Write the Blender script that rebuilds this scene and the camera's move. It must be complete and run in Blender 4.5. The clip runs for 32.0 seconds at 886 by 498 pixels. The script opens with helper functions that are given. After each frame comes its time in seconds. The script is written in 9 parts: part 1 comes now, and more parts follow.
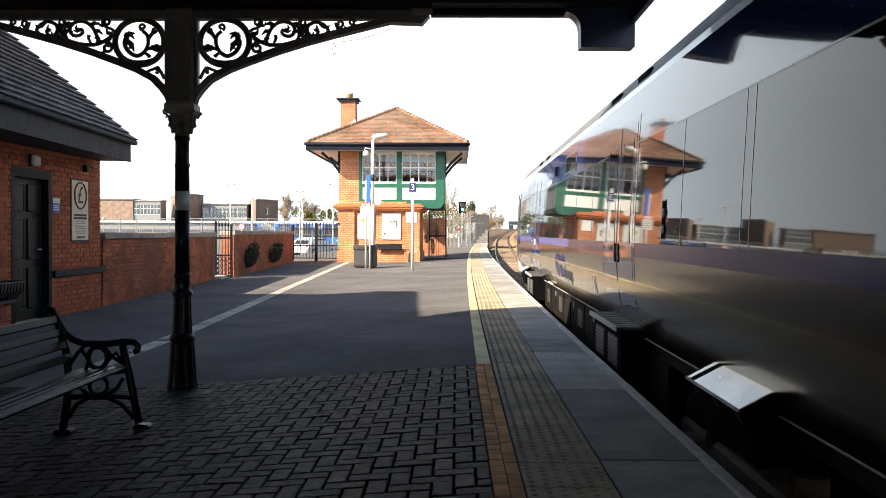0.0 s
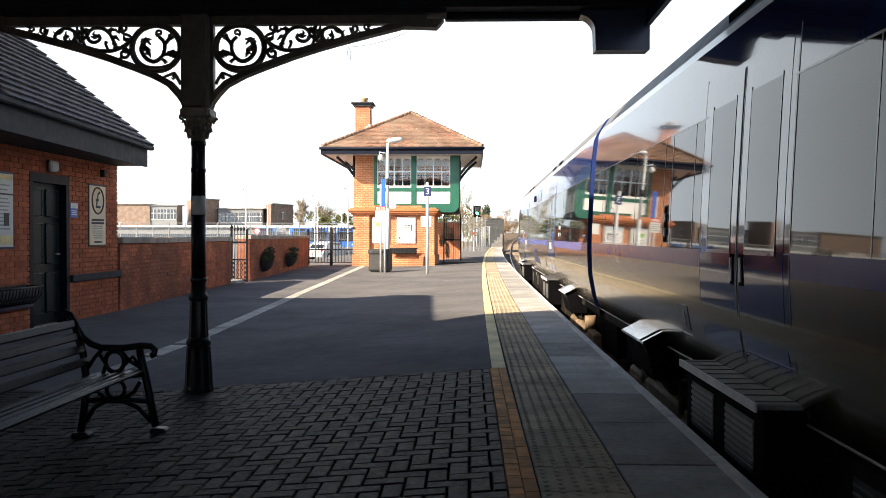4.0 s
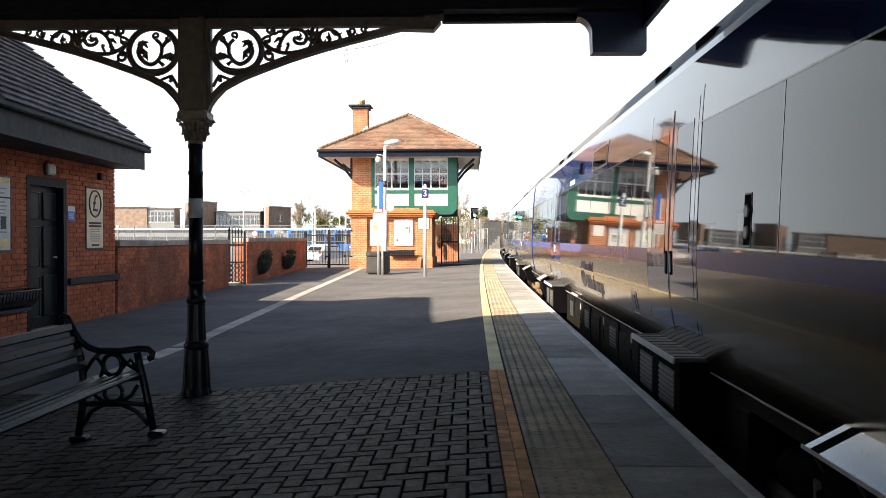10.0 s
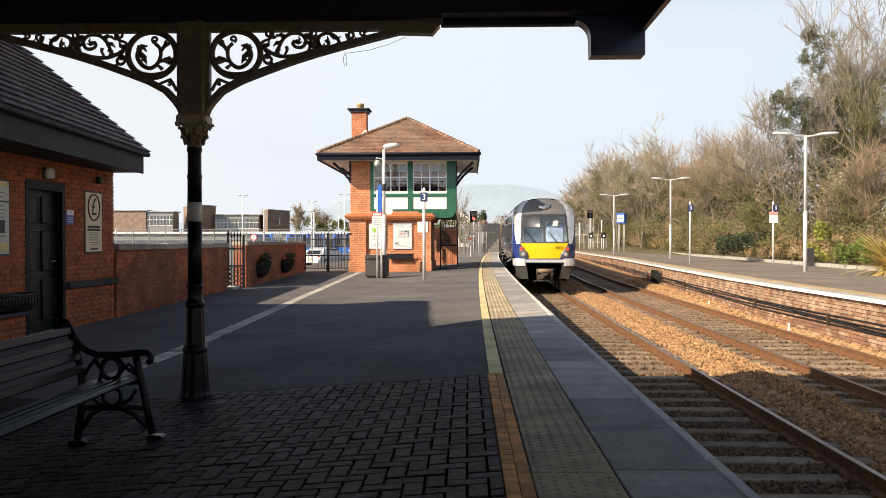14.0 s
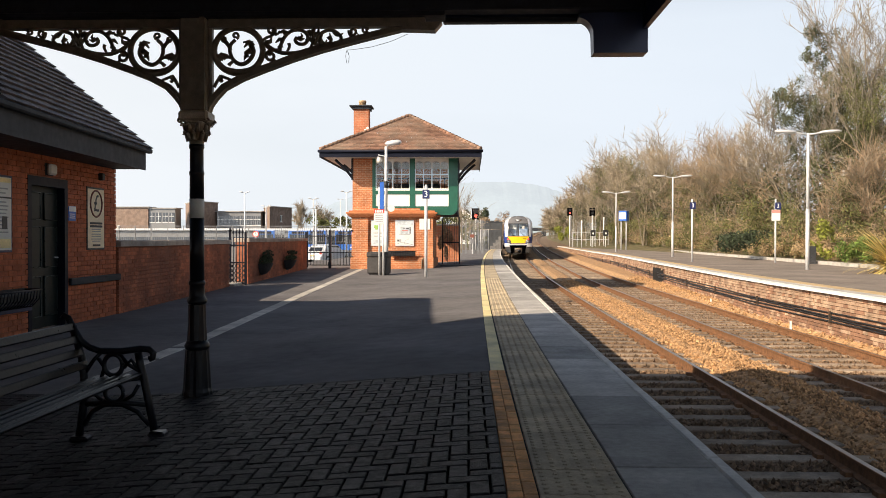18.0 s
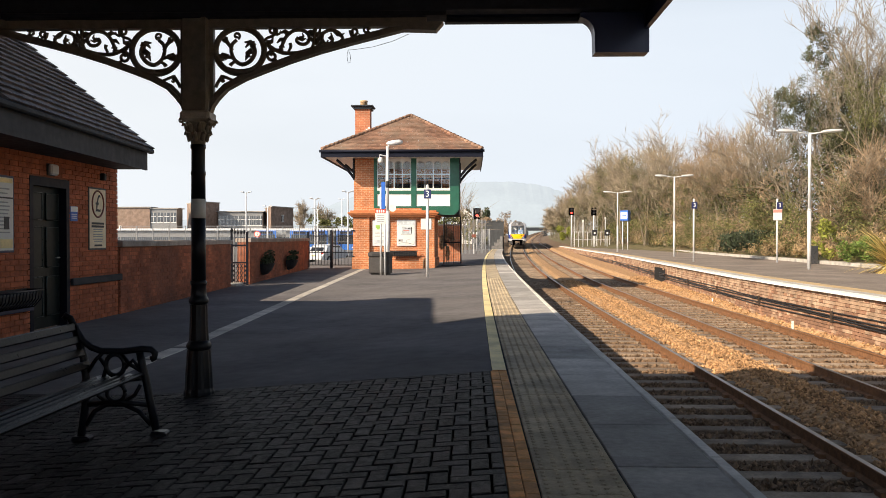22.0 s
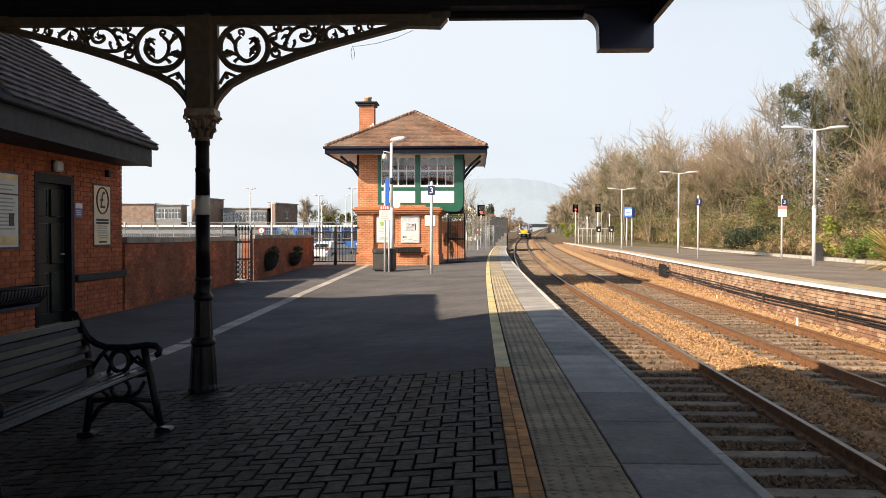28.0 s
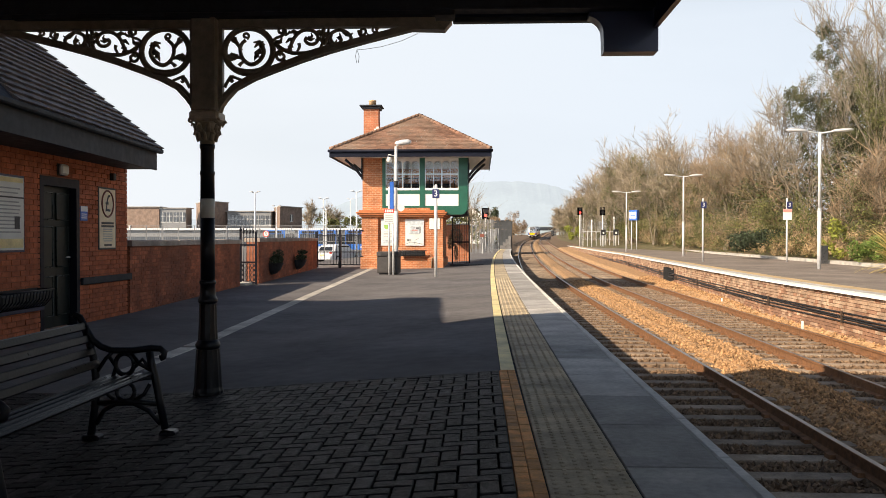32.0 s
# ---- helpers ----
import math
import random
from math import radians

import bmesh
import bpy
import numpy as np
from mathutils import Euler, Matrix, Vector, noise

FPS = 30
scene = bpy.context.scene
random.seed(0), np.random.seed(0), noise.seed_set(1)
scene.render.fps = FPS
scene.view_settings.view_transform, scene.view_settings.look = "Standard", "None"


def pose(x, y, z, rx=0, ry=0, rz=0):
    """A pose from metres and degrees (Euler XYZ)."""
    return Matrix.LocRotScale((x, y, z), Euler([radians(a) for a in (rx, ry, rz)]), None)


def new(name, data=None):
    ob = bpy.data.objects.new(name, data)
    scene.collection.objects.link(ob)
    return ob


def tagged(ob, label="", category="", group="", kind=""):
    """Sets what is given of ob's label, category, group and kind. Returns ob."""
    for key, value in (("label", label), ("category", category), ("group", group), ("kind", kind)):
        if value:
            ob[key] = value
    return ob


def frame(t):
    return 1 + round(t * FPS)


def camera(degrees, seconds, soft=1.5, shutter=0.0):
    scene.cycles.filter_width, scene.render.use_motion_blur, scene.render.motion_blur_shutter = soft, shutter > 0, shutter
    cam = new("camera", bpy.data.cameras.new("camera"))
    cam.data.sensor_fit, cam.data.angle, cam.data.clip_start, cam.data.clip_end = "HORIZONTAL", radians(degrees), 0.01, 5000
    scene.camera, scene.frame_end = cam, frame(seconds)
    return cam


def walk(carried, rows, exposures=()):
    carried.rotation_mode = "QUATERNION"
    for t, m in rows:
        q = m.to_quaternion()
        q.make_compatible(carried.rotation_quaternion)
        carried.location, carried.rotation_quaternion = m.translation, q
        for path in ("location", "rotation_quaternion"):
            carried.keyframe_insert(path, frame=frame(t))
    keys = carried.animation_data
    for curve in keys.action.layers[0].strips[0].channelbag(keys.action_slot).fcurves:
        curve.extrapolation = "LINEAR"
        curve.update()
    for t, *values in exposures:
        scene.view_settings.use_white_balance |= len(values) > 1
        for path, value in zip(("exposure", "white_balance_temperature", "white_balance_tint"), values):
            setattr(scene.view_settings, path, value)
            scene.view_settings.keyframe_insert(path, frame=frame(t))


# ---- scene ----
cam = camera(55.2, 32.0, soft=0.8)
EYE = (0.0, 0.0, 1.13)
# seconds, turn to the left, tilt up, roll, in degrees: a phone held still by hand
SWAY = [
    (0, 0.85, -1.14, -0.29), (0.5, 0.98, -1.00, -0.24), (1, 1.14, -0.89, -0.19), (1.5, 1.31, -0.84, -0.14),
    (2, 1.48, -0.86, -0.13), (2.5, 1.63, -0.88, -0.14), (3, 1.76, -0.90, -0.14), (3.5, 1.86, -0.91, -0.15),
    (5.5, 1.75, -0.73, -0.08), (6, 1.70, -0.73, -0.01), (6.5, 1.67, -0.72, 0.01), (7, 1.65, -0.71, 0.00),
    (7.5, 1.65, -0.68, 0.02), (8, 1.66, -0.66, 0.05), (8.5, 1.69, -0.66, 0.07), (9, 1.71, -0.68, 0.04),
    (9.5, 1.71, -0.71, 0.01), (10, 1.70, -0.74, 0.01), (10.5, 1.68, -0.75, 0.01), (11, 1.66, -0.72, 0.00),
    (11.5, 1.66, -0.67, 0.00), (12, 1.68, -0.62, 0.03), (12.5, 1.68, -0.57, 0.06), (13, 1.65, -0.52, 0.07),
    (13.5, 1.63, -0.50, 0.07), (14, 1.63, -0.51, 0.07), (14.5, 1.65, -0.54, 0.06), (16.5, 1.66, -0.66, -0.01),
    (17, 1.71, -0.67, -0.03), (17.5, 1.74, -0.69, -0.06), (18, 1.76, -0.70, -0.06), (18.5, 1.76, -0.67, -0.05),
    (19, 1.77, -0.63, -0.05), (19.5, 1.80, -0.61, -0.04), (20, 1.82, -0.61, -0.01), (20.5, 1.83, -0.62, -0.01),
    (21, 1.85, -0.65, -0.01), (21.5, 1.87, -0.68, -0.01), (22, 1.86, -0.71, -0.01), (22.5, 1.85, -0.72, -0.01),
    (23, 1.86, -0.74, 0.00), (23.5, 1.89, -0.77, -0.00), (24, 1.93, -0.82, -0.04), (24.5, 1.96, -0.86, -0.06),
    (25, 1.98, -0.91, -0.04), (25.5, 1.99, -0.95, -0.02), (27.5, 2.09, -0.95, -0.05), (28, 2.13, -0.94, -0.03),
    (28.5, 2.17, -0.91, -0.00), (29, 2.20, -0.88, 0.03), (29.5, 2.23, -0.85, 0.05), (30, 2.29, -0.82, 0.06),
    (30.5, 2.35, -0.79, 0.07), (31, 2.40, -0.76, 0.04), (31.5, 2.42, -0.74, 0.01), (32, 2.43, -0.73, -0.02),
]
walk(cam, [(t, pose(*EYE, 90 + tilt, 0, turn) @ pose(0, 0, 0, 0, 0, -lean)) for t, turn, tilt, lean in SWAY],
     exposures=[(0, 1.27, 6980, 11), (10.5, 1.29, 6980, 11), (11.0, 1.27, 7010, 11), (11.3, 0.90, 7060, 12), (11.6, 0.67, 7120, 13), (12.3, 0.51, 7170, 14), (32, 0.51, 7170, 14)])

# ---- daylight: low sun behind the camera, hazy sky ----
SUN_DROP = (1.36, 1.10, -1.0)      # the way that sunlight travels
sun = new("sun", bpy.data.lights.new("sun", "SUN"))
sun.data.energy, sun.data.angle, sun.data.color = 5.0, radians(0.6), (1.0, 0.89, 0.73)
sun.rotation_mode = "QUATERNION"
sun.rotation_quaternion = Vector(SUN_DROP).to_track_quat("-Z", "Y")
sky_world = bpy.data.worlds.new("sky_world")
scene.world = sky_world
sky_world.use_nodes = True
wn = sky_world.node_tree
sky_tex = wn.nodes.new("ShaderNodeTexSky")
sky_tex.sky_type, sky_tex.sun_disc = "NISHITA", False
sky_tex.sun_elevation, sky_tex.sun_rotation = radians(29.8), radians(231)
sky_tex.dust_density, sky_tex.ozone_density, sky_tex.air_density = 1.0, 1.0, 1.0
# thin high haze over the blue: a pale veil, a little thicker towards the horizon, with faint streaks
wtc, wsep, wramp, wmix, wmap, wnoise, wadd = (wn.nodes.new(k) for k in ("ShaderNodeTexCoord", "ShaderNodeSeparateXYZ", "ShaderNodeMapRange", "ShaderNodeMix", "ShaderNodeMapping", "ShaderNodeTexNoise", "ShaderNodeMath"))
wmix.data_type = "RGBA"
wn.links.new(wtc.outputs["Generated"], wsep.inputs[0])
wn.links.new(wsep.outputs[2], wramp.inputs[0])
wramp.inputs[1].default_value, wramp.inputs[2].default_value, wramp.inputs[3].default_value, wramp.inputs[4].default_value = 0.24, 0.46, 0.98, 0.02
wmap.inputs["Scale"].default_value = (1.2, 2.0, 5.0)
wn.links.new(wtc.outputs["Generated"], wmap.inputs[0])
wn.links.new(wmap.outputs[0], wnoise.inputs["Vector"])
wnoise.inputs["Scale"].default_value, wnoise.inputs["Detail"].default_value = 1.6, 5
wadd.operation = "MULTIPLY_ADD"
wn.links.new(wnoise.outputs["Fac"], wadd.inputs[0])
wadd.inputs[1].default_value = 0.3
wn.links.new(wramp.outputs[0], wadd.inputs[2])
wadd2 = wn.nodes.new("ShaderNodeMath")
wadd2.operation, wadd2.use_clamp = "SUBTRACT", True
wn.links.new(wadd.outputs[0], wadd2.inputs[0])
wadd2.inputs[1].default_value = 0.15
wn.links.new(wadd2.outputs[0], wmix.inputs["Factor"])
wn.links.new(sky_tex.outputs[0], wmix.inputs["A"])
# whiter on the sun's side, bluer away from it
wside, wtint = wn.nodes.new("ShaderNodeMapRange"), wn.nodes.new("ShaderNodeMix")
wtint.data_type = "RGBA"
wn.links.new(wsep.outputs[0], wside.inputs[0])
wside.inputs[1].default_value, wside.inputs[2].default_value = -0.5, 0.5
wn.links.new(wside.outputs[0], wtint.inputs["Factor"])
wtint.inputs["A"].default_value, wtint.inputs["B"].default_value = (9.6, 10.85, 12.0, 1), (8.3, 10.05, 12.1, 1)
# the haze glows towards the sun
wsun, wglow, wlift = wn.nodes.new("ShaderNodeVectorMath"), wn.nodes.new("ShaderNodeMapRange"), wn.nodes.new("ShaderNodeVectorMath")
wsun.operation, wlift.operation = "DOT_PRODUCT", "SCALE"
wn.links.new(wtc.outputs["Generated"], wsun.inputs[0])
wsun.inputs[1].default_value = (-0.78, -0.63, 0.0)
wn.links.new(wsun.outputs["Value"], wglow.inputs[0])
wglow.inputs[1].default_value, wglow.inputs[2].default_value, wglow.inputs[3].default_value, wglow.inputs[4].default_value = 0.1, 0.9, 1.0, 3.0
wn.links.new(wtint.outputs["Result"], wlift.inputs[0])
wn.links.new(wglow.outputs[0], wlift.inputs["Scale"])
wn.links.new(wlift.outputs[0], wmix.inputs["B"])
wn.links.new(wmix.outputs["Result"], wn.nodes["Background"].inputs[0])
wn.nodes["Background"].inputs[1].default_value = 0.062

# ---- materials ----
def mat(name, color, rough=0.7, metal=0.0, vary=0.25, scale=6.0, bump=0.0, bump_scale=60.0, pieces=0.0, dirt=None, dirt_amount=0.0, coat=0.0, spec=0.5, placed=False):
    """A procedural surface: two scales of colour change, fine relief, optional change from piece to piece and dirt. placed: the pattern lies in the place, not in each piece."""
    m = bpy.data.materials.new(name)
    m.use_nodes = True
    nt = m.node_tree
    n, ln = nt.nodes, nt.links
    b = n["Principled BSDF"]
    b.inputs["Roughness"].default_value, b.inputs["Metallic"].default_value = rough, metal
    b.inputs["Coat Weight"].default_value = coat
    b.inputs["Specular IOR Level"].default_value = spec
    tc = n.new("ShaderNodeTexCoord")
    coords = n.new("ShaderNodeNewGeometry").outputs["Position"] if placed else tc.outputs["Object"]

    def noise_tex(s, detail=4):
        t = n.new("ShaderNodeTexNoise")
        t.inputs["Scale"].default_value, t.inputs["Detail"].default_value = s, detail
        ln.new(coords, t.inputs["Vector"])
        return t.outputs["Fac"]

    def mapped(v, lo, hi, a=0.3, c=0.7):
        r = n.new("ShaderNodeMapRange")
        r.inputs[1].default_value, r.inputs[2].default_value, r.inputs[3].default_value, r.inputs[4].default_value = a, c, lo, hi
        ln.new(v, r.inputs[0])
        return r.outputs[0]

    def maths(op, x, y):
        k = n.new("ShaderNodeMath")
        k.operation = op
        for i, v in enumerate((x, y)):
            if isinstance(v, float):
                k.inputs[i].default_value = v
            else:
                ln.new(v, k.inputs[i])
        return k.outputs[0]

    value = maths("MULTIPLY", mapped(noise_tex(scale), 1 - vary, 1 + vary), mapped(noise_tex(scale * 9), 1 - vary * 0.6, 1 + vary * 0.6))
    if pieces:
        info, geo = n.new("ShaderNodeObjectInfo"), n.new("ShaderNodeNewGeometry")
        r = maths("FRACT", maths("ADD", info.outputs["Random"], geo.outputs["Random Per Island"]), 0.0)
        value = maths("MULTIPLY", value, mapped(r, 1 - pieces, 1 + pieces, 0.0, 1.0))
    hsv = n.new("ShaderNodeHueSaturation")
    hsv.inputs["Color"].default_value = (*color, 1)
    ln.new(value, hsv.inputs["Value"])
    out = hsv.outputs[0]
    if dirt:
        mx = n.new("ShaderNodeMix")
        mx.data_type = "RGBA"
        ln.new(mapped(noise_tex(scale * 0.35, 6), 0.0, dirt_amount, 0.42, 0.68), mx.inputs["Factor"])
        ln.new(out, mx.inputs["A"])
        mx.inputs["B"].default_value = (*dirt, 1)
        out = mx.outputs["Result"]
    ln.new(out, b.inputs["Base Color"])
    if rough > 0.12:
        ln.new(mapped(noise_tex(scale * 3), rough * 0.85, min(1.0, rough * 1.15)), b.inputs["Roughness"])
    if bump:
        bp = n.new("ShaderNodeBump")
        bp.inputs["Strength"].default_value, bp.inputs["Distance"].default_value = bump, 0.01
        ln.new(noise_tex(bump_scale, 3), bp.inputs["Height"])
        ln.new(bp.outputs[0], b.inputs["Normal"])
    return m


def glass(name, tint=(0.8, 0.9, 0.9), rough=0.0, ior=1.45):
    m = bpy.data.materials.new(name)
    m.use_nodes = True
    b = m.node_tree.nodes["Principled BSDF"]
    b.inputs["Base Color"].default_value = (*tint, 1)
    b.inputs["Roughness"].default_value, b.inputs["Transmission Weight"].default_value, b.inputs["IOR"].default_value = rough, 1.0, ior
    return m


def glow(name, color, strength):
    m = bpy.data.materials.new(name)
    m.use_nodes = True
    b = m.node_tree.nodes["Principled BSDF"]
    b.inputs["Base Color"].default_value = (*color, 1)
    b.inputs["Emission Color"].default_value = (*color, 1)
    b.inputs["Emission Strength"].default_value = strength
    return m


def brick_mat(name, c1, c2, mortar, w=0.215, h=0.065, axis="XZ"):
    """Brickwork for walls that stay far off: courses of 75 mm with pale joints."""
    m = mat(name, c1, 0.85, vary=0.28, scale=1.6, bump=0.4, bump_scale=60)
    nt = m.node_tree
    n, ln = nt.nodes, nt.links
    tc = n.new("ShaderNodeTexCoord")
    sep, com = n.new("ShaderNodeSeparateXYZ"), n.new("ShaderNodeCombineXYZ")
    ln.new(tc.outputs["Object"], sep.inputs[0])
    if axis == "XZ":
        add = n.new("ShaderNodeMath")
        ln.new(sep.outputs[0], add.inputs[0])
        ln.new(sep.outputs[1], add.inputs[1])
        ln.new(add.outputs[0], com.inputs[0])
    ln.new(sep.outputs[2], com.inputs[1])
    br = n.new("ShaderNodeTexBrick")
    br.inputs["Scale"].default_value = 1.0
    br.inputs["Color1"].default_value, br.inputs["Color2"].default_value, br.inputs["Mortar"].default_value = (*c1, 1), (*c2, 1), (*mortar, 1)
    br.inputs["Brick Width"].default_value, br.inputs["Row Height"].default_value, br.inputs["Mortar Size"].default_value = w, h + 0.01, 0.006
    ln.new(com.outputs[0], br.inputs["Vector"])
    hsv = next(x for x in n if x.bl_idname == "ShaderNodeHueSaturation")
    ln.new(br.outputs["Color"], hsv.inputs["Color"])
    return m


ASPHALT = mat("asphalt", (0.164, 0.157, 0.160), 0.95, vary=0.22, scale=0.7, bump=0.9, bump_scale=90, dirt=(0.25, 0.232, 0.215), dirt_amount=0.35, spec=0.05)
YARD = mat("yard_asphalt", (0.16, 0.155, 0.15), 0.9, vary=0.2, scale=0.2, bump=0.3, bump_scale=60)
PAVER = mat("paver", (0.027, 0.0245, 0.0255), 0.6, vary=0.6, scale=9, bump=1.0, bump_scale=150, pieces=0.75, dirt=(0.012, 0.012, 0.013), dirt_amount=0.7, spec=0.15, placed=True)
ORANGE_PAVER = mat("orange_paver", (0.74, 0.35, 0.12), 0.8, vary=0.25, scale=9, bump=0.5, bump_scale=160, pieces=0.22, placed=True)
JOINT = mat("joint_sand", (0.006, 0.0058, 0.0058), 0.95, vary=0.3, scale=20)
TACTILE = mat("tactile_paving", (0.50, 0.405, 0.275), 0.8, vary=0.2, scale=5, bump=0.4, bump_scale=120, pieces=0.12, dirt=(0.14, 0.12, 0.10), dirt_amount=0.5, placed=True)
SLAB = mat("slab", (0.435, 0.415, 0.39), 0.8, vary=0.25, scale=2.5, bump=0.35, bump_scale=130, pieces=0.32, dirt=(0.25, 0.24, 0.225), dirt_amount=0.4, placed=True)
COPING = mat("coping", (0.70, 0.67, 0.62), 0.8, vary=0.2, scale=3, bump=0.35, bump_scale=130, pieces=0.1, dirt=(0.30, 0.28, 0.26), dirt_amount=0.3, placed=True)
YELLOW_LINE = mat("yellow_line", (0.90, 0.75, 0.39), 0.7, vary=0.15, scale=4, bump=0.3, bump_scale=140, dirt=(0.35, 0.29, 0.16), dirt_amount=0.5)
STRIPE = mat("old_kerb_stone", (0.48, 0.45, 0.40), 0.85, vary=0.25, scale=3, bump=0.4, pieces=0.15, placed=True)
CONCRETE = mat("concrete", (0.36, 0.345, 0.32), 0.9, vary=0.2, scale=1.5, bump=0.3, dirt=(0.16, 0.14, 0.12), dirt_amount=0.6)
PLAT_BRICK = mat("platform_brick", (0.31, 0.165, 0.10), 0.9, vary=0.4, scale=3, bump=0.5, pieces=0.17, dirt=(0.17, 0.10, 0.07), dirt_amount=0.85)
PALE_PLAT = mat("limed_platform_brick", (0.43, 0.295, 0.20), 0.9, vary=0.4, scale=3, bump=0.5, pieces=0.13, dirt=(0.32, 0.19, 0.12), dirt_amount=0.9)
TRACK_STONE = mat("dark_ballast_stone", (0.19, 0.122, 0.074), 0.95, vary=0.3, scale=14, pieces=0.5, bump=0.4, bump_scale=60)
BALLAST = mat("ballast_stone", (0.40, 0.235, 0.115), 0.95, vary=0.3, scale=14, pieces=0.5, bump=0.4, bump_scale=60)
BALLAST_BED = mat("ballast_bed", (0.13, 0.085, 0.05), 0.95, vary=0.5, scale=20, bump=1.0, bump_scale=30)
RAIL_SIDE = mat("rusty_rail", (0.20, 0.095, 0.043), 0.85, vary=0.3, scale=12, bump=0.3)
RAIL_TOP = mat("rail_head", (0.35, 0.31, 0.28), 0.35, metal=0.9, vary=0.15, scale=10)
SLEEPER = mat("sleeper", (0.29, 0.225, 0.165), 0.9, vary=0.35, scale=5, bump=0.5, pieces=0.3, dirt=(0.15, 0.09, 0.05), dirt_amount=0.5, placed=True)
BRICK = mat("red_brick", (0.47, 0.132, 0.058), 0.88, vary=0.25, scale=5, bump=0.5, bump_scale=110, pieces=0.14, placed=True)
OLD_BRICK = mat("old_brick", (0.40, 0.122, 0.060), 0.9, vary=0.35, scale=2, bump=0.7, bump_scale=90, pieces=0.25, dirt=(0.22, 0.085, 0.052), dirt_amount=0.8, placed=True)
MORTAR = mat("mortar", (0.33, 0.115, 0.062), 0.95, vary=0.2, scale=8, bump=0.3)
BOX_BRICK = brick_mat("box_brick", (0.56, 0.205, 0.085), (0.42, 0.135, 0.052), (0.58, 0.40, 0.27))
CHIMNEY_BRICK = brick_mat("chimney_brick", (0.46, 0.16, 0.08), (0.40, 0.13, 0.06), (0.42, 0.26, 0.17))
FAR_BRICK = brick_mat("far_brick", (0.225, 0.155, 0.12), (0.20, 0.135, 0.10), (0.26, 0.20, 0.165))
TERRACOTTA = mat("terracotta", (0.50, 0.17, 0.065), 0.8, vary=0.15, scale=8, bump=0.2)
STONE_CAP = mat("stone_cap", (0.37, 0.31, 0.265), 0.85, vary=0.25, scale=3, bump=0.4, pieces=0.15, dirt=(0.15, 0.12, 0.11), dirt_amount=0.6, placed=True)
ROOF_TILE = mat("roof_tile", (0.205, 0.182, 0.178), 0.6, vary=0.3, scale=6, bump=0.4, pieces=0.28, placed=True)
BOX_TILE = mat("clay_tile", (0.235, 0.125, 0.082), 0.9, vary=0.3, scale=1.2, bump=0.5, pieces=0.32, dirt=(0.30, 0.235, 0.175), dirt_amount=0.75)
FASCIA = mat("black_fascia_paint", (0.010, 0.012, 0.022), 0.5, vary=0.15, scale=4, spec=0.12)
NAVY = mat("navy_paint", (0.016, 0.027, 0.085), 0.4, vary=0.15, scale=4, bump=0.08)
DARK_GREY = mat("grey_fascia", (0.036, 0.042, 0.050), 0.6, vary=0.12, scale=3, spec=0.15)
IRON = mat("black_iron", (0.0085, 0.010, 0.016), 0.36, vary=0.2, scale=20, bump=0.2, bump_scale=80, spec=0.3)
CREAM_IRON = mat("cream_iron", (0.44, 0.37, 0.28), 0.5, vary=0.2, scale=16, bump=0.2, bump_scale=70, dirt=(0.09, 0.075, 0.06), dirt_amount=0.6)
GREEN = mat("green_paint", (0.010, 0.098, 0.062), 0.4, vary=0.12, scale=4)
DARK_GREEN = mat("dark_green_paint", (0.007, 0.013, 0.013), 0.4, vary=0.15, scale=5, spec=0.2)
WHITE = mat("white_paint", (0.80, 0.80, 0.77), 0.5, vary=0.06, scale=4)
OFFWHITE = mat("off_white_plastic", (0.72, 0.71, 0.67), 0.5, vary=0.08, scale=10)
STEEL = mat("galvanised_steel", (0.62, 0.63, 0.64), 0.45, metal=0.1, vary=0.12, scale=9)
BLACK = mat("black_plastic", (0.018, 0.018, 0.02), 0.55, vary=0.2, scale=10)
SIGN_BLUE = mat("blue_sign", (0.025, 0.14, 0.55), 0.4, vary=0.06, scale=5)
SIGN_NAVY = mat("navy_sign", (0.02, 0.03, 0.12), 0.4, vary=0.05, scale=5)
RED = mat("red_sign", (0.6, 0.05, 0.03), 0.45, vary=0.08, scale=5)
POSTER = mat("poster_paper", (0.70, 0.71, 0.68), 0.35, vary=0.06, scale=5)
CREAM = mat("cream_board", (0.88, 0.74, 0.52), 0.5, vary=0.08, scale=6)
INK = mat("ink", (0.05, 0.05, 0.05), 0.6, vary=0.1)
GREY_INK = mat("grey_ink", (0.35, 0.36, 0.36), 0.6, vary=0.1)
TIMBER_DARK = mat("dark_timber", (0.017, 0.019, 0.030), 0.7, vary=0.25, scale=5)
WINDOW_GLASS = glass("window_glass", (0.85, 0.9, 0.9))


# ---- mesh helpers ----
def part(name, bm, material, parent=None, label=""):
    """Links a bmesh as one mesh object, under a thing or a part where one is given."""
    me = bpy.data.meshes.new(name)
    bm.to_mesh(me)
    bm.free()
    me.materials.append(material)
    ob = new(name, me)
    ob.parent = parent
    if label:
        ob["label"] = label
    return ob


def thing(name, m, label, category, group="", kind=""):
    ob = new(name)
    ob.matrix_world = m
    ob.matrix_basis = m
    return tagged(ob, label, category, group, kind)


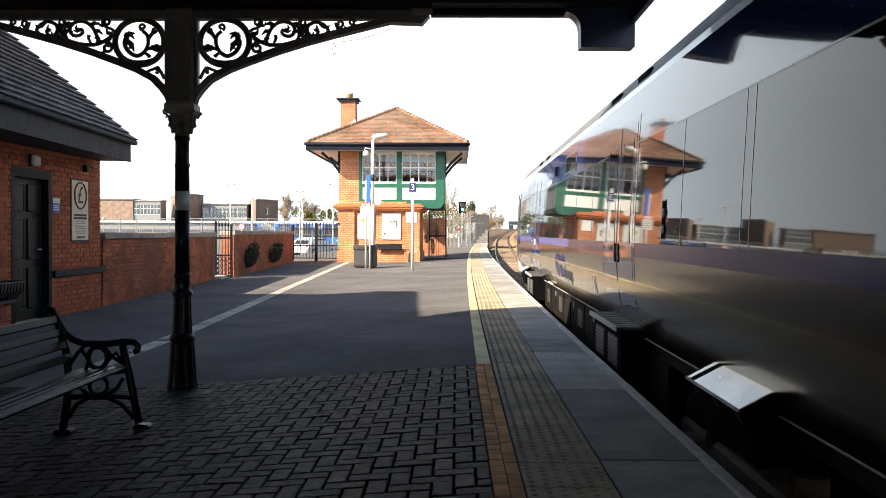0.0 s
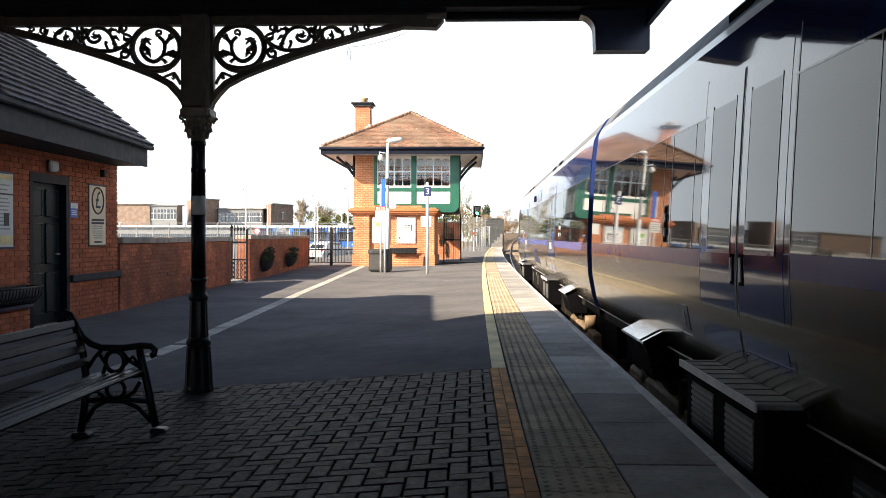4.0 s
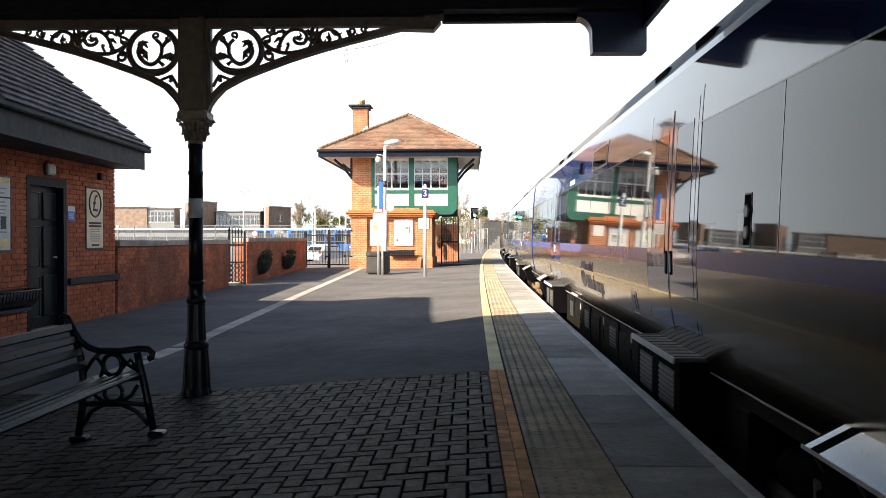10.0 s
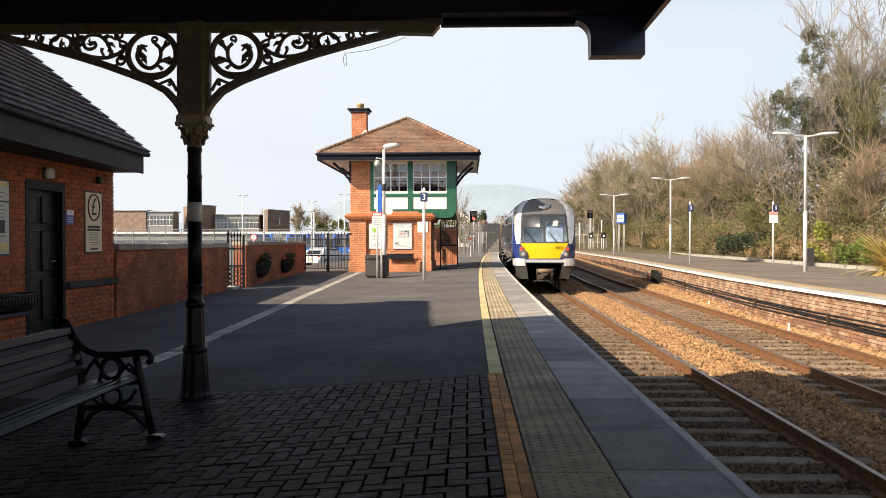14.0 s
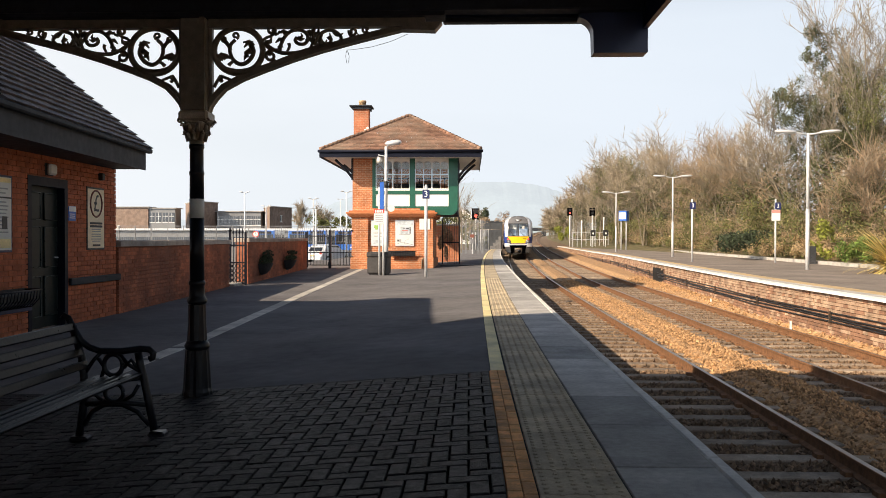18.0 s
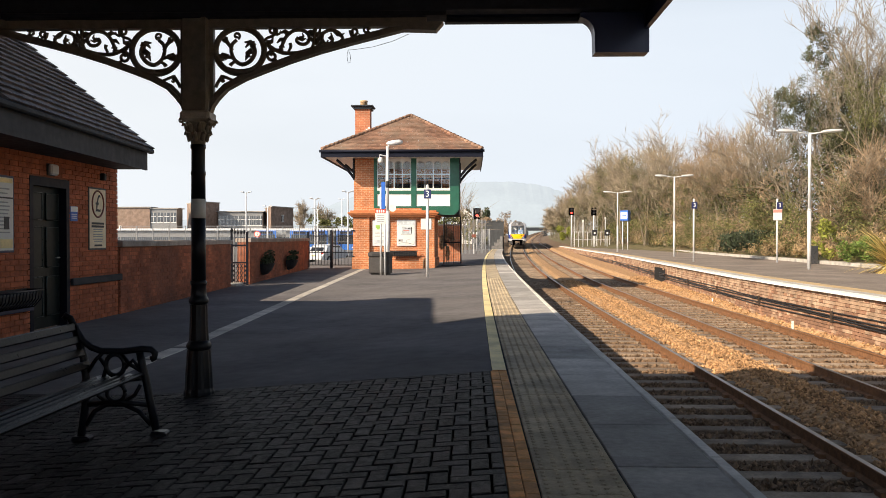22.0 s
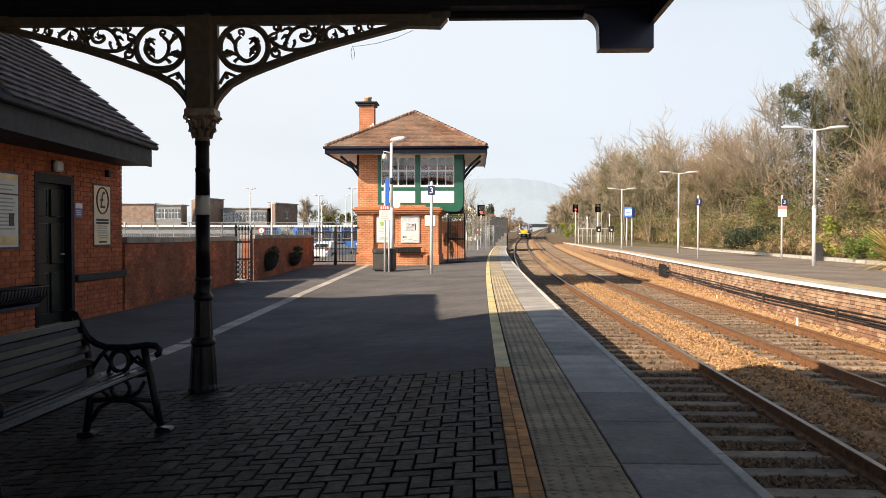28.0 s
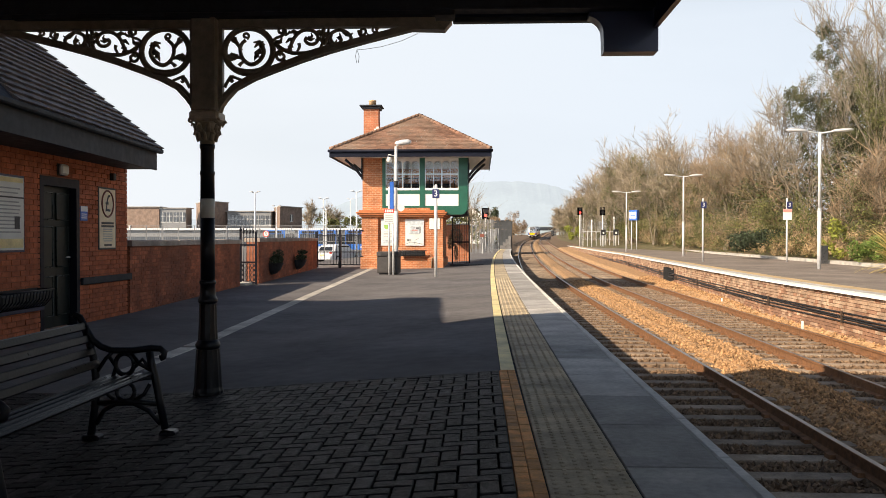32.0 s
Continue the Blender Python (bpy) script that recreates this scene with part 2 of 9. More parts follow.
def box_bm(x0, x1, y0, y1, z0, z1, bevel=0.0, bm=None):
    own = bm is None
    if own:
        bm = bmesh.new()
    v = [bm.verts.new(p) for p in ((x0, y0, z0), (x1, y0, z0), (x1, y1, z0), (x0, y1, z0), (x0, y0, z1), (x1, y0, z1), (x1, y1, z1), (x0, y1, z1))]
    faces = [bm.faces.new([v[i] for i in q]) for q in ((0, 3, 2, 1), (4, 5, 6, 7), (0, 1, 5, 4), (1, 2, 6, 5), (2, 3, 7, 6), (3, 0, 4, 7))]
    if bevel:
        bmesh.ops.bevel(bm, geom=list({e for f in faces for e in f.edges}), offset=bevel, segments=1, affect="EDGES")
    return bm


def cyl_bm(r0, r1, z0, z1, n=12, x=0.0, y=0.0, bm=None):
    bm = bm or bmesh.new()
    rings = []
    for r, z in ((r0, z0), (r1, z1)):
        rings.append([bm.verts.new((x + r * math.cos(2 * math.pi * i / n), y + r * math.sin(2 * math.pi * i / n), z)) for i in range(n)])
    for i in range(n):
        j = (i + 1) % n
        bm.faces.new((rings[0][i], rings[0][j], rings[1][j], rings[1][i])).smooth = True
    bm.faces.new(rings[0][::-1])
    bm.faces.new(rings[1])
    return bm


def lathe_bm(profile, n=16, bm=None, flute=0.0):
    """Turns (radius, height) pairs round the z axis."""
    bm = bm or bmesh.new()
    rings = []
    for r, z in profile:
        rings.append([bm.verts.new(((r * (1 - flute * (i % 2))) * math.cos(2 * math.pi * i / n), (r * (1 - flute * (i % 2))) * math.sin(2 * math.pi * i / n), z)) for i in range(n)])
    for a, b in zip(rings, rings[1:]):
        for i in range(n):
            j = (i + 1) % n
            bm.faces.new((a[i], a[j], b[j], b[i])).smooth = flute == 0
    bm.faces.new(rings[0][::-1])
    bm.faces.new(rings[-1])
    return bm


def tube_bm(points, r, n=6, bm=None, flat=1.0, r_end=None, cap=True):
    """A round bar along a line of points; flat squeezes it along its second axis."""
    bm = bm or bmesh.new()
    pts = [Vector(p) for p in points]
    rings, last = [], None
    for i, p in enumerate(pts):
        d = (pts[min(i + 1, len(pts) - 1)] - pts[max(i - 1, 0)]).normalized()
        side = d.cross(Vector((0, 1, 0)) if abs(d.y) < 0.9 else Vector((1, 0, 0))).normalized()
        if last is not None and side.dot(last) < 0:
            side = -side
        last = side
        up = d.cross(side).normalized()
        k = r if r_end is None else r + (r_end - r) * i / (len(pts) - 1)
        rings.append([bm.verts.new(p + side * (k * math.cos(2 * math.pi * j / n)) + up * (k * flat * math.sin(2 * math.pi * j / n))) for j in range(n)])
    for a, b in zip(rings, rings[1:]):
        for j in range(n):
            q = (j + 1) % n
            bm.faces.new((a[j], a[q], b[q], b[j])).smooth = True
    if cap:
        bm.faces.new(rings[0][::-1])
        bm.faces.new(rings[-1])
    return bm


def prism_bm(outline, y0, y1, bm=None):
    """A flat outline in x and z, with thickness from y0 to y1."""
    bm = bm or bmesh.new()
    a = [bm.verts.new((x, y0, z)) for x, z in outline]
    b = [bm.verts.new((x, y1, z)) for x, z in outline]
    bm.faces.new(a)
    bm.faces.new(b[::-1])
    for i in range(len(a)):
        j = (i + 1) % len(a)
        bm.faces.new((a[j], a[i], b[i], b[j]))
    bmesh.ops.recalc_face_normals(bm, faces=bm.faces)
    return bm


def joined(name, verts, faces, material, parent=None, label=""):
    """Many small pieces in one mesh, from arrays."""
    me = bpy.data.meshes.new(name)
    me.from_pydata(verts, [], faces)
    me.materials.append(material)
    ob = new(name, me)
    ob.parent = parent
    if label:
        ob["label"] = label
    return ob


CUBE = ((-1, -1, -1), (1, -1, -1), (1, 1, -1), (-1, 1, -1), (-1, -1, 1), (1, -1, 1), (1, 1, 1), (-1, 1, 1))
CUBE_F = ((0, 3, 2, 1), (4, 5, 6, 7), (0, 1, 5, 4), (1, 2, 6, 5), (2, 3, 7, 6), (3, 0, 4, 7))


def boxes_mesh(name, items, material, parent=None, label=""):
    """items: centre, half sizes, turn about z; joined into one mesh."""
    verts, faces = [], []
    for (x, y, z), (a, b, c), turn in items:
        k, co, si = len(verts), math.cos(turn), math.sin(turn)
        for u, v, w in CUBE:
            verts.append((x + a * u * co - b * v * si, y + a * u * si + b * v * co, z + c * w))
        faces += [tuple(k + i for i in f) for f in CUBE_F]
    return joined(name, verts, faces, material, parent, label)


def piece_mesh(name, a, b, c, material, bevel=0.003):
    """A block of half sizes a, b, c with a chamfered top, to be shared by many pieces."""
    me = bpy.data.meshes.new(name)
    v = [(x * a, y * b, -c) for x, y in ((-1, -1), (1, -1), (1, 1), (-1, 1))]
    v += [(x * a, y * b, c - bevel) for x, y in ((-1, -1), (1, -1), (1, 1), (-1, 1))]
    v += [(x * (a - bevel), y * (b - bevel), c) for x, y in ((-1, -1), (1, -1), (1, 1), (-1, 1))]
    f = [(8, 9, 10, 11)]
    for lo, hi in ((0, 4), (4, 8)):
        f += [(lo + i, lo + (i + 1) % 4, hi + (i + 1) % 4, hi + i) for i in range(4)]
    me.from_pydata(v, [], f)
    me.materials.append(material)
    return me


def text_part(name, body, size, m, material, parent, label=""):
    """Lettering in the built-in font, as a mesh; faces -y before m."""
    c = bpy.data.curves.new(name, "FONT")
    c.body, c.size, c.align_x, c.align_y, c.extrude = body, size, "CENTER", "CENTER", 0.002
    tmp = bpy.data.objects.new(name, c)
    me = bpy.data.meshes.new_from_object(tmp)
    bpy.data.objects.remove(tmp)
    me.materials.clear()
    me.materials.append(material)
    me.transform(m @ pose(0, 0, 0, 90))
    ob = new(name, me)
    ob.parent = parent
    if label:
        ob["label"] = label
    return ob


# ---- plan ----
def bend(y):
    """How far the line curves to the right at a distance y."""
    if y < 0:
        return 0.0
    return 2.7e-4 * y * y if y < 90 else 2.187 + 0.0486 * (y - 90) + 9.5e-5 * (y - 90) ** 2


def fall(x, y):
    """The platform's height: level along its edge, then falling towards the buildings."""
    k = 0.075 - 0.035 * min(1.0, max(0.0, (y - 8) / 26))
    return -k * min(3.0, max(0.0, 0.17 - x))


CLIMB = [(45, 0.0), (80, 0.28), (110, 0.52), (140, 0.85), (180, 1.12), (236, 1.35), (300, 2.1), (400, 4.0), (2600, 46.0)]


def rise(y):
    """The line's gentle climb beyond the platforms."""
    for (ya, za), (yb, zb) in zip(CLIMB, CLIMB[1:]):
        if ya <= y <= yb:
            return za + (zb - za) * (y - ya) / (yb - ya)
    return 0.0


RAIL_Z = -0.97
TRACK = 2.85          # centre of the near track
FAR_TRACK = 6.52
WALL_X = -6.2         # the station buildings' fronts

# ---- ground: one sheet from the yard over the track bed to the wooded bank ----
def make_ground():
    ys = [-60, -20, 0, 10, 20, 30, 40, 50, 60, 70, 80, 90, 92, 96, 100, 120, 150, 200, 260, 350, 500, 800, 1400, 2600]
    cross = [(-2600, -0.5), (-300, -0.85), (-60, -0.85), (-9, -0.85), (-7.4, -0.42), (-2.0, -0.42), (0.6, -0.42), (1.32, -1.2), (8.4, -1.2), (9.0, -0.6), (13.5, -0.35), (17, 0.1), (22, 1.2), (34, 2.6), (60, 3.2), (300, 3.0), (2600, 0.0)]
    verts, faces = [], []
    for y in ys:
        for x, z in cross:
            w = 1.0 if abs(x) < 70 else 0.0
            drop = 0.0
            if y > 92 and -9 < x < 1.3:
                drop = -0.5
            if y > 120 and x > 9:
                drop = -min(1.0, (y - 120) / 150) * max(0.0, z - 0.2) * 0.6
            verts.append((x + w * bend(min(y, 700.0)) + (max(0, y - 25) * 0.04 if 8.5 < x < 30 and y < 70 else (1.8 if 8.5 < x < 30 else 0)), y, z + drop + rise(min(y, 400.0))))
    k = len(cross)
    for i in range(len(ys) - 1):
        for j in range(k - 1):
            a = i * k + j
            faces.append((a, a + 1, a + k + 1, a + k))
    ob = joined("ground", verts, faces, YARD)
    for m in (BALLAST_BED, SOIL):
        ob.data.materials.append(m)
    for p in ob.data.polygons:
        j = p.index % (k - 1)
        p.material_index = 0 if j < 4 else (1 if 5 <= j <= 8 else 2)
        if j in (3, 4, 5):
            p.material_index = 0 if ys[p.index // (k - 1)] < 90 else 1
    return tagged(ob, "asphalt yard, brown ballast bed and earth bank running to the horizon", "ground", kind="structure")


SOIL = mat("soil_and_dead_grass", (0.16, 0.125, 0.06), 0.95, vary=0.4, scale=0.8, bump=0.8, bump_scale=12, dirt=(0.07, 0.09, 0.03), dirt_amount=0.8)
make_ground()


# ---- the near platform ----
def sheet(name, xs, ys, z_of, material, label, category, curved=True, kind="structure"):
    verts = [(x + (bend(y) if curved else 0), y, z_of(x, y)) for y in ys for x in xs]
    n = len(xs)
    faces = [(i * n + j, i * n + j + 1, (i + 1) * n + j + 1, (i + 1) * n + j) for i in range(len(ys) - 1) for j in range(n - 1)]
    return tagged(joined(name, verts, faces, material), label, category, kind=kind)


PAVER_END = 7.24
platform_body = bmesh.new()
prof = [(-9.0, -1.3), (-9.0, -0.12), (-2.83, -0.12), (0.16, -0.07), (1.29, -0.07), (1.29, -1.3)]
rings = []
for y in [-40, 0, PAVER_END] + list(range(12, 92, 6)) + [91]:
    rings.append([platform_body.verts.new((x + bend(y), y, z if z < -1 or x > 0 else fall(x, y) - 0.07)) for x, z in prof])
for a, b in zip(rings, rings[1:]):
    for i in range(len(prof) - 1):
        platform_body.faces.new((a[i], a[i + 1], b[i + 1], b[i]))
platform_body.faces.new(rings[0])
platform_body.faces.new(rings[-1][::-1])
bmesh.ops.recalc_face_normals(platform_body, faces=platform_body.faces)
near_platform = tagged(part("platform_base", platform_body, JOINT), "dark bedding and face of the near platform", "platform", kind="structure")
sheet("asphalt_surface", (-9.0, -6.0, -2.83, -1.5, 0.168), [PAVER_END] + [y * 1.0 for y in range(8, 92)], fall, ASPHALT,
      "dark smooth asphalt platform surface with a few pale scuffs", "pavement")

def pavers():
    """Concrete block paving in a square herringbone, sloping with the platform."""
    items, parts = [], []
    u = 0.102
    for i in range(-52, 2):
        for j in range(-60, 72):
            k = (i - j) % 4
            if k == 0:
                cx, cy, ha, hb = (i + 1.0) * u, (j + 0.5) * u, u - 0.006, u / 2 - 0.006
            elif k == 2:
                cx, cy, ha, hb = (i + 0.5) * u, j * u, u / 2 - 0.006, u - 0.006
            else:
                continue
            x0, x1 = cx - ha, cx + ha
            if x1 > 0.168:
                ha, cx = (0.168 - x0) / 2, (0.168 + x0) / 2
                if ha < 0.02:
                    continue
            if cy + hb > PAVER_END:
                low = cy - hb
                hb, cy = (PAVER_END - low) / 2, (PAVER_END + low) / 2
                if hb < 0.012:
                    continue
            (parts if -1.5 < cx < 0.1 and 3.5 < cy < 6.3 and ha + hb > 0.14 else items).append((cx, cy, ha, hb))
    slope = math.atan(0.075)
    # the joined rest
    verts, faces = [], []
    for cx, cy, ha, hb in items:
        lift, b, k = random.uniform(-0.004, 0.002), 0.005, len(verts)
        for s, zz in ((0, -0.05), (0, -b), (b, 0.0)):
            for q, w in ((-1, -1), (1, -1), (1, 1), (-1, 1)):
                x, y = cx + q * (ha - s), cy + w * (hb - s)
                verts.append((x, y, fall(x, y) + zz + lift))
        faces.append((k + 8, k + 9, k + 10, k + 11))
        for lo, hi in ((0, 4), (4, 8)):
            faces += [(k + lo + e, k + lo + (e + 1) % 4, k + hi + (e + 1) % 4, k + hi + e) for e in range(4)]
    field = tagged(new("block_paving"), "charcoal concrete block paving laid in herringbone under the canopy", "paving", kind="structure")
    tagged(joined("paving_blocks", verts, faces, PAVER, field), kind="stuff")
    shared = {}
    for cx, cy, ha, hb in parts:
        key = (round(ha, 3), round(hb, 3))
        if key not in shared:
            shared[key] = piece_mesh("paver", ha, hb, 0.025, PAVER, 0.005)
        ob = new("paver", shared[key])
        ob.parent = field
        ob.matrix_basis = pose(cx, cy, fall(cx, cy) - 0.025 + random.uniform(-0.004, 0.002), random.uniform(-0.5, 0.5), -math.degrees(slope) + random.uniform(-0.5, 0.5), random.uniform(-0.6, 0.6))
    # the orange row along the edge of the paving: one paver long, one on end
    y, k = -6.1, 0
    long_m, short_m = piece_mesh("orange_paver", 0.034, 0.098, 0.025, ORANGE_PAVER, 0.004), piece_mesh("orange_paver", 0.068, 0.048, 0.025, ORANGE_PAVER, 0.004)
    while y < PAVER_END - 0.1:
        for dx, me, step in ((0.0, short_m, 0.0), (0.0, short_m, 0.1)):
            ob = new("orange_paver", me)
            ob.parent = field
            ob.matrix_basis = pose(0.207, y + 0.05 + step, -0.026 + random.uniform(-0.002, 0.002))
            ob.scale = (0.5, 1, 1)
        ob = new("orange_paver", long_m)
        ob.parent = field
        ob.matrix_basis = pose(0.276, y + 0.1 + 0.05, -0.026)
        ob.scale = (0.95, 1, 1)
        y += 0.2


def edge_paving():
    """Blister tiles, slabs, coping and painted lines along the edge."""
    strip = tagged(new("platform_edge_paving"), "pale blister tiles, grey slabs and coping along the platform edge", "paving", kind="structure")
    tile_v, tile_f = [], []

    def blister(x, y, z):
        n = len(tile_v)
        for r, dz in ((0.016, 0.0), (0.010, 0.0055)):
            for e in range(6):
                tile_v.append((x + r * math.cos(e * math.pi / 3), y + r * math.sin(e * math.pi / 3), z + dz))
        tile_f.extend([(n + e, n + (e + 1) % 6, n + 6 + (e + 1) % 6, n + 6 + e) for e in range(6)] + [tuple(n + 6 + e for e in range(6))])

    me = piece_mesh("tactile_tile", 0.2, 0.198, 0.03, TACTILE, 0.003)
    # relief on the shared tile: offset rows of flat-topped blisters
    tile_v += [tuple(v.co) for v in me.vertices]
    tile_f += [tuple(p.vertices) for p in me.polygons]
    for a in range(6):
        for b in range(6):
            blister(-0.167 + a * 0.0667, -0.167 + b * 0.0667 + (0.0333 if a % 2 else 0) - 0.016, 0.03)
    relief = bpy.data.meshes.new("tactile_tile")
    relief.from_pydata(tile_v, [], tile_f)
    relief.materials.append(TACTILE)
    y, n = 1.55 - 0.4005 * 19, 0
    while y < 90:
        ob = new("tactile_tile", relief if y < 24 else me)
        ob.parent = strip
        dx = bend(y)
        ob.matrix_basis = pose(0.512 + dx, y, -0.03 + random.uniform(-0.002, 0.001), 0, 0, -math.degrees(math.atan(5.4e-4 * y)) + random.uniform(-0.2, 0.2))
        y += 0.4005
    slab, cope = piece_mesh("slab", 0.249, 0.470, 0.03, SLAB, 0.004), piece_mesh("coping_stone", 0.038, 0.470, 0.06, COPING, 0.012)
    y = 4.218 + 0.4735 - 0.947 * 12
    while y < 90.5:
        turn = -math.degrees(math.atan(5.4e-4 * y)) if y > 0 else 0
        ob = new("slab", slab)
        ob.parent = strip
        ob.matrix_basis = pose(0.972 + bend(y), y, -0.03 + random.uniform(-0.003, 0.001), 0, 0, turn)
        ob = new("coping_stone", cope)
        ob.parent = strip
        ob.matrix_basis = pose(1.265 + bend(y), y + 0.2, -0.06 + random.uniform(-0.003, 0.003), 0, 0, turn)
        y += 0.947
    ys = [PAVER_END + 0.01] + [y * 1.0 for y in range(8, 91, 2)]
    sheet("yellow_line", (0.171, 0.292), ys, lambda x, y: 0.004, YELLOW_LINE, "worn yellow safety line painted along the platform", "line")
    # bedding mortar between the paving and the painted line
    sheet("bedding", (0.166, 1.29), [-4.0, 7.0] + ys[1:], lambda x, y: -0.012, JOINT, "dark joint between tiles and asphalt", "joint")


def old_kerb():
    """A line of pale stones sunk in the asphalt: the old kerb."""
    line = tagged(new("kerb_line"), "line of pale worn kerb stones set flush in the asphalt", "kerb", kind="structure")
    me = piece_mesh("kerb_stone", 0.105, 0.44, 0.04, STRIPE, 0.006)
    pts = [(-3.56, 7.3), (-3.565, 11.3), (-3.69, 14.7), (-3.94, 21.5), (-4.40, 35.0)]
    for (xa, ya), (xb, yb) in zip(pts, pts[1:]):
        n = max(1, round((yb - ya) / 0.9))
        for i in range(n):
            t = (i + 0.5) / n
            x, y = xa + (xb - xa) * t, ya + (yb - ya) * t
            ob = new("kerb_stone", me)
            ob.parent = line
            ob.matrix_basis = pose(x, y, fall(x, y) - 0.034 + random.uniform(-0.002, 0.002), 0, 0, -math.degrees(math.atan2(xb - xa, yb - ya)) + random.uniform(-0.4, 0.4))


pavers()
edge_paving()
old_kerb()


# ---- brickwork in single bricks ----
def brick_field(wall, origin, along, length, height, material, holes=(), near=(0, 0), z0=0.0, limit=300):
    """Bricks in stretcher bond, proud of a mortar wall. origin: foot of the wall's near end on its face; along: unit vector; the face looks to the right of it.
    holes: (a0, a1, z0, z1). near: the stretch whose bricks are parts of their own."""
    ax, ay = along
    nx, ny = ay, -ax
    c, w = 0.075, 0.225
    turn = math.degrees(math.atan2(ay, ax))
    full = piece_brick("brick", 0.1075, 0.012, 0.0325, material)
    half = piece_brick("brick", 0.0505, 0.012, 0.0325, material)
    rest_v, rest_f, n_parts = [], [], 0
    rows = int(height / c)
    for r in range(rows):
        z = z0 + (r + 0.5) * c
        a = -0.1125 if r % 2 else 0.0
        while a < length - 0.05:
            a0, a1 = max(0.0, a), min(length, a + w)
            a += w
            for h0, h1, hz0, hz1 in holes:
                if hz0 - 0.03 < z < hz1 + 0.03:
                    if a0 < h0 < a1:
                        a1 = h0
                    elif a0 < h1 < a1:
                        a0 = h1
                    elif a0 >= h0 and a1 <= h1:
                        a1 = a0
            d = a1 - a0
            if d < 0.04:
                continue
            m = (a0 + a1) / 2
            out = random.uniform(0.002, 0.006)
            x, y = origin[0] + ax * m + nx * out, origin[1] + ay * m + ny * out
            if near[0] < m < near[1] and n_parts < limit and (d > 0.19 or 0.08 < d < 0.125):
                ob = new("brick", full if d > 0.19 else half)
                ob.parent = wall
                ob.matrix_world = pose(x, y, origin[2] + z, 0, 0, turn)
                n_parts += 1
            else:
                k = len(rest_v)
                for u, v, t in CUBE:
                    rest_v.append((x + ax * u * (d / 2 - 0.005) + nx * -v * 0.012, y + ay * u * (d / 2 - 0.005) + ny * -v * 0.012, origin[2] + z + t * 0.0325))
                rest_f += [tuple(k + i for i in f) for f in (CUBE_F[0], CUBE_F[1], CUBE_F[2], CUBE_F[3], CUBE_F[5])]
    tagged(joined("brickwork", rest_v, rest_f, material, wall), kind="stuff")


PIECES = {}


def piece_brick(name, a, b, c, material):
    key = (a, b, c, material.name)
    if key not in PIECES:
        me = bpy.data.meshes.new(name)
        v, f = [], []
        for y, s in ((b, 0.0), (-b + 0.003, 0.0), (-b, 0.003)):
            v += [(-a + s, y, -c + s), (a - s, y, -c + s), (a - s, y, c - s), (-a + s, y, c - s)]
        f = [(8, 9, 10, 11)] + [(lo + i, lo + (i + 1) % 4, hi + (i + 1) % 4, hi + i) for lo, hi in ((0, 4), (4, 8)) for i in range(4)]
        f = [q[::-1] if len(q) == 4 and q[0] != 8 else q for q in f]
        me.from_pydata(v, [], f)
        me.materials.append(material)
        PIECES[key] = me
    return PIECES[key]


# ---- the low station building with the door ----
GABLE_Y, FLOOR_Z = 14.68, -0.21


DOOR_EDGE = mat("door_moulding", (0.02, 0.032, 0.028), 0.3, vary=0.1, scale=8)


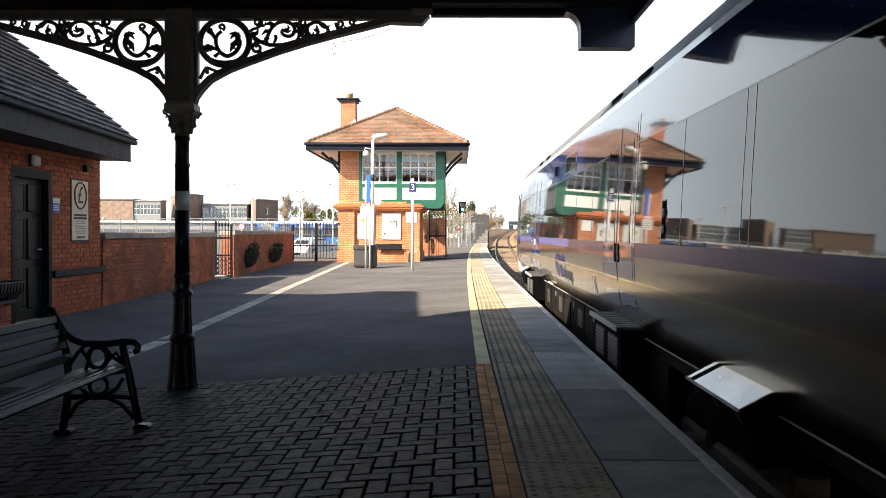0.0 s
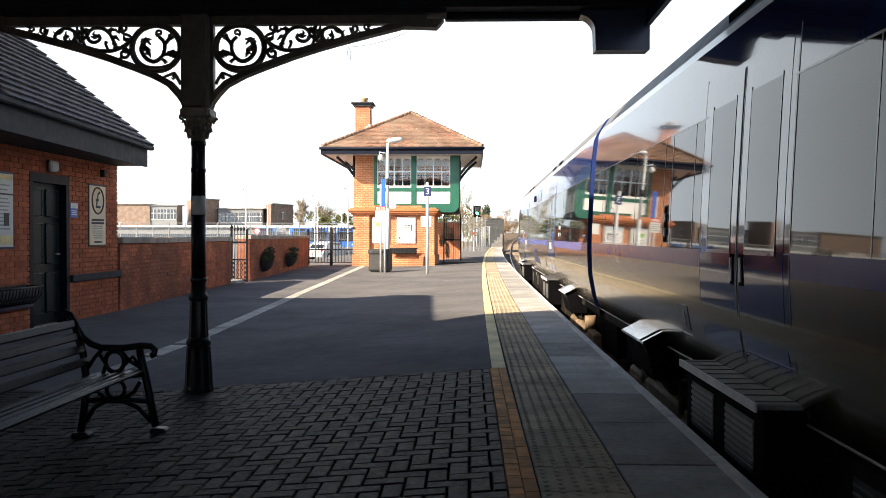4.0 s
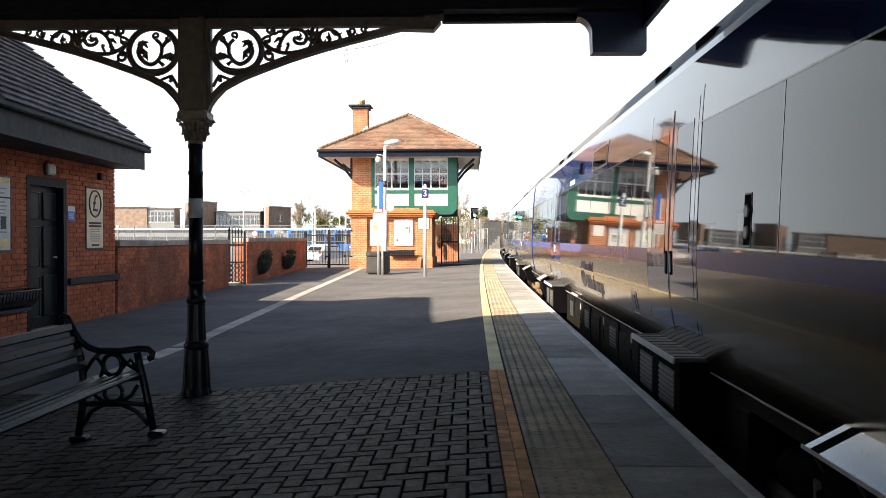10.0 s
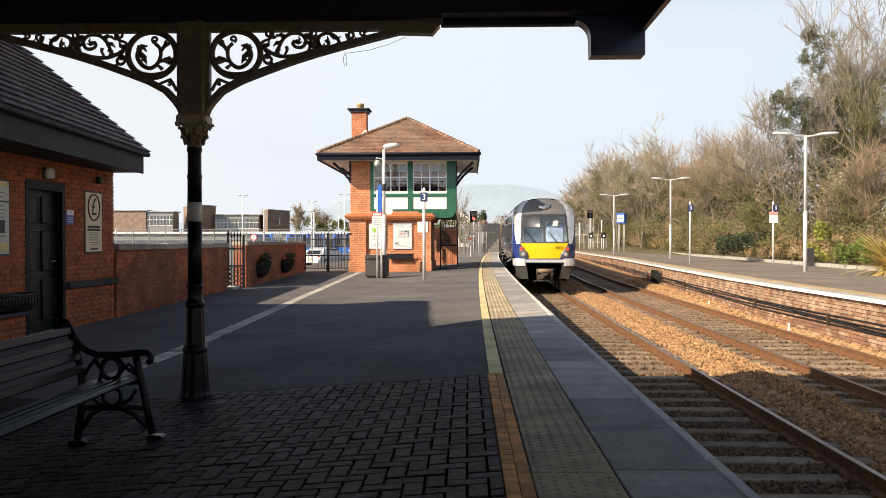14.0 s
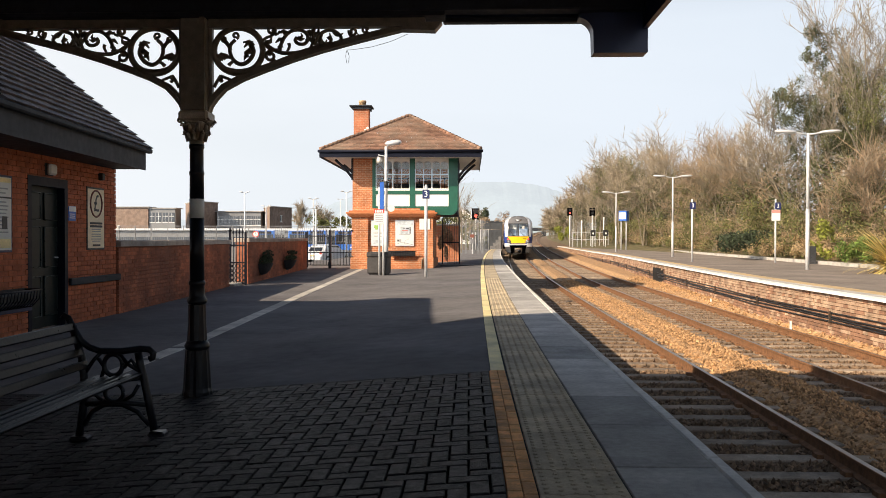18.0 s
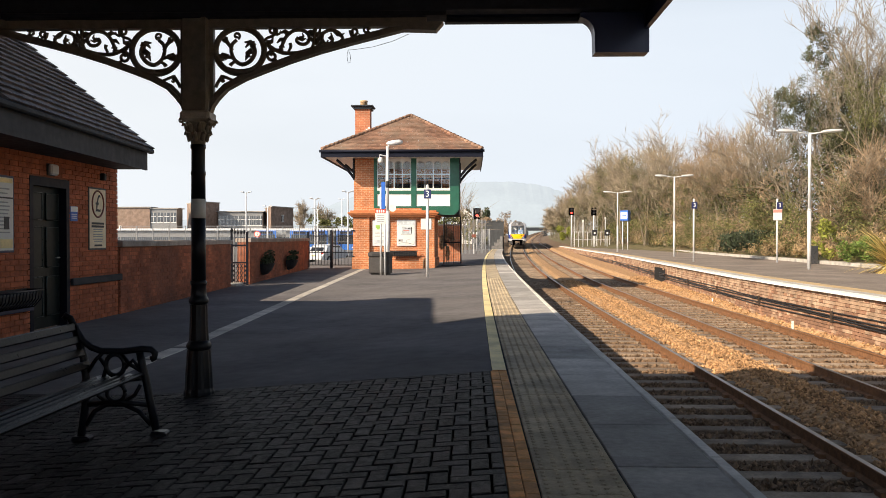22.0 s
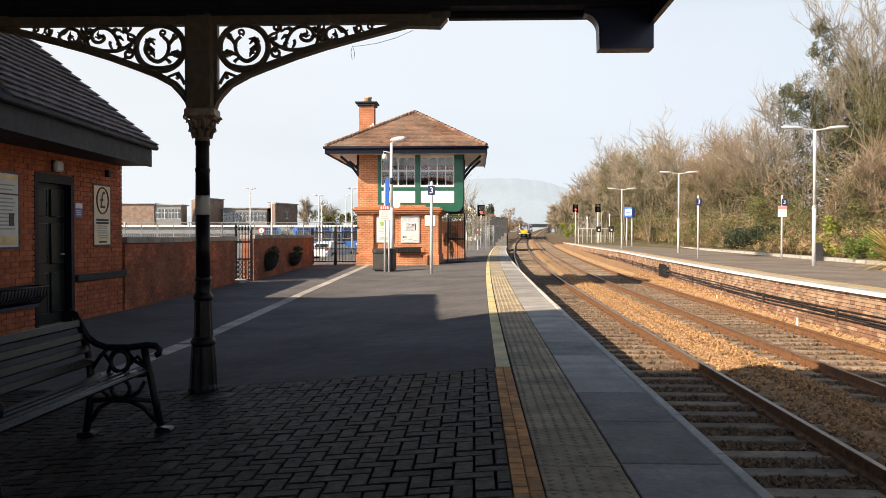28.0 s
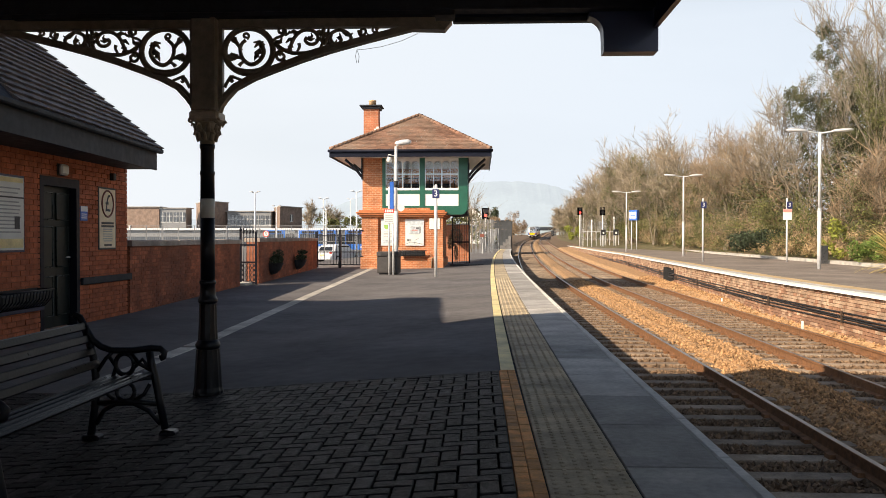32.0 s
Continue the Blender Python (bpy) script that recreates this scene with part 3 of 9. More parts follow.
def low_building():
    b = thing("station_building", pose(0, 0, 0), "low red-brick station building with a dark tiled roof", "building")
    door0, door1, door_top = 11.70, 12.88, 2.02
    wall = part("wall", box_bm(WALL_X - 0.3, WALL_X - 0.012, 7.6, door0, -0.4, 2.5), MORTAR, b)
    part("wall", box_bm(WALL_X - 0.3, WALL_X - 0.012, door1, GABLE_Y, -0.4, 2.5), MORTAR, b)
    part("wall", box_bm(WALL_X - 0.3, WALL_X - 0.012, door0, door1, door_top, 2.5), MORTAR, b)
    end = prism_bm([(WALL_X - 0.302, -0.4), (WALL_X - 0.302, 2.4), (-10.0, 2.4), (-10.0, -0.4)], GABLE_Y - 0.3, GABLE_Y - 0.005)
    part("end_wall", end, BOX_BRICK, b)
    brick_field(b, (WALL_X, 8.6, FLOOR_Z), (0, 1), GABLE_Y - 8.6, 2.65, BRICK, holes=((door0 - 8.6, door1 - 8.6, 0, door_top - FLOOR_Z),), near=(4.3, 6.1))
    # plinth and sill bands
    part("sill_band", box_bm(WALL_X, WALL_X + 0.07, door1 + 0.02, 14.75, 0.40, 0.51, 0.01), DARK_GREY, b, "dark painted string course")
    part("sill_band", box_bm(WALL_X, WALL_X + 0.09, 10.2, door0 - 0.02, 0.12, 0.20, 0.01), NAVY, b, "dark painted string course")
    # door set back in its opening
    fr = part("door_frame", box_bm(WALL_X - 0.14, WALL_X + 0.02, door0, door0 + 0.1, FLOOR_Z, door_top), FASCIA, b)
    part("door_frame", box_bm(WALL_X - 0.14, WALL_X + 0.02, door1 - 0.1, door1, FLOOR_Z, door_top), FASCIA, b)
    part("door_head", box_bm(WALL_X - 0.14, WALL_X + 0.02, door0 + 0.1, door1 - 0.1, door_top - 0.13, door_top), FASCIA, b)
    leaf = part("door_leaf", box_bm(WALL_X - 0.15, WALL_X - 0.10, door0 + 0.1, door1 - 0.1, FLOOR_Z + 0.02, door_top - 0.13), DARK_GREEN, b, "dark green six-panelled door, shut")
    w = (door1 - door0 - 0.2) / 2
    for i in range(2):
        for z0, z1 in ((0.0, 0.55), (0.72, 1.28), (1.42, 1.78)):
            y0 = door0 + 0.1 + i * w
            p = box_bm(WALL_X - 0.10, WALL_X - 0.085, y0 + 0.09, y0 + w - 0.06, z0, z1)
            bmesh.ops.inset_region(p, faces=[f for f in p.faces if f.normal.x > 0.9], thickness=0.03, depth=-0.012)
            dp = part("door_panel", p, DARK_GREEN, leaf)
            ya, yb2 = y0 + 0.075, y0 + w - 0.045
            part("moulding", tube_bm([(WALL_X - 0.088, ya, z0 - 0.015), (WALL_X - 0.088, yb2, z0 - 0.015), (WALL_X - 0.088, yb2, z1 + 0.015), (WALL_X - 0.088, ya, z1 + 0.015), (WALL_X - 0.088, ya, z0 - 0.015)], 0.014, 6), DOOR_EDGE, dp)
    part("handle_plate", box_bm(WALL_X - 0.1, WALL_X - 0.09, door1 - 0.20, door1 - 0.16, 0.72, 0.92), STEEL, leaf, "steel lever handle")
    part("handle", tube_bm([(WALL_X - 0.09, door1 - 0.18, 0.84), (WALL_X - 0.05, door1 - 0.18, 0.84), (WALL_X - 0.05, door1 - 0.29, 0.84)], 0.011), STEEL, leaf)
    # eaves
    skew = Matrix(((1, -0.0667, 0, 0.0667 * (GABLE_Y + 0.2)), (0, 1, 0, 0), (0, 0, 1, 0), (0, 0, 0, 1)))
    part("fascia", box_bm(-5.66, -5.62, 6.0, GABLE_Y - 0.15, 2.31, 2.62), DARK_GREY, b, "slate-grey painted fascia board").data.transform(skew)
    part("soffit", box_bm(WALL_X - 0.35, -5.665, 6.0, GABLE_Y - 0.17, 2.335, 2.365), DARK_GREY, b).data.transform(skew)
    part("gutter", box_bm(-5.62, -5.52, 6.0, GABLE_Y - 0.07, 2.60, 2.68, 0.02), DARK_GREY, b).data.transform(skew)
    part("soffit_end", box_bm(-6.2, -5.62, GABLE_Y - 0.17, GABLE_Y - 0.11, 2.33, 2.62), DARK_GREY, b)
    # roof deck and tiles in courses
    run, climb, hip = 1.9, 2.02, 1.528
    ang = math.atan2(climb, run)
    deck = bmesh.new()
    ye, yr = GABLE_Y - 0.09, GABLE_Y - 0.09 - run * hip
    v = [deck.verts.new(p) for p in ((-5.56, 5.5, 2.66), (-5.56, ye, 2.66), (-5.56 - run, yr, 2.66 + climb), (-5.56 - run, 5.5, 2.66 + climb), (-5.56 - 2 * run, 5.5, 2.66), (-5.56 - 2 * run, ye, 2.66))]
    deck.faces.new((v[0], v[1], v[2], v[3]))
    deck.faces.new((v[3], v[2], v[5], v[4]))
    deck.faces.new((v[1], v[5], v[2]))
    bmesh.ops.recalc_face_normals(deck, faces=deck.faces)
    bmesh.ops.solidify(deck, geom=deck.faces[:], thickness=0.04)
    part("roof_deck", deck, TIMBER_DARK, b).data.transform(skew)
    tile = bpy.data.meshes.new("roof_tile")
    L, W, T = 0.17, 0.162, 0.012
    tv = [(0.012, -W / 2, -0.004), (0.012, W / 2, -0.004), (L, W / 2, 0.0), (L, -W / 2, 0.0), (-0.02, -W / 2, T + 0.040), (-0.02, W / 2, T + 0.040), (L, W / 2, T), (L, -W / 2, T)]
    tile.from_pydata(tv, [], [(0, 3, 2, 1), (4, 5, 6, 7), (0, 1, 5, 4), (1, 2, 6, 5), (2, 3, 7, 6), (3, 0, 4, 7)])
    tile.materials.append(ROOF_TILE)
    verts, faces, n_parts = [], [], 0
    gauge = 0.137
    for r in range(20):
        s = r * gauge
        x, z = -5.56 - s * math.cos(ang), 2.675 + s * math.sin(ang)
        y = y_end = GABLE_Y - 0.07 - hip * s * math.cos(ang) + random.uniform(-0.01, 0.02)
        while y > 9.5:
            m = pose(x + 0.0667 * (GABLE_Y + 0.2 - y), y - W / 2, z + random.uniform(-0.002, 0.003), 0, 0, 180) @ pose(0, 0, 0, 0, -math.degrees(ang) + random.uniform(2.0, 4.5), 0)
            if r >= 2 and y > y_end - 2.0 and n_parts < 290:
                ob = new("roof_tile", tile)
                ob.parent = b
                ob.matrix_basis = m
                n_parts += 1
            else:
                k = len(verts)
                verts += [tuple(m @ Vector(p)) for p in tv]
                faces += [tuple(k + i for i in f) for f in CUBE_F]
            y -= W + 0.003
    tagged(joined("roof_tiles", verts, faces, ROOF_TILE, b), kind="stuff")
    return b


low_building()


def shade_building():
    """An unseen taller block, added to keep the low sun off the platform."""
    b = thing("shade_building", pose(0, 0, 0), "unseen red-brick block added to shade the platform", "building")
    part("wall", box_bm(-16, -6.4, -28, 7.2, -0.4, 4.0), BOX_BRICK, b)
    roof = prism_bm([(-16.4, 4.0), (-6.2, 4.0), (-6.2, 4.12), (-11.3, 7.4), (-16.4, 4.12)], -28.3, 7.25)
    part("roof", roof, ROOF_TILE, b)


shade_building()


# ---- canopy over the camera ----
def canopy():
    c = thing("platform_canopy", pose(0, 0, 0), "dark navy timber platform canopy with boarded underside", "canopy", kind="structure")
    part("roof_boards", box_bm(-6.35, 1.62, -15.0, 7.30, 3.12, 3.20), NAVY, c)
    for y in (6.99, 2.6, -1.9, -6.4, -10.9, -14.8):
        part("beam", box_bm(-6.35, 1.42, y - 0.09, y + 0.09, 2.99, 3.12, 0.01), TIMBER_DARK, c)
    part("front_fascia", box_bm(-6.35, 1.46, 7.16, 7.20, 2.985, 3.19), NAVY, c)
    part("fascia_bead", box_bm(-0.22, 1.42, 7.13, 7.22, 2.945, 2.985, 0.006), TIMBER_DARK, c)
    part("beam_casing", box_bm(-3.9, -0.2, 6.93, 7.16, 2.955, 3.0, 0.006), TIMBER_DARK, c)
    end = [(0.90, 2.945)]
    for i in range(9):
        a = math.pi / 2 * i / 8
        end.append((0.90 + 0.115 * math.sin(a), 2.945 - 0.10 * (1 - math.cos(a)) - 0.03 * i / 8))
    end += [(1.02, 2.655), (1.455, 2.655), (1.46, 2.66), (1.46, 2.984), (0.90, 2.984)]
    part("console", prism_bm(end, 7.0, 7.17), NAVY, c, "navy shaped timber console at the canopy corner")
    # out of view above the boards, added only for the shadow it throws
    part("upper_roof", prism_bm([(-6.15, 3.204), (-5.9, 5.2), (-2.6, 5.4), (-0.3, 4.6), (1.55, 3.204)], -15.0, 7.26), ROOF_TILE, c, "unseen roof mass added over the canopy to cast its shadow")
    part("side_valance", box_bm(1.42, 1.46, -15.0, 6.995, 2.85, 3.12), NAVY, c)
    part("edge_board", box_bm(1.46, 1.60, -15.0, 7.20, 3.06, 3.12), NAVY, c)


canopy()


# ---- tracks ----
def tracks():
    pts = [y * 1.0 for y in range(-14, 60, 2)] + [y * 1.0 for y in range(60, 160, 5)] + [y * 1.0 for y in range(160, 620, 20)]
    prof = [(-0.07, -0.155), (-0.07, -0.145), (-0.012, -0.125), (-0.012, -0.045), (-0.036, -0.032), (-0.036, -0.004), (-0.03, 0), (0.03, 0), (0.036, -0.004), (0.036, -0.032), (0.012, -0.045), (0.012, -0.125), (0.07, -0.145), (0.07, -0.155)]
    for centre, name in ((TRACK, "near"), (FAR_TRACK, "far")):
        line = tagged(new("railway_track"), "rusty steel rails on weathered sleepers in brown ballast", "track", kind="structure")
        for side in (-1, 1):
            verts, faces = [], []
            k = len(prof)
            for y in pts:
                verts += [(centre + side * 0.835 + bend(y) + x, y, RAIL_Z + z + rise(y)) for x, z in prof]
            for i in range(len(pts) - 1):
                for j in range(k - 1):
                    faces.append((i * k + j, (i + 1) * k + j, (i + 1) * k + j + 1, i * k + j + 1))
            rail = joined("rail", verts, faces, RAIL_SIDE, line)
            rail.data.materials.append(RAIL_TOP)
            for p in rail.data.polygons:
                if p.index % (k - 1) == 6:
                    p.material_index = 1
        me = piece_mesh("sleeper", 1.28, 0.125, 0.075, SLEEPER, 0.012)
        clip = bmesh.new()
        for sx in (-0.835, 0.835):
            for d in (-0.11, 0.11):
                box_bm(sx + d - 0.035, sx + d + 0.035, -0.06, 0.06, 0, 0.045, bm=clip)
        chair = bpy.data.meshes.new("rail_chair")
        clip.to_mesh(chair)
        clip.free()
        chair.materials.append(RAIL_SIDE)
        y, rest = 4.2 - 0.66 * 22, []
        while y < 160:
            turn = -math.degrees(math.atan(5.4e-4 * max(0, y)))
            if y < 62:
                ob = new("sleeper", me)
                ob.parent = line
                ob.matrix_basis = pose(centre + bend(y) + random.uniform(-0.03, 0.03), y, RAIL_Z - 0.228 + rise(y), 0, 0, turn + random.uniform(-0.6, 0.6))
                if y < 40:
                    ob = new("rail_chair", chair)
                    ob.parent = line
                    ob.matrix_basis = pose(centre + bend(y), y, RAIL_Z - 0.152 + rise(y), 0, 0, turn)
            else:
                rest.append(((centre + bend(y), y, RAIL_Z - 0.228 + rise(y)), (1.28, 0.125, 0.075), radians(turn)))
            y += 0.66
        tagged(boxes_mesh("sleepers", rest, SLEEPER, line), kind="stuff")


def ballast():
    """Loose stones: an octahedron each, squeezed and turned at random."""
    rng = np.random.default_rng(3)
    n = 105000
    y = np.where(rng.random(n) < 0.1, -10 + 14.5 * rng.random(n), 4.5 + 40 * rng.random(n) ** 1.8)
    x = rng.uniform(1.38, 9.0, n)
    off_a, off_b = np.abs(x - TRACK), np.abs(x - FAR_TRACK)
    near_t = np.minimum(off_a, off_b)
    ph = np.mod(y - 4.2, 0.66)
    on_sleeper = (near_t < 1.25) & ((ph < 0.15) | (ph > 0.51))
    ridge = np.clip((near_t - 1.3) / 0.4, 0, 1) * 0.10
    keep = ~on_sleeper & (np.abs(near_t - 0.835) > 0.06)
    x, y, ridge, near_t = x[keep], y[keep], ridge[keep], near_t[keep]
    n = len(x)
    heap = np.clip((x - FAR_TRACK - 1.0) / 0.35, 0, 1) * 0.29
    base = np.where(x > FAR_TRACK + 1.0, RAIL_Z - 0.19 + heap, np.where(near_t < 1.28, RAIL_Z - 0.186, RAIL_Z - 0.19 + ridge))
    size = rng.uniform(0.018, 0.036, n)
    octa = np.array([(1, 0, 0), (-1, 0, 0), (0, 1, 0), (0, -1, 0), (0, 0, 1), (0, 0, -1)], float)
    v = octa[None] * size[:, None, None] * rng.uniform(0.6, 1.35, (n, 1, 3))
    v += rng.normal(0, 0.25, (n, 6, 3)) * size[:, None, None]
    ang = rng.uniform(0, 6.283, n)
    c, s = np.cos(ang)[:, None], np.sin(ang)[:, None]
    vx, vy = v[:, :, 0] * c - v[:, :, 1] * s, v[:, :, 0] * s + v[:, :, 1] * c
    b = np.where(y < 0, 0, 2.7e-4 * y * y)
    verts = np.stack([vx + (x + b)[:, None], vy + y[:, None], v[:, :, 2] + (base + rng.uniform(0, 0.03, n))[:, None]], 2).reshape(-1, 3)
    f = np.array([(0, 2, 4), (2, 1, 4), (1, 3, 4), (3, 0, 4), (2, 0, 5), (1, 2, 5), (3, 1, 5), (0, 3, 5)])
    faces = (f[None] + 6 * np.arange(n)[:, None, None]).reshape(-1, 3)
    inner = np.repeat((near_t < 1.2) & (x < FAR_TRACK + 1.0), 8)
    for name, pick, material, words in (("track_ballast", inner, TRACK_STONE, "darker brown crushed stone between the sleepers"), ("ballast_shoulder", ~inner, BALLAST, "rust-gold crushed stone heaped between the tracks")):
        ob = joined(name, verts.tolist(), faces[pick].tolist(), material)
        tagged(ob, words, "ballast", kind="stuff")
    # ballast heaped against the opposite platform
    sheet("ballast_bank", [FAR_TRACK + q for q in (1.0, 1.12, 1.24, 1.36, 3.2)], [-6.0, 0.0] + [q * 1.0 for q in range(5, 130, 5)],
          lambda px, py: RAIL_Z - 0.195 + rise(py) + 0.29 * min(1.0, (px - FAR_TRACK - 1.0) / 0.35), BALLAST_FAR, "rust-gold ballast heaped against the platform face", "ballast")
    # the shoulder between the tracks and the bed between sleepers
    for a, c2, top in ((TRACK + 1.3, FAR_TRACK - 1.3, 0.10), (TRACK - 1.3, TRACK + 1.3, 0.0), (FAR_TRACK - 1.3, FAR_TRACK + 1.3, 0.0)):
        xs = [a, a + 0.25, (a + c2) / 2, c2 - 0.25, c2]
        sheet("ballast_bed", xs, [-10.0, 0.0] + [q * 1.0 for q in range(5, 160, 5)] + [200.0, 260.0, 340.0, 440.0, 600.0],
              lambda px, py, a=a, c2=c2, top=top: RAIL_Z - 0.195 + rise(py) + (top if a + 0.1 < px < c2 - 0.1 else 0.0), BALLAST_FAR if top else TRACK_BED, "brown ballast bed", "ballast")


TRACK_BED = mat("dark_track_bed", (0.20, 0.132, 0.082), 0.95, vary=0.45, scale=9, bump=1.0, bump_scale=25)
BALLAST_FAR = mat("ballast_far", (0.40, 0.24, 0.12), 0.95, vary=0.45, scale=9, bump=1.0, bump_scale=25)
tracks()
ballast()


# ---- opposite platform ----
def opp_edge(y):
    return 7.72 + bend(y) + (0.042 * max(0.0, min(y, 60) - 24))


def opposite_platform():
    p = tagged(new("opposite_platform"), "opposite platform with a stained brick face and white-lined edge", "platform", kind="structure")
    ys = [-6, 4] + list(range(10, 132, 4))

    def strip(name, x0, x1, z0, z1, material, label="", closed=True):
        bm = bmesh.new()
        rings = []
        for y in ys:
            e = opp_edge(y)
            back = 15.6 + bend(y) * 1.0 + 0.03 * max(0, y - 24)
            xa, xb = (e + x0 if x0 < 50 else back + x0 - 99), (e + x1 if x1 < 50 else back + x1 - 99)
            rings.append([bm.verts.new(q) for q in ((xa, y, z0), (xa, y, z1), (xb, y, z1), (xb, y, z0))])
        for a, b in zip(rings, rings[1:]):
            for i in range(4):
                j = (i + 1) % 4
                bm.faces.new((a[i], b[i], b[j], a[j]))
        bm.faces.new(rings[0])
        bm.faces.new(rings[-1][::-1])
        bmesh.ops.recalc_face_normals(bm, faces=bm.faces)
        return part(name, bm, material, p, label)

    strip("platform_fill", 0.10, 99, -1.3, -0.03, ASPHALT_WARM)
    strip("white_edge", -0.05, 0.18, -0.055, 0.0, OPP_WHITE, "white painted coping")
    strip("edge_slabs", 0.184, 0.55, -0.13, -0.004, SLAB)
    strip("tactile_strip", 0.554, 0.95, -0.13, 0.0, YELLOW_PALE, "pale yellow tactile strip")
    strip("back_kerb", 98.55, 98.98, -0.028, 0.12, STRIPE, "pale stone kerb")
    strip("wall_core", 0.085, 0.12, -1.3, -0.08, PLAT_BRICK)
    # face of old brick, limed and pale in its upper courses, with one dark panel for a broken opening
    rng = random.Random(12)
    pale, red = [], []
    for r in range(15):
        z = -0.115 - r * 0.077
        y = 7.0 + (0.11 if r % 2 else 0.0)
        while y < 128:
            step = 0.225 if y < 60 else 0.9
            broken = 37.9 < y < 40.9 and -0.86 < z < -0.24 and rng.random() < 0.93
            if not broken:
                out = rng.uniform(-0.006, 0.008) - (0.02 if r in (3, 4) else 0)
                (pale if rng.random() < (0.74 if r < 5 else 0.22) else red).append(((opp_edge(y) + 0.075 + out, y + step / 2, z), (0.03, step / 2 - 0.005, 0.0335), -5.4e-4 * y - 0.042 * (24 < y < 60)))
            y += step
    tagged(boxes_mesh("limed_bricks", pale, PALE_PLAT, p), kind="stuff")
    tagged(boxes_mesh("brickwork", red, PLAT_BRICK, p), kind="stuff")
    # flush panel whose black colour stands in for shade inside the hole
    part("cable_recess", box_bm(opp_edge(39.4) + 0.045, opp_edge(39.4) + 0.09, 37.9, 41.0, -0.88, -0.24), JOINT, p, "near-black panel painted as the shade of a broken opening")
    # cables along the face
    for i, z in enumerate((-0.47, -0.535, -0.60, -0.665)):
        line = [(opp_edge(y) + 0.022 + 0.004 * math.sin(y * 0.9 + i), y, z + 0.015 * math.sin(y * 0.5 + i * 2)) for y in [v * 1.5 for v in range(5, 60)]]
        part("cable", tube_bm(line, 0.019, 5), BLACK, p, "black cable clipped along the platform face")
    for k in range(13):
        y = 9.0 + k * 4.8
        part("cable_hook", box_bm(opp_edge(y) - 0.02, opp_edge(y) + 0.06, y - 0.012, y + 0.012, -0.70, -0.43), BOGIE_STEEL, p)
    for y in (20.5, 28.2, 36.0):
        part("marker_post", box_bm(opp_edge(y) - 0.15, opp_edge(y) - 0.12, y - 0.035, y + 0.035, -1.2, -0.84), WHITE, p, "small white marker")


BOGIE_STEEL = mat("rusted_hook", (0.07, 0.045, 0.03), 0.8, vary=0.3, scale=9)
OPP_WHITE = mat("white_edge_paint", (0.86, 0.86, 0.83), 0.6, vary=0.1, scale=3, dirt=(0.7, 0.68, 0.62), dirt_amount=0.25)
YELLOW_PALE = mat("pale_yellow_paving", (0.58, 0.42, 0.22), 0.8, vary=0.15, scale=4, dirt=(0.35, 0.27, 0.17), dirt_amount=0.5)
ASPHALT_WARM = mat("worn_asphalt", (0.23, 0.19, 0.16), 0.9, vary=0.25, scale=0.5, bump=0.4, bump_scale=120)
opposite_platform()


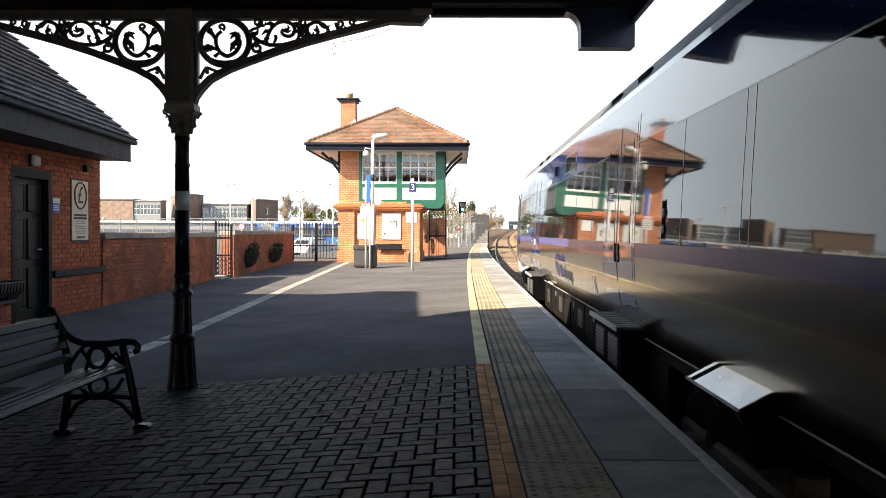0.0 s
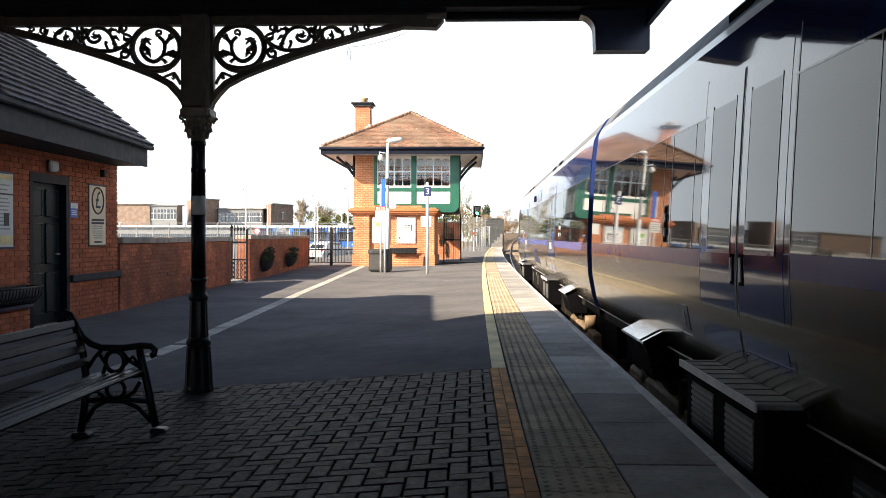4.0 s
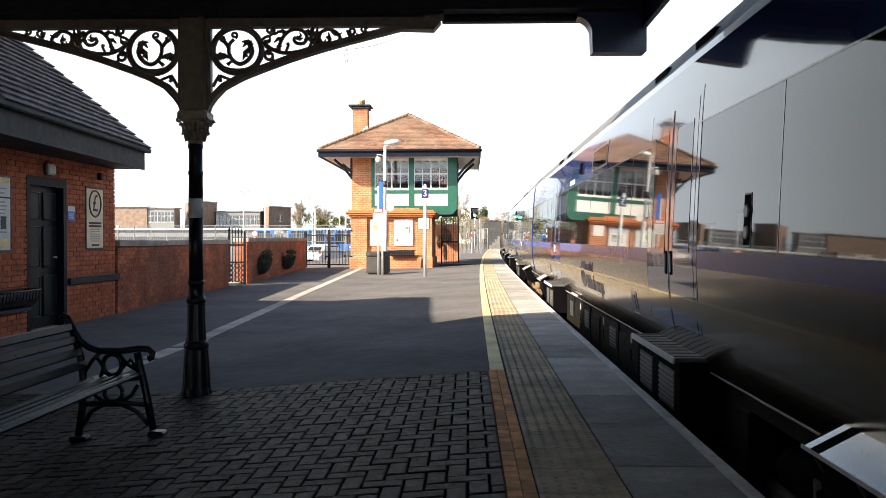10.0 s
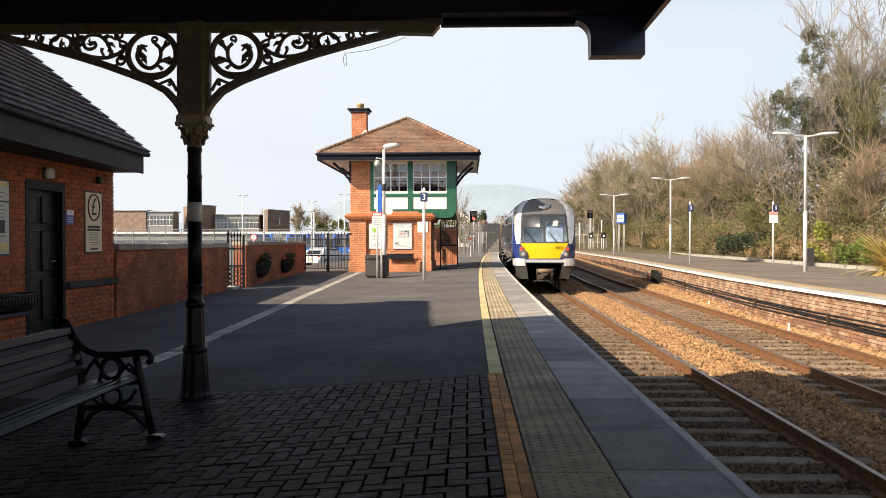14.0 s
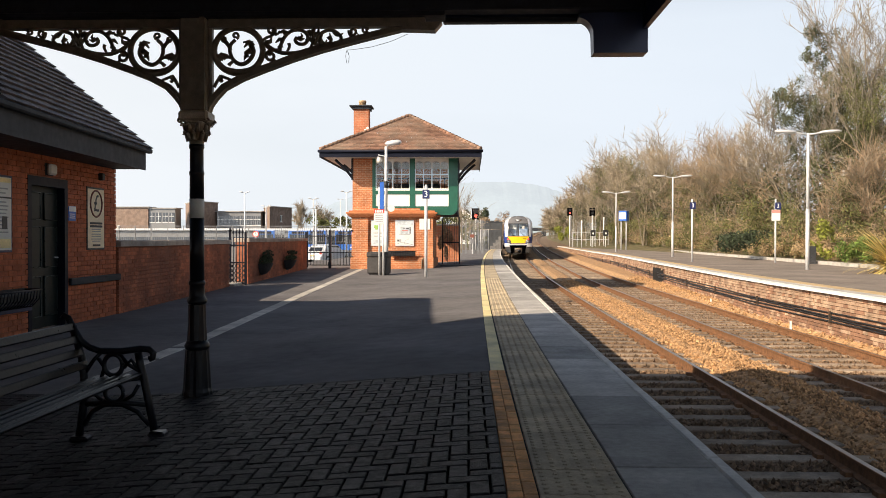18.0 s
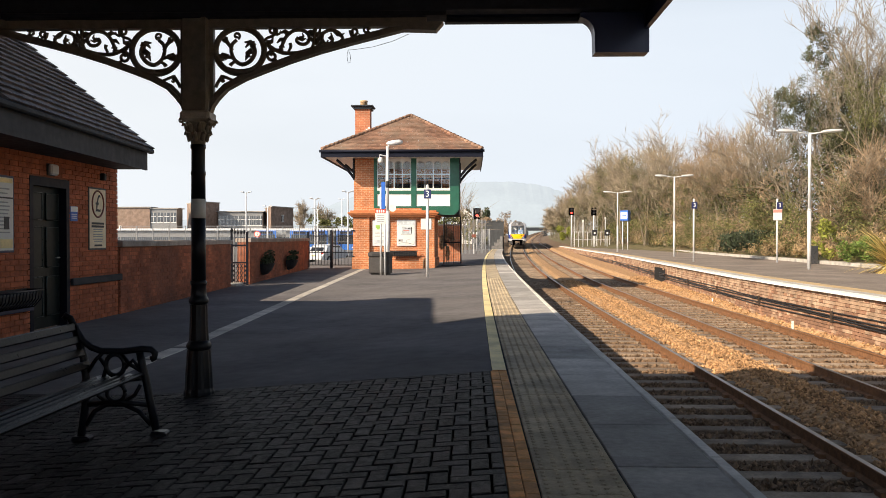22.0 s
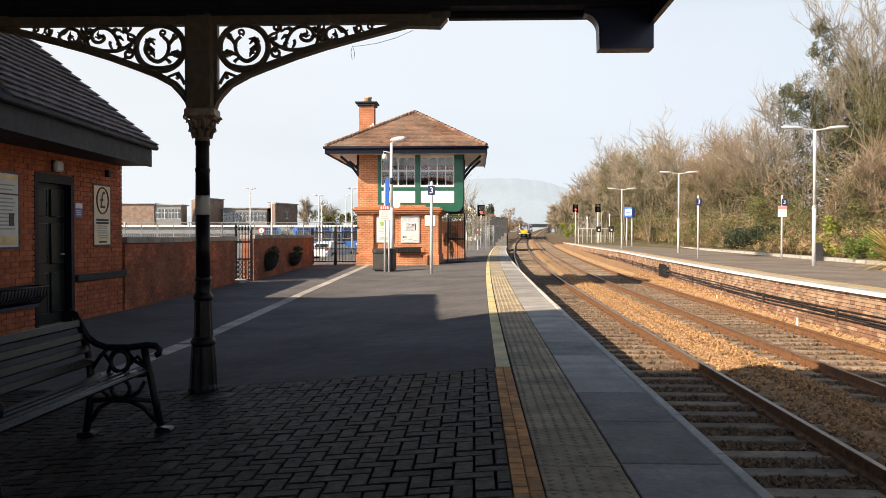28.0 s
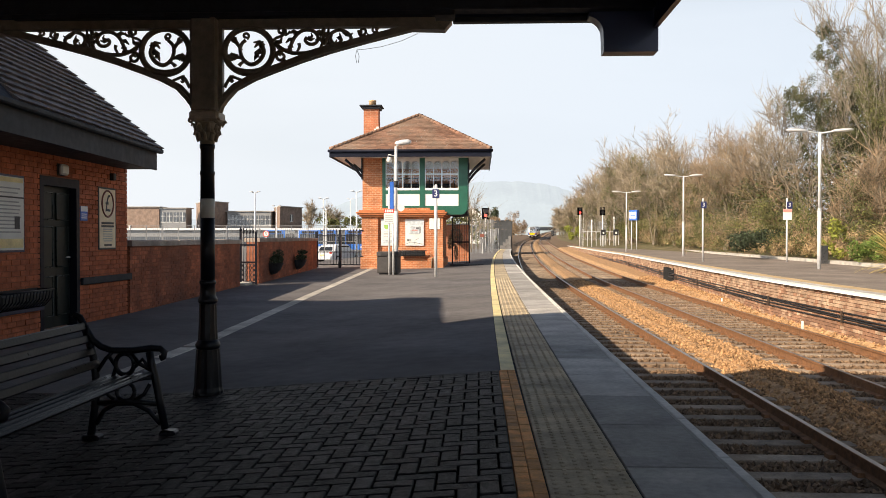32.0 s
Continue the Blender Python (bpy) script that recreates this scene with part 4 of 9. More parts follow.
# ---- signal box ----
def signal_box():
    Y0, Z0 = 34.8, -0.14
    b = thing("signal_box", pose(0, 0, 0), "red-brick and green timber signal box with a hipped tile roof", "signal box")
    D = 5.0
    part("base_wall", box_bm(-4.72, -1.53, Y0, Y0 + D, Z0, 2.0), BOX_BRICK, b)
    part("plinth", box_bm(-4.80, -1.46, Y0 - 0.08, Y0 + D, Z0, 0.28, 0.02), BOX_BRICK, b)
    for x0, x1 in ((-4.82, -4.15), (-2.06, -1.48)):
        part("pier", box_bm(x0, x1, Y0 - 0.14, Y0 + 0.001, Z0, 2.0), BOX_BRICK, b)
        part("pier_foot", box_bm(x0 - 0.04, x1 + 0.04, Y0 - 0.20, Y0 - 0.083, Z0, 0.36, 0.02), BOX_BRICK, b)
    for z, o in ((2.0, 0.10), (2.07, 0.17), (2.14, 0.22), (2.21, 0.12)):
        part("cornice", box_bm(-4.80 - o, -1.52 + o, Y0 - 0.14 - o, Y0 + D, z, z + 0.068, 0.01), TERRACOTTA, b, "moulded terracotta string course")
    part("upper_wall", box_bm(-4.80, -3.98, Y0, Y0 + D, 2.28, 4.42), BOX_BRICK, b)
    part("back_wall", box_bm(-3.98, -0.51, Y0 + D - 0.2, Y0 + D, 2.28, 4.42), BOX_BRICK, b)
    part("brick_band", box_bm(-3.98, -2.0, Y0 - 0.02, Y0 + 0.3, 2.28, 2.38), BOX_BRICK, b)
    part("floor", box_bm(-3.98, -0.51, Y0 + 0.02, Y0 + D - 0.2, 2.30, 2.40), TIMBER_DARK, b)
    part("ceiling", box_bm(-4.0, -0.51, Y0 + 0.02, Y0 + D, 4.38, 4.43), WHITE, b)
    # green timber front: posts and rails, white panels, sash windows
    f = part("timber_frame", box_bm(-3.98, -3.84, Y0 - 0.03, Y0 + 0.1, 2.38, 4.42), GREEN, b)
    part("post", box_bm(-2.44, -2.22, Y0 - 0.035, Y0 + 0.1, 2.38, 4.42), GREEN, b)
    part("corner_post", box_bm(-0.84, -0.47, Y0 - 0.035, Y0 + 0.12, 2.30, 4.42), GREEN, b)
    part("rail", box_bm(-3.84, -0.84, Y0 - 0.03, Y0 + 0.1, 2.95, 3.10), GREEN, b)
    part("rail", box_bm(-3.84, -0.84, Y0 - 0.032, Y0 + 0.1, 2.38, 2.46), GREEN, b)
    part("apron", prism_bm([(-2.0, 2.376), (-2.0, 2.10), (-0.72, 2.10), (-0.62, 2.13), (-0.52, 2.24), (-0.47, 2.376)], Y0 - 0.04, Y0 + 0.16), GREEN, b, "green timber oversail")
    part("oversail", box_bm(-1.36, -0.47, Y0 + 0.16, Y0 + D, 2.15, 2.30), TIMBER_DARK, b)
    for x0, x1 in ((-3.84, -2.44), (-2.22, -0.84)):
        part("panel", box_bm(x0, x1, Y0 - 0.01, Y0 + 0.08, 2.46, 2.95), WHITE, b, "white boarded panel")
        w = part("window", box_bm(x0, x1, Y0 - 0.02, Y0 + 0.06, 3.10, 3.19), WHITE, b, "white-painted sash window with arched lights")
        part("window_head", box_bm(x0, x1, Y0 - 0.02, Y0 + 0.06, 4.30, 4.40), WHITE, w)
        for k in range(5):
            q = x0 + (x1 - x0) * k / 4
            t = 0.05 if k in (0, 2, 4) else 0.025
            part("glazing_bar", box_bm(q - t / 2 + (t / 2 if k == 0 else 0), q + t / 2 - (t / 2 if k == 4 else 0), Y0 - 0.015, Y0 + 0.05, 3.19, 4.30), WHITE, w)
        part("meeting_rail", box_bm(x0, x1, Y0 - 0.018, Y0 + 0.045, 3.74, 3.79), WHITE, w)
        for k in range(4):
            q0 = x0 + (x1 - x0) * k / 4
            q1 = x0 + (x1 - x0) * (k + 1) / 4
            for s in (-1, 1):
                cx = q0 if s > 0 else q1
                tri = [(cx, 4.30), (cx + s * 0.12, 4.30), (cx + s * 0.05, 4.255), (cx, 4.17)]
                part("arch_spandrel", prism_bm(tri, Y0 - 0.01, Y0 + 0.04), WHITE, w)
            pane = part("pane", box_bm(q0 + 0.02, q1 - 0.02, Y0 + 0.015, Y0 + 0.02, 3.19, 4.30), WINDOW_GLASS, w)
            pane.visible_shadow = False
    # side glazing towards the line, and the room inside
    for k in range(4):
        y0 = Y0 + 0.12 + k * 1.17
        part("side_post", box_bm(-0.55, -0.47, y0, y0 + 0.12, 2.30, 4.42), GREEN, b)
        part("side_panel", box_bm(-0.54, -0.49, y0 + 0.12, y0 + 1.17, 2.38, 3.12), WHITE, b)
        sw = part("side_window", box_bm(-0.53, -0.50, y0 + 0.12, y0 + 1.17, 3.12, 3.2), WHITE, b)
        part("glazing_bar", box_bm(-0.53, -0.50, y0 + 0.62, y0 + 0.66, 3.2, 4.36), WHITE, sw)
        part("meeting_rail", box_bm(-0.525, -0.505, y0 + 0.12, y0 + 1.17, 3.74, 3.79), WHITE, sw)
    part("lever_frame", box_bm(-3.2, -1.2, Y0 + 1.2, Y0 + 1.6, 2.4, 3.45), TIMBER_DARK, b)
    for k in range(12):
        part("lever", box_bm(-3.9 + k * 0.26, -3.87 + k * 0.26, Y0 + 0.6, Y0 + 0.63, 2.4, 3.62), IRON, b)
    part("guard_rail", box_bm(-3.9, -0.8, Y0 + 0.6, Y0 + 0.63, 3.62, 3.66), IRON, b)
    # hipped roof
    ex0, ex1, ey0, ey1, ez = -5.93, 0.47, 33.6, 41.0, 4.66
    ridge = [(-2.62, 37.1, 6.50), (-2.62, 37.9, 6.50)]
    slopes = {
        "front": [(ex0, ey0, ez), (ex1, ey0, ez), ridge[0], ridge[0]],
        "right": [(ex1, ey0, ez), (ex1, ey1, ez), ridge[1], ridge[0]],
        "back": [(ex1, ey1, ez), (ex0, ey1, ez), ridge[1], ridge[1]],
        "left": [(ex0, ey1, ez), (ex0, ey0, ez), ridge[0], ridge[1]],
    }
    roof = part("roof_deck", box_bm(ex0 + 0.1, ex1 - 0.1, ey0 + 0.1, ey1 - 0.1, ez - 0.06, ez - 0.02), TIMBER_DARK, b)
    for side, (p, q, r, s) in slopes.items():
        p, q, r, s = Vector(p), Vector(q), Vector(r), Vector(s)
        n = 26
        verts, faces = [], []
        up = (q - p).cross(s - p).normalized()
        for i in range(n):
            t0, t1 = i / n, (i + 1) / n
            a0, a1, b0, b1 = p.lerp(s, t0), q.lerp(r, t0), p.lerp(s, t1), q.lerp(r, t1)
            m = max(1, round((a1 - a0).length / 0.17))
            for j in range(m):
                u0, u1 = j / m, (j + 1) / m
                lift = 0.022 + random.uniform(-0.004, 0.006)
                k = len(verts)
                c0, c1, d0, d1 = a0.lerp(a1, u0 + 0.03 / m), a0.lerp(a1, u1 - 0.03 / m), b0.lerp(b1, u0 + 0.03 / m), b0.lerp(b1, u1 - 0.03 / m)
                verts += [tuple(c0), tuple(c1), tuple(c0 + up * lift), tuple(c1 + up * lift), tuple(d1 + up * 0.006), tuple(d0 + up * 0.006)]
                faces += [(k, k + 1, k + 3, k + 2), (k + 2, k + 3, k + 4, k + 5)]
        tagged(joined("roof_tiles", verts, faces, BOX_TILE, b, "weathered red-brown clay tiles"), kind="stuff")
    for a, c in (((ex0, ey0), ridge[0]), ((ex1, ey0), ridge[0]), ((ex1, ey1), ridge[1]), ((ex0, ey1), ridge[1])):
        a3, c3 = Vector((a[0], a[1], ez)), Vector(c)
        for i in range(22):
            p0, p1 = a3.lerp(c3, i / 22), a3.lerp(c3, (i + 1) / 22 + 0.01)
            part("hip_tile", tube_bm([p0 + Vector((0, 0, 0.045)), p1 + Vector((0, 0, 0.03))], 0.075, 6, r_end=0.06), BOX_TILE, b)
    part("ridge_tile", tube_bm([ridge[0], ridge[1]], 0.09, 8), BOX_TILE, b)
    part("fascia", box_bm(ex0 - 0.03, ex1 + 0.03, ey0 - 0.03, ey0, 4.36, 4.64), FASCIA, b)
    part("fascia", box_bm(ex0 - 0.03, ex0, ey0, ey1, 4.36, 4.64), FASCIA, b)
    part("fascia", box_bm(ex1, ex1 + 0.03, ey0, ey1, 4.36, 4.64), FASCIA, b)
    part("gutter", tube_bm([(ex0 - 0.08, ey0 - 0.07, 4.60), (ex1 + 0.08, ey0 - 0.07, 4.60)], 0.055, 8), FASCIA, b)
    part("soffit", box_bm(ex0, ex1, ey0, ey1, 4.435, 4.45), OFFWHITE, b)
    for x, s in ((-4.80, -1), (-0.47, 1)):
        for y in (Y0 + 0.05, Y0 + 2.4) if s > 0 else (Y0 + 0.05, Y0 + 2.4, Y0 + 4.6):
            br = [(x, y, 3.62), (x + s * 0.30, y, 4.0), (x + s * 0.72, y, 4.38)]
            part("eave_bracket", tube_bm(br, 0.055, 4), TIMBER_DARK, b, "dark curved timber bracket")
            part("wall_piece", box_bm(x + s * 0.005 - 0.045, x + s * 0.005 + 0.045, y - 0.05, y + 0.05, 3.55, 4.43), TIMBER_DARK, b)
    # chimney
    ch = part("chimney", box_bm(-5.05, -4.40, 37.0, 37.6, 4.4, 6.78), CHIMNEY_BRICK, b)
    part("chimney_cap", box_bm(-5.13, -4.32, 36.90, 37.70, 6.78, 6.88, 0.02), DARK_GREY, ch)
    part("chimney_cap", box_bm(-5.22, -4.24, 36.82, 37.78, 6.88, 6.95, 0.02), DARK_GREY, ch)
    part("chimney_pot", lathe_bm([(0.17, 6.95), (0.15, 7.12), (0.17, 7.13), (0.17, 7.2), (0.13, 7.2)], 12), POT, ch, "buff clay chimney pot").location = (-4.70, 37.3, 0)
    for i in range(4):
        part("flashing", box_bm(-4.76 + i * 0.09, -4.66 + i * 0.09, 36.975, 37.0, 5.50, 5.74 + i * 0.09), OFFWHITE, ch)
    # notice boards on the front
    def board(x0, x1):
        bd = part("notice_board", box_bm(x0, x1, Y0 - 0.05, Y0 + 0.002, 0.82, 1.90), STEEL, b)
        part("poster", box_bm(x0 + 0.04, x1 - 0.04, Y0 - 0.056, Y0 - 0.05, 0.86, 1.86), POSTER, bd)
        return bd

    def ink(bd, x0, x1, z0, z1, material, name="print_bar", lift=0.0):
        part(name, box_bm(x0, x1, Y0 - 0.060 - lift, Y0 - 0.056, z0, z1), material, bd)

    bd = board(-4.03, -3.33)
    ink(bd, -3.90, -3.66, 1.56, 1.68, LOGO_GREEN, "green_mark")
    ink(bd, -3.86, -3.74, 1.50, 1.56, LOGO_GREEN, "green_mark")
    for k in range(4):
        ink(bd, -3.92, -3.52 - 0.06 * (k % 3), 1.38 - 0.06 * k, 1.40 - 0.06 * k, GREY_INK)
    ink(bd, -3.96, -3.40, 0.92, 1.06, PALE_INK, "pale_picture")
    bd = board(-3.03, -2.26)
    ink(bd, -2.98, -2.31, 1.68, 1.84, PALE_INK, "pale_heading")
    ink(bd, -2.82, -2.40, 1.32, 1.62, PALE_INK, "map_picture")
    ink(bd, -2.86, -2.42, 1.29, 1.325, GREY_INK, "map_line", 0.002)
    ink(bd, -2.44, -2.40, 1.33, 1.60, INK, "map_line", 0.002)
    ink(bd, -2.76, -2.52, 1.44, 1.48, PALE_RED_INK, "map_line", 0.002)
    ink(bd, -2.58, -2.47, 1.52, 1.57, INK, "map_line", 0.002)
    ink(bd, -2.70, -2.62, 1.54, 1.565, INK, "map_line", 0.002)
    ink(bd, -2.96, -2.78, 1.00, 1.10, GREY_INK, "small_block")
    ink(bd, -2.94, -2.88, 1.02, 1.08, INK, "small_block", 0.002)
    part("swoosh", tube_bm([(-2.98, Y0 - 0.058, 0.90), (-2.80, Y0 - 0.058, 0.97), (-2.60, Y0 - 0.058, 0.95), (-2.32, Y0 - 0.058, 0.88)], 0.010, 4), GREY_INK, bd)
    part("swoosh", tube_bm([(-2.66, Y0 - 0.058, 0.90), (-2.62, Y0 - 0.058, 1.06), (-2.46, Y0 - 0.058, 1.12)], 0.007, 4), GREY_INK, bd)
    part("white_plate", box_bm(-2.03, -1.60, Y0 - 0.17, Y0 - 0.14, 1.50, 1.94), POSTER, b)
    for x in (-4.87,):
        part("gate_hinge", box_bm(x, x + 0.12, Y0 - 0.18, Y0 - 0.14, 1.42, 1.48), IRON, b)
        part("gate_hinge", box_bm(x, x + 0.12, Y0 - 0.18, Y0 - 0.14, 0.34, 0.40), IRON, b)
    return b


LOGO_GREEN = mat("green_ink", (0.28, 0.48, 0.10), 0.5, vary=0.05)
PALE_INK = mat("pale_ink", (0.50, 0.55, 0.58), 0.5, vary=0.25, scale=9)
PALE_RED_INK = mat("red_ink", (0.55, 0.20, 0.16), 0.5, vary=0.1)
POT = mat("buff_clay", (0.52, 0.34, 0.19), 0.8, vary=0.15, scale=8)
signal_box()


# ---- the train: three cars ----
TRAIN_BLUE = mat("train_blue", (0.024, 0.046, 0.18), 0.08, vary=0.05, scale=2, bump=0.13, bump_scale=2.6, coat=0.5, spec=0.45)
TRAIN_SILVER = mat("train_silver", (0.205, 0.166, 0.114), 0.20, metal=0.92, vary=0.06, scale=1.5, bump=0.10, bump_scale=1.5, coat=0.3)
EMBLEM_BLUE = mat("emblem_blue", (0.010, 0.018, 0.075), 0.35, vary=0.05, scale=3, spec=0.25)
WAIST_BLUE = mat("waist_blue", (0.06, 0.095, 0.32), 0.22, vary=0.05, scale=2, spec=0.4)
TRAIN_WHITE = mat("train_white", (0.72, 0.73, 0.74), 0.2, vary=0.05, scale=2, coat=0.7)
TRAIN_ROOF = mat("train_roof", (0.13, 0.13, 0.135), 0.5, vary=0.15, scale=2)
TRAIN_GLASS = mat("train_glass", (0.010, 0.013, 0.015), 0.03, vary=0.1, scale=1, spec=0.42)
TRAIN_YELLOW = mat("train_yellow", (0.92, 0.53, 0.004), 0.35, vary=0.04, scale=2, coat=0.25)
TRAIN_DARK = mat("train_underframe", (0.013, 0.0125, 0.0125), 0.7, vary=0.3, scale=4, bump=0.3, dirt=(0.04, 0.032, 0.022), dirt_amount=0.5, spec=0.04)
BOGIE_MAT = mat("bogie_steel", (0.235, 0.17, 0.105), 0.75, vary=0.35, scale=6, bump=0.4, dirt=(0.16, 0.10, 0.06), dirt_amount=0.7)
STEP_PLATE = mat("step_plate", (0.80, 0.80, 0.79), 0.24, metal=0.8, vary=0.1, scale=6, dirt=(0.5, 0.46, 0.4), dirt_amount=0.4)
TREAD = mat("tread_plate", (0.13, 0.135, 0.14), 0.55, metal=0.2, vary=0.15, scale=6, dirt=(0.07, 0.062, 0.052), dirt_amount=0.5)
RUBBER = mat("gangway_rubber", (0.0045, 0.0045, 0.0055), 0.85, vary=0.2, scale=8, spec=0.02)
TAIL_RED = glow("tail_lamp_red", (1.0, 0.05, 0.03), 0.5)
LAMP_CLEAR = mat("lamp_lens", (0.24, 0.24, 0.24), 0.12, vary=0.15, scale=20, coat=1.0)
CAB_GLASS = glass("cab_glass", (0.97, 0.99, 1.0), ior=1.85)
CAB_GLASS.node_tree.nodes["Principled BSDF"].inputs["IOR"].default_value = 1.8
CAR_LEN = 21.3
CAB_EXTRA = 0.6        # the cab cars are a little longer at their outer ends
PILLAR_SILVER = mat("pillar_silver", (0.74, 0.75, 0.76), 0.30, metal=0.6, vary=0.05, scale=2, coat=0.7)
COWL = mat("cowl_grey", (0.05, 0.05, 0.053), 0.5, vary=0.15, scale=3, dirt=(0.11, 0.096, 0.08), dirt_amount=0.5)
DUSTY = mat("dusty_tan_plate", (0.22, 0.16, 0.105), 0.7, vary=0.25, scale=5, dirt=(0.16, 0.11, 0.07), dirt_amount=0.5)
LAMP_SHELL = mat("lamp_shell", (0.045, 0.047, 0.052), 0.3, vary=0.1, scale=4, coat=0.5)
BUMPER_SILVER = mat("bumper_silver", (0.58, 0.585, 0.59), 0.38, metal=0.3, vary=0.05, scale=3, coat=0.2)
# half width and height over the rail, from the underside to the roof's middle
SECTION = [(1.245, 1.165), (1.302, 1.32), (1.355, 1.60), (1.37, 1.895), (1.37, 2.015), (1.355, 2.4), (1.331, 2.895), (1.317, 3.10), (1.287, 3.37), (1.253, 3.45), (1.12, 3.65), (0.87, 3.81), (0.5, 3.90), (0.0, 3.93)]


def section_x(z):
    for (xa, za), (xb, zb) in zip(SECTION, SECTION[1:]):
        if za <= z <= zb:
            return xa + (xb - xa) * (z - za) / (zb - za)
    return SECTION[0][0]


def shell(y0, y1, i0, i1, material, name, parent, both=True, out=0.0, label="", n=1):
    """A stretch of the car's skin between two points of its section, on both sides."""
    bm = bmesh.new()
    for s in ((-1, 1) if both else (-1,)):
        grid = []
        for k in range(n + 1):
            y = y0 + (y1 - y0) * k / n
            grid.append([bm.verts.new((s * (x + out), y, z)) for x, z in SECTION[i0:i1 + 1]])
        for a, b in zip(grid, grid[1:]):
            for j in range(len(a) - 1):
                q = (a[j], b[j], b[j + 1], a[j + 1])
                bm.faces.new(q if s < 0 else q[::-1]).smooth = True
    return part(name, bm, material, parent, label)


def side_patch(y0, y1, z0, z1, out, material, name, parent, label="", depth=0.03, sides=(-1,), rows=4):
    """A thin plate that follows the side's section, proud of it by out."""
    bm = bmesh.new()
    for s in sides:
        zs = [z0 + (z1 - z0) * k / rows for k in range(rows + 1)]
        o = [[bm.verts.new((s * (section_x(z) + d), y, z)) for z in zs] for y in (y0, y1) for d in (out, out - depth)]
        a, a2, b, b2 = o
        fa, fb = [[bm.verts.new((s * (section_x(z) + out), y, z)) for z in zs] for y in (y0, y1)]
        for k in range(rows):
            q = (fa[k], fb[k], fb[k + 1], fa[k + 1])
            bm.faces.new(q if s < 0 else q[::-1]).smooth = True
        bm.faces.new(a + a2[::-1])
        bm.faces.new(b + b2[::-1])
        bm.faces.new((a[0], b[0], b2[0], a2[0]))
        bm.faces.new((a[-1], b[-1], b2[-1], a2[-1]))
    return part(name, bm, material, parent, label)


def side_shape(pts, material, name, parent, label="", out=0.002):
    """A thin painted shape on the near side, its outline given along the car and in height."""
    bm = bmesh.new()
    bm.faces.new([bm.verts.new((0, y, z)) for y, z in pts])
    low, high = min(z for _, z in pts), max(z for _, z in pts)
    for k in range(1, 6):
        bmesh.ops.bisect_plane(bm, geom=bm.verts[:] + bm.edges[:] + bm.faces[:], plane_co=(0, 0, low + (high - low) * k / 6), plane_no=(0, 0, 1))
    for v in bm.verts:
        v.co.x = -section_x(v.co.z) - out
    bm.normal_update()
    bmesh.ops.triangulate(bm, faces=bm.faces[:])
    for f in bm.faces:
        if f.normal.x > 0:
            f.normal_flip()
    rim = bmesh.ops.extrude_edge_only(bm, edges=[e for e in bm.edges if len(e.link_faces) == 1])
    for v in rim["geom"]:
        if isinstance(v, bmesh.types.BMVert):
            v.co.x += out + 0.004
    return part(name, bm, material, parent, label)


def bogie(car, y, q):
    b = part("bogie", box_bm(-1.12, -0.98, y - 1.6, y + 1.6, 0.42, 0.66, 0.03), BOGIE_MAT, car, "brown grimy bogie frame")
    part("bogie_frame", box_bm(0.98, 1.12, y - 1.6, y + 1.6, 0.42, 0.66, 0.03), BOGIE_MAT, b)
    part("bolster", box_bm(-0.98, 0.98, y - 0.3, y + 0.3, 0.5, 0.8, 0.03), BOGIE_MAT, b)
    for d in (-1.1, 1.1):
        for s in (-1, 1):
            wheel = cyl_bm(0.42, 0.42, -0.06, 0.06, 24)
            bmesh.ops.transform(wheel, matrix=pose(s * 0.83, y + d, 0.42, 0, 90, 0), verts=wheel.verts)
            part("wheel", wheel, BOGIE_MAT, b)
            part("axle_box", box_bm(s * 1.08 - 0.13, s * 1.08 + 0.13, y + d - 0.17, y + d + 0.17, 0.30, 0.60, 0.04), BOGIE_MAT, b)
            part("spring", cyl_bm(0.09, 0.09, 0.6, 0.86, 10, s * 1.06, y + d * 0.72), BOGIE_MAT, b)
    part("damper", tube_bm([(-1.16, y - 0.7, 0.78), (-1.16, y + 0.5, 0.9)], 0.05, 8), BOGIE_MAT, b)
    part("air_reservoir", tube_bm([(-1.02, y + 0.55, 0.78), (-1.02, y + 1.35, 0.78)], 0.13, 10), RUBBER, b)
    # slanting pale lid on black brackets, a dark strip across it towards the middle of the car
    yc = y - 0.38
    box = part("cover_box", prism_bm([(-1.36, 0.90), (-1.44, 1.20), (-1.285, 1.285), (-1.12, 1.285), (-1.12, 0.90)], yc - 0.46, yc + 0.46), RUBBER, b, "black box under a slanting lid")
    for e in (-0.40, 0.0, 0.40):
        part("lid_bracket", prism_bm([(-1.20, 0.80), (-1.22, 0.80), (-1.455, 1.18), (-1.455, 1.20), (-1.30, 1.28), (-1.12, 1.28)], yc + e - 0.012, yc + e + 0.012), BLACK, box)
    for a, c2, m, nm in ((-0.50, 0.325, STEP_PLATE, "cover_plate"), (0.325, 0.415, RUBBER, "lid_strip"), (0.415, 0.475, STEP_PLATE, "lid_edge"), (0.475, 0.50, RUBBER, "lid_strip")):
        lid = prism_bm([(-1.468, 1.214), (-1.285, 1.312), (-1.285, 1.302), (-1.468, 1.204)], yc + min(-q * a, -q * c2), yc + max(-q * a, -q * c2))
        part(nm, lid, m, box, "pale dusty slanting lid" if nm == "cover_plate" else "")
    part("lid_lip", box_bm(-1.472, -1.468, yc - 0.5, yc + 0.5, 1.198, 1.216), STEEL, box)


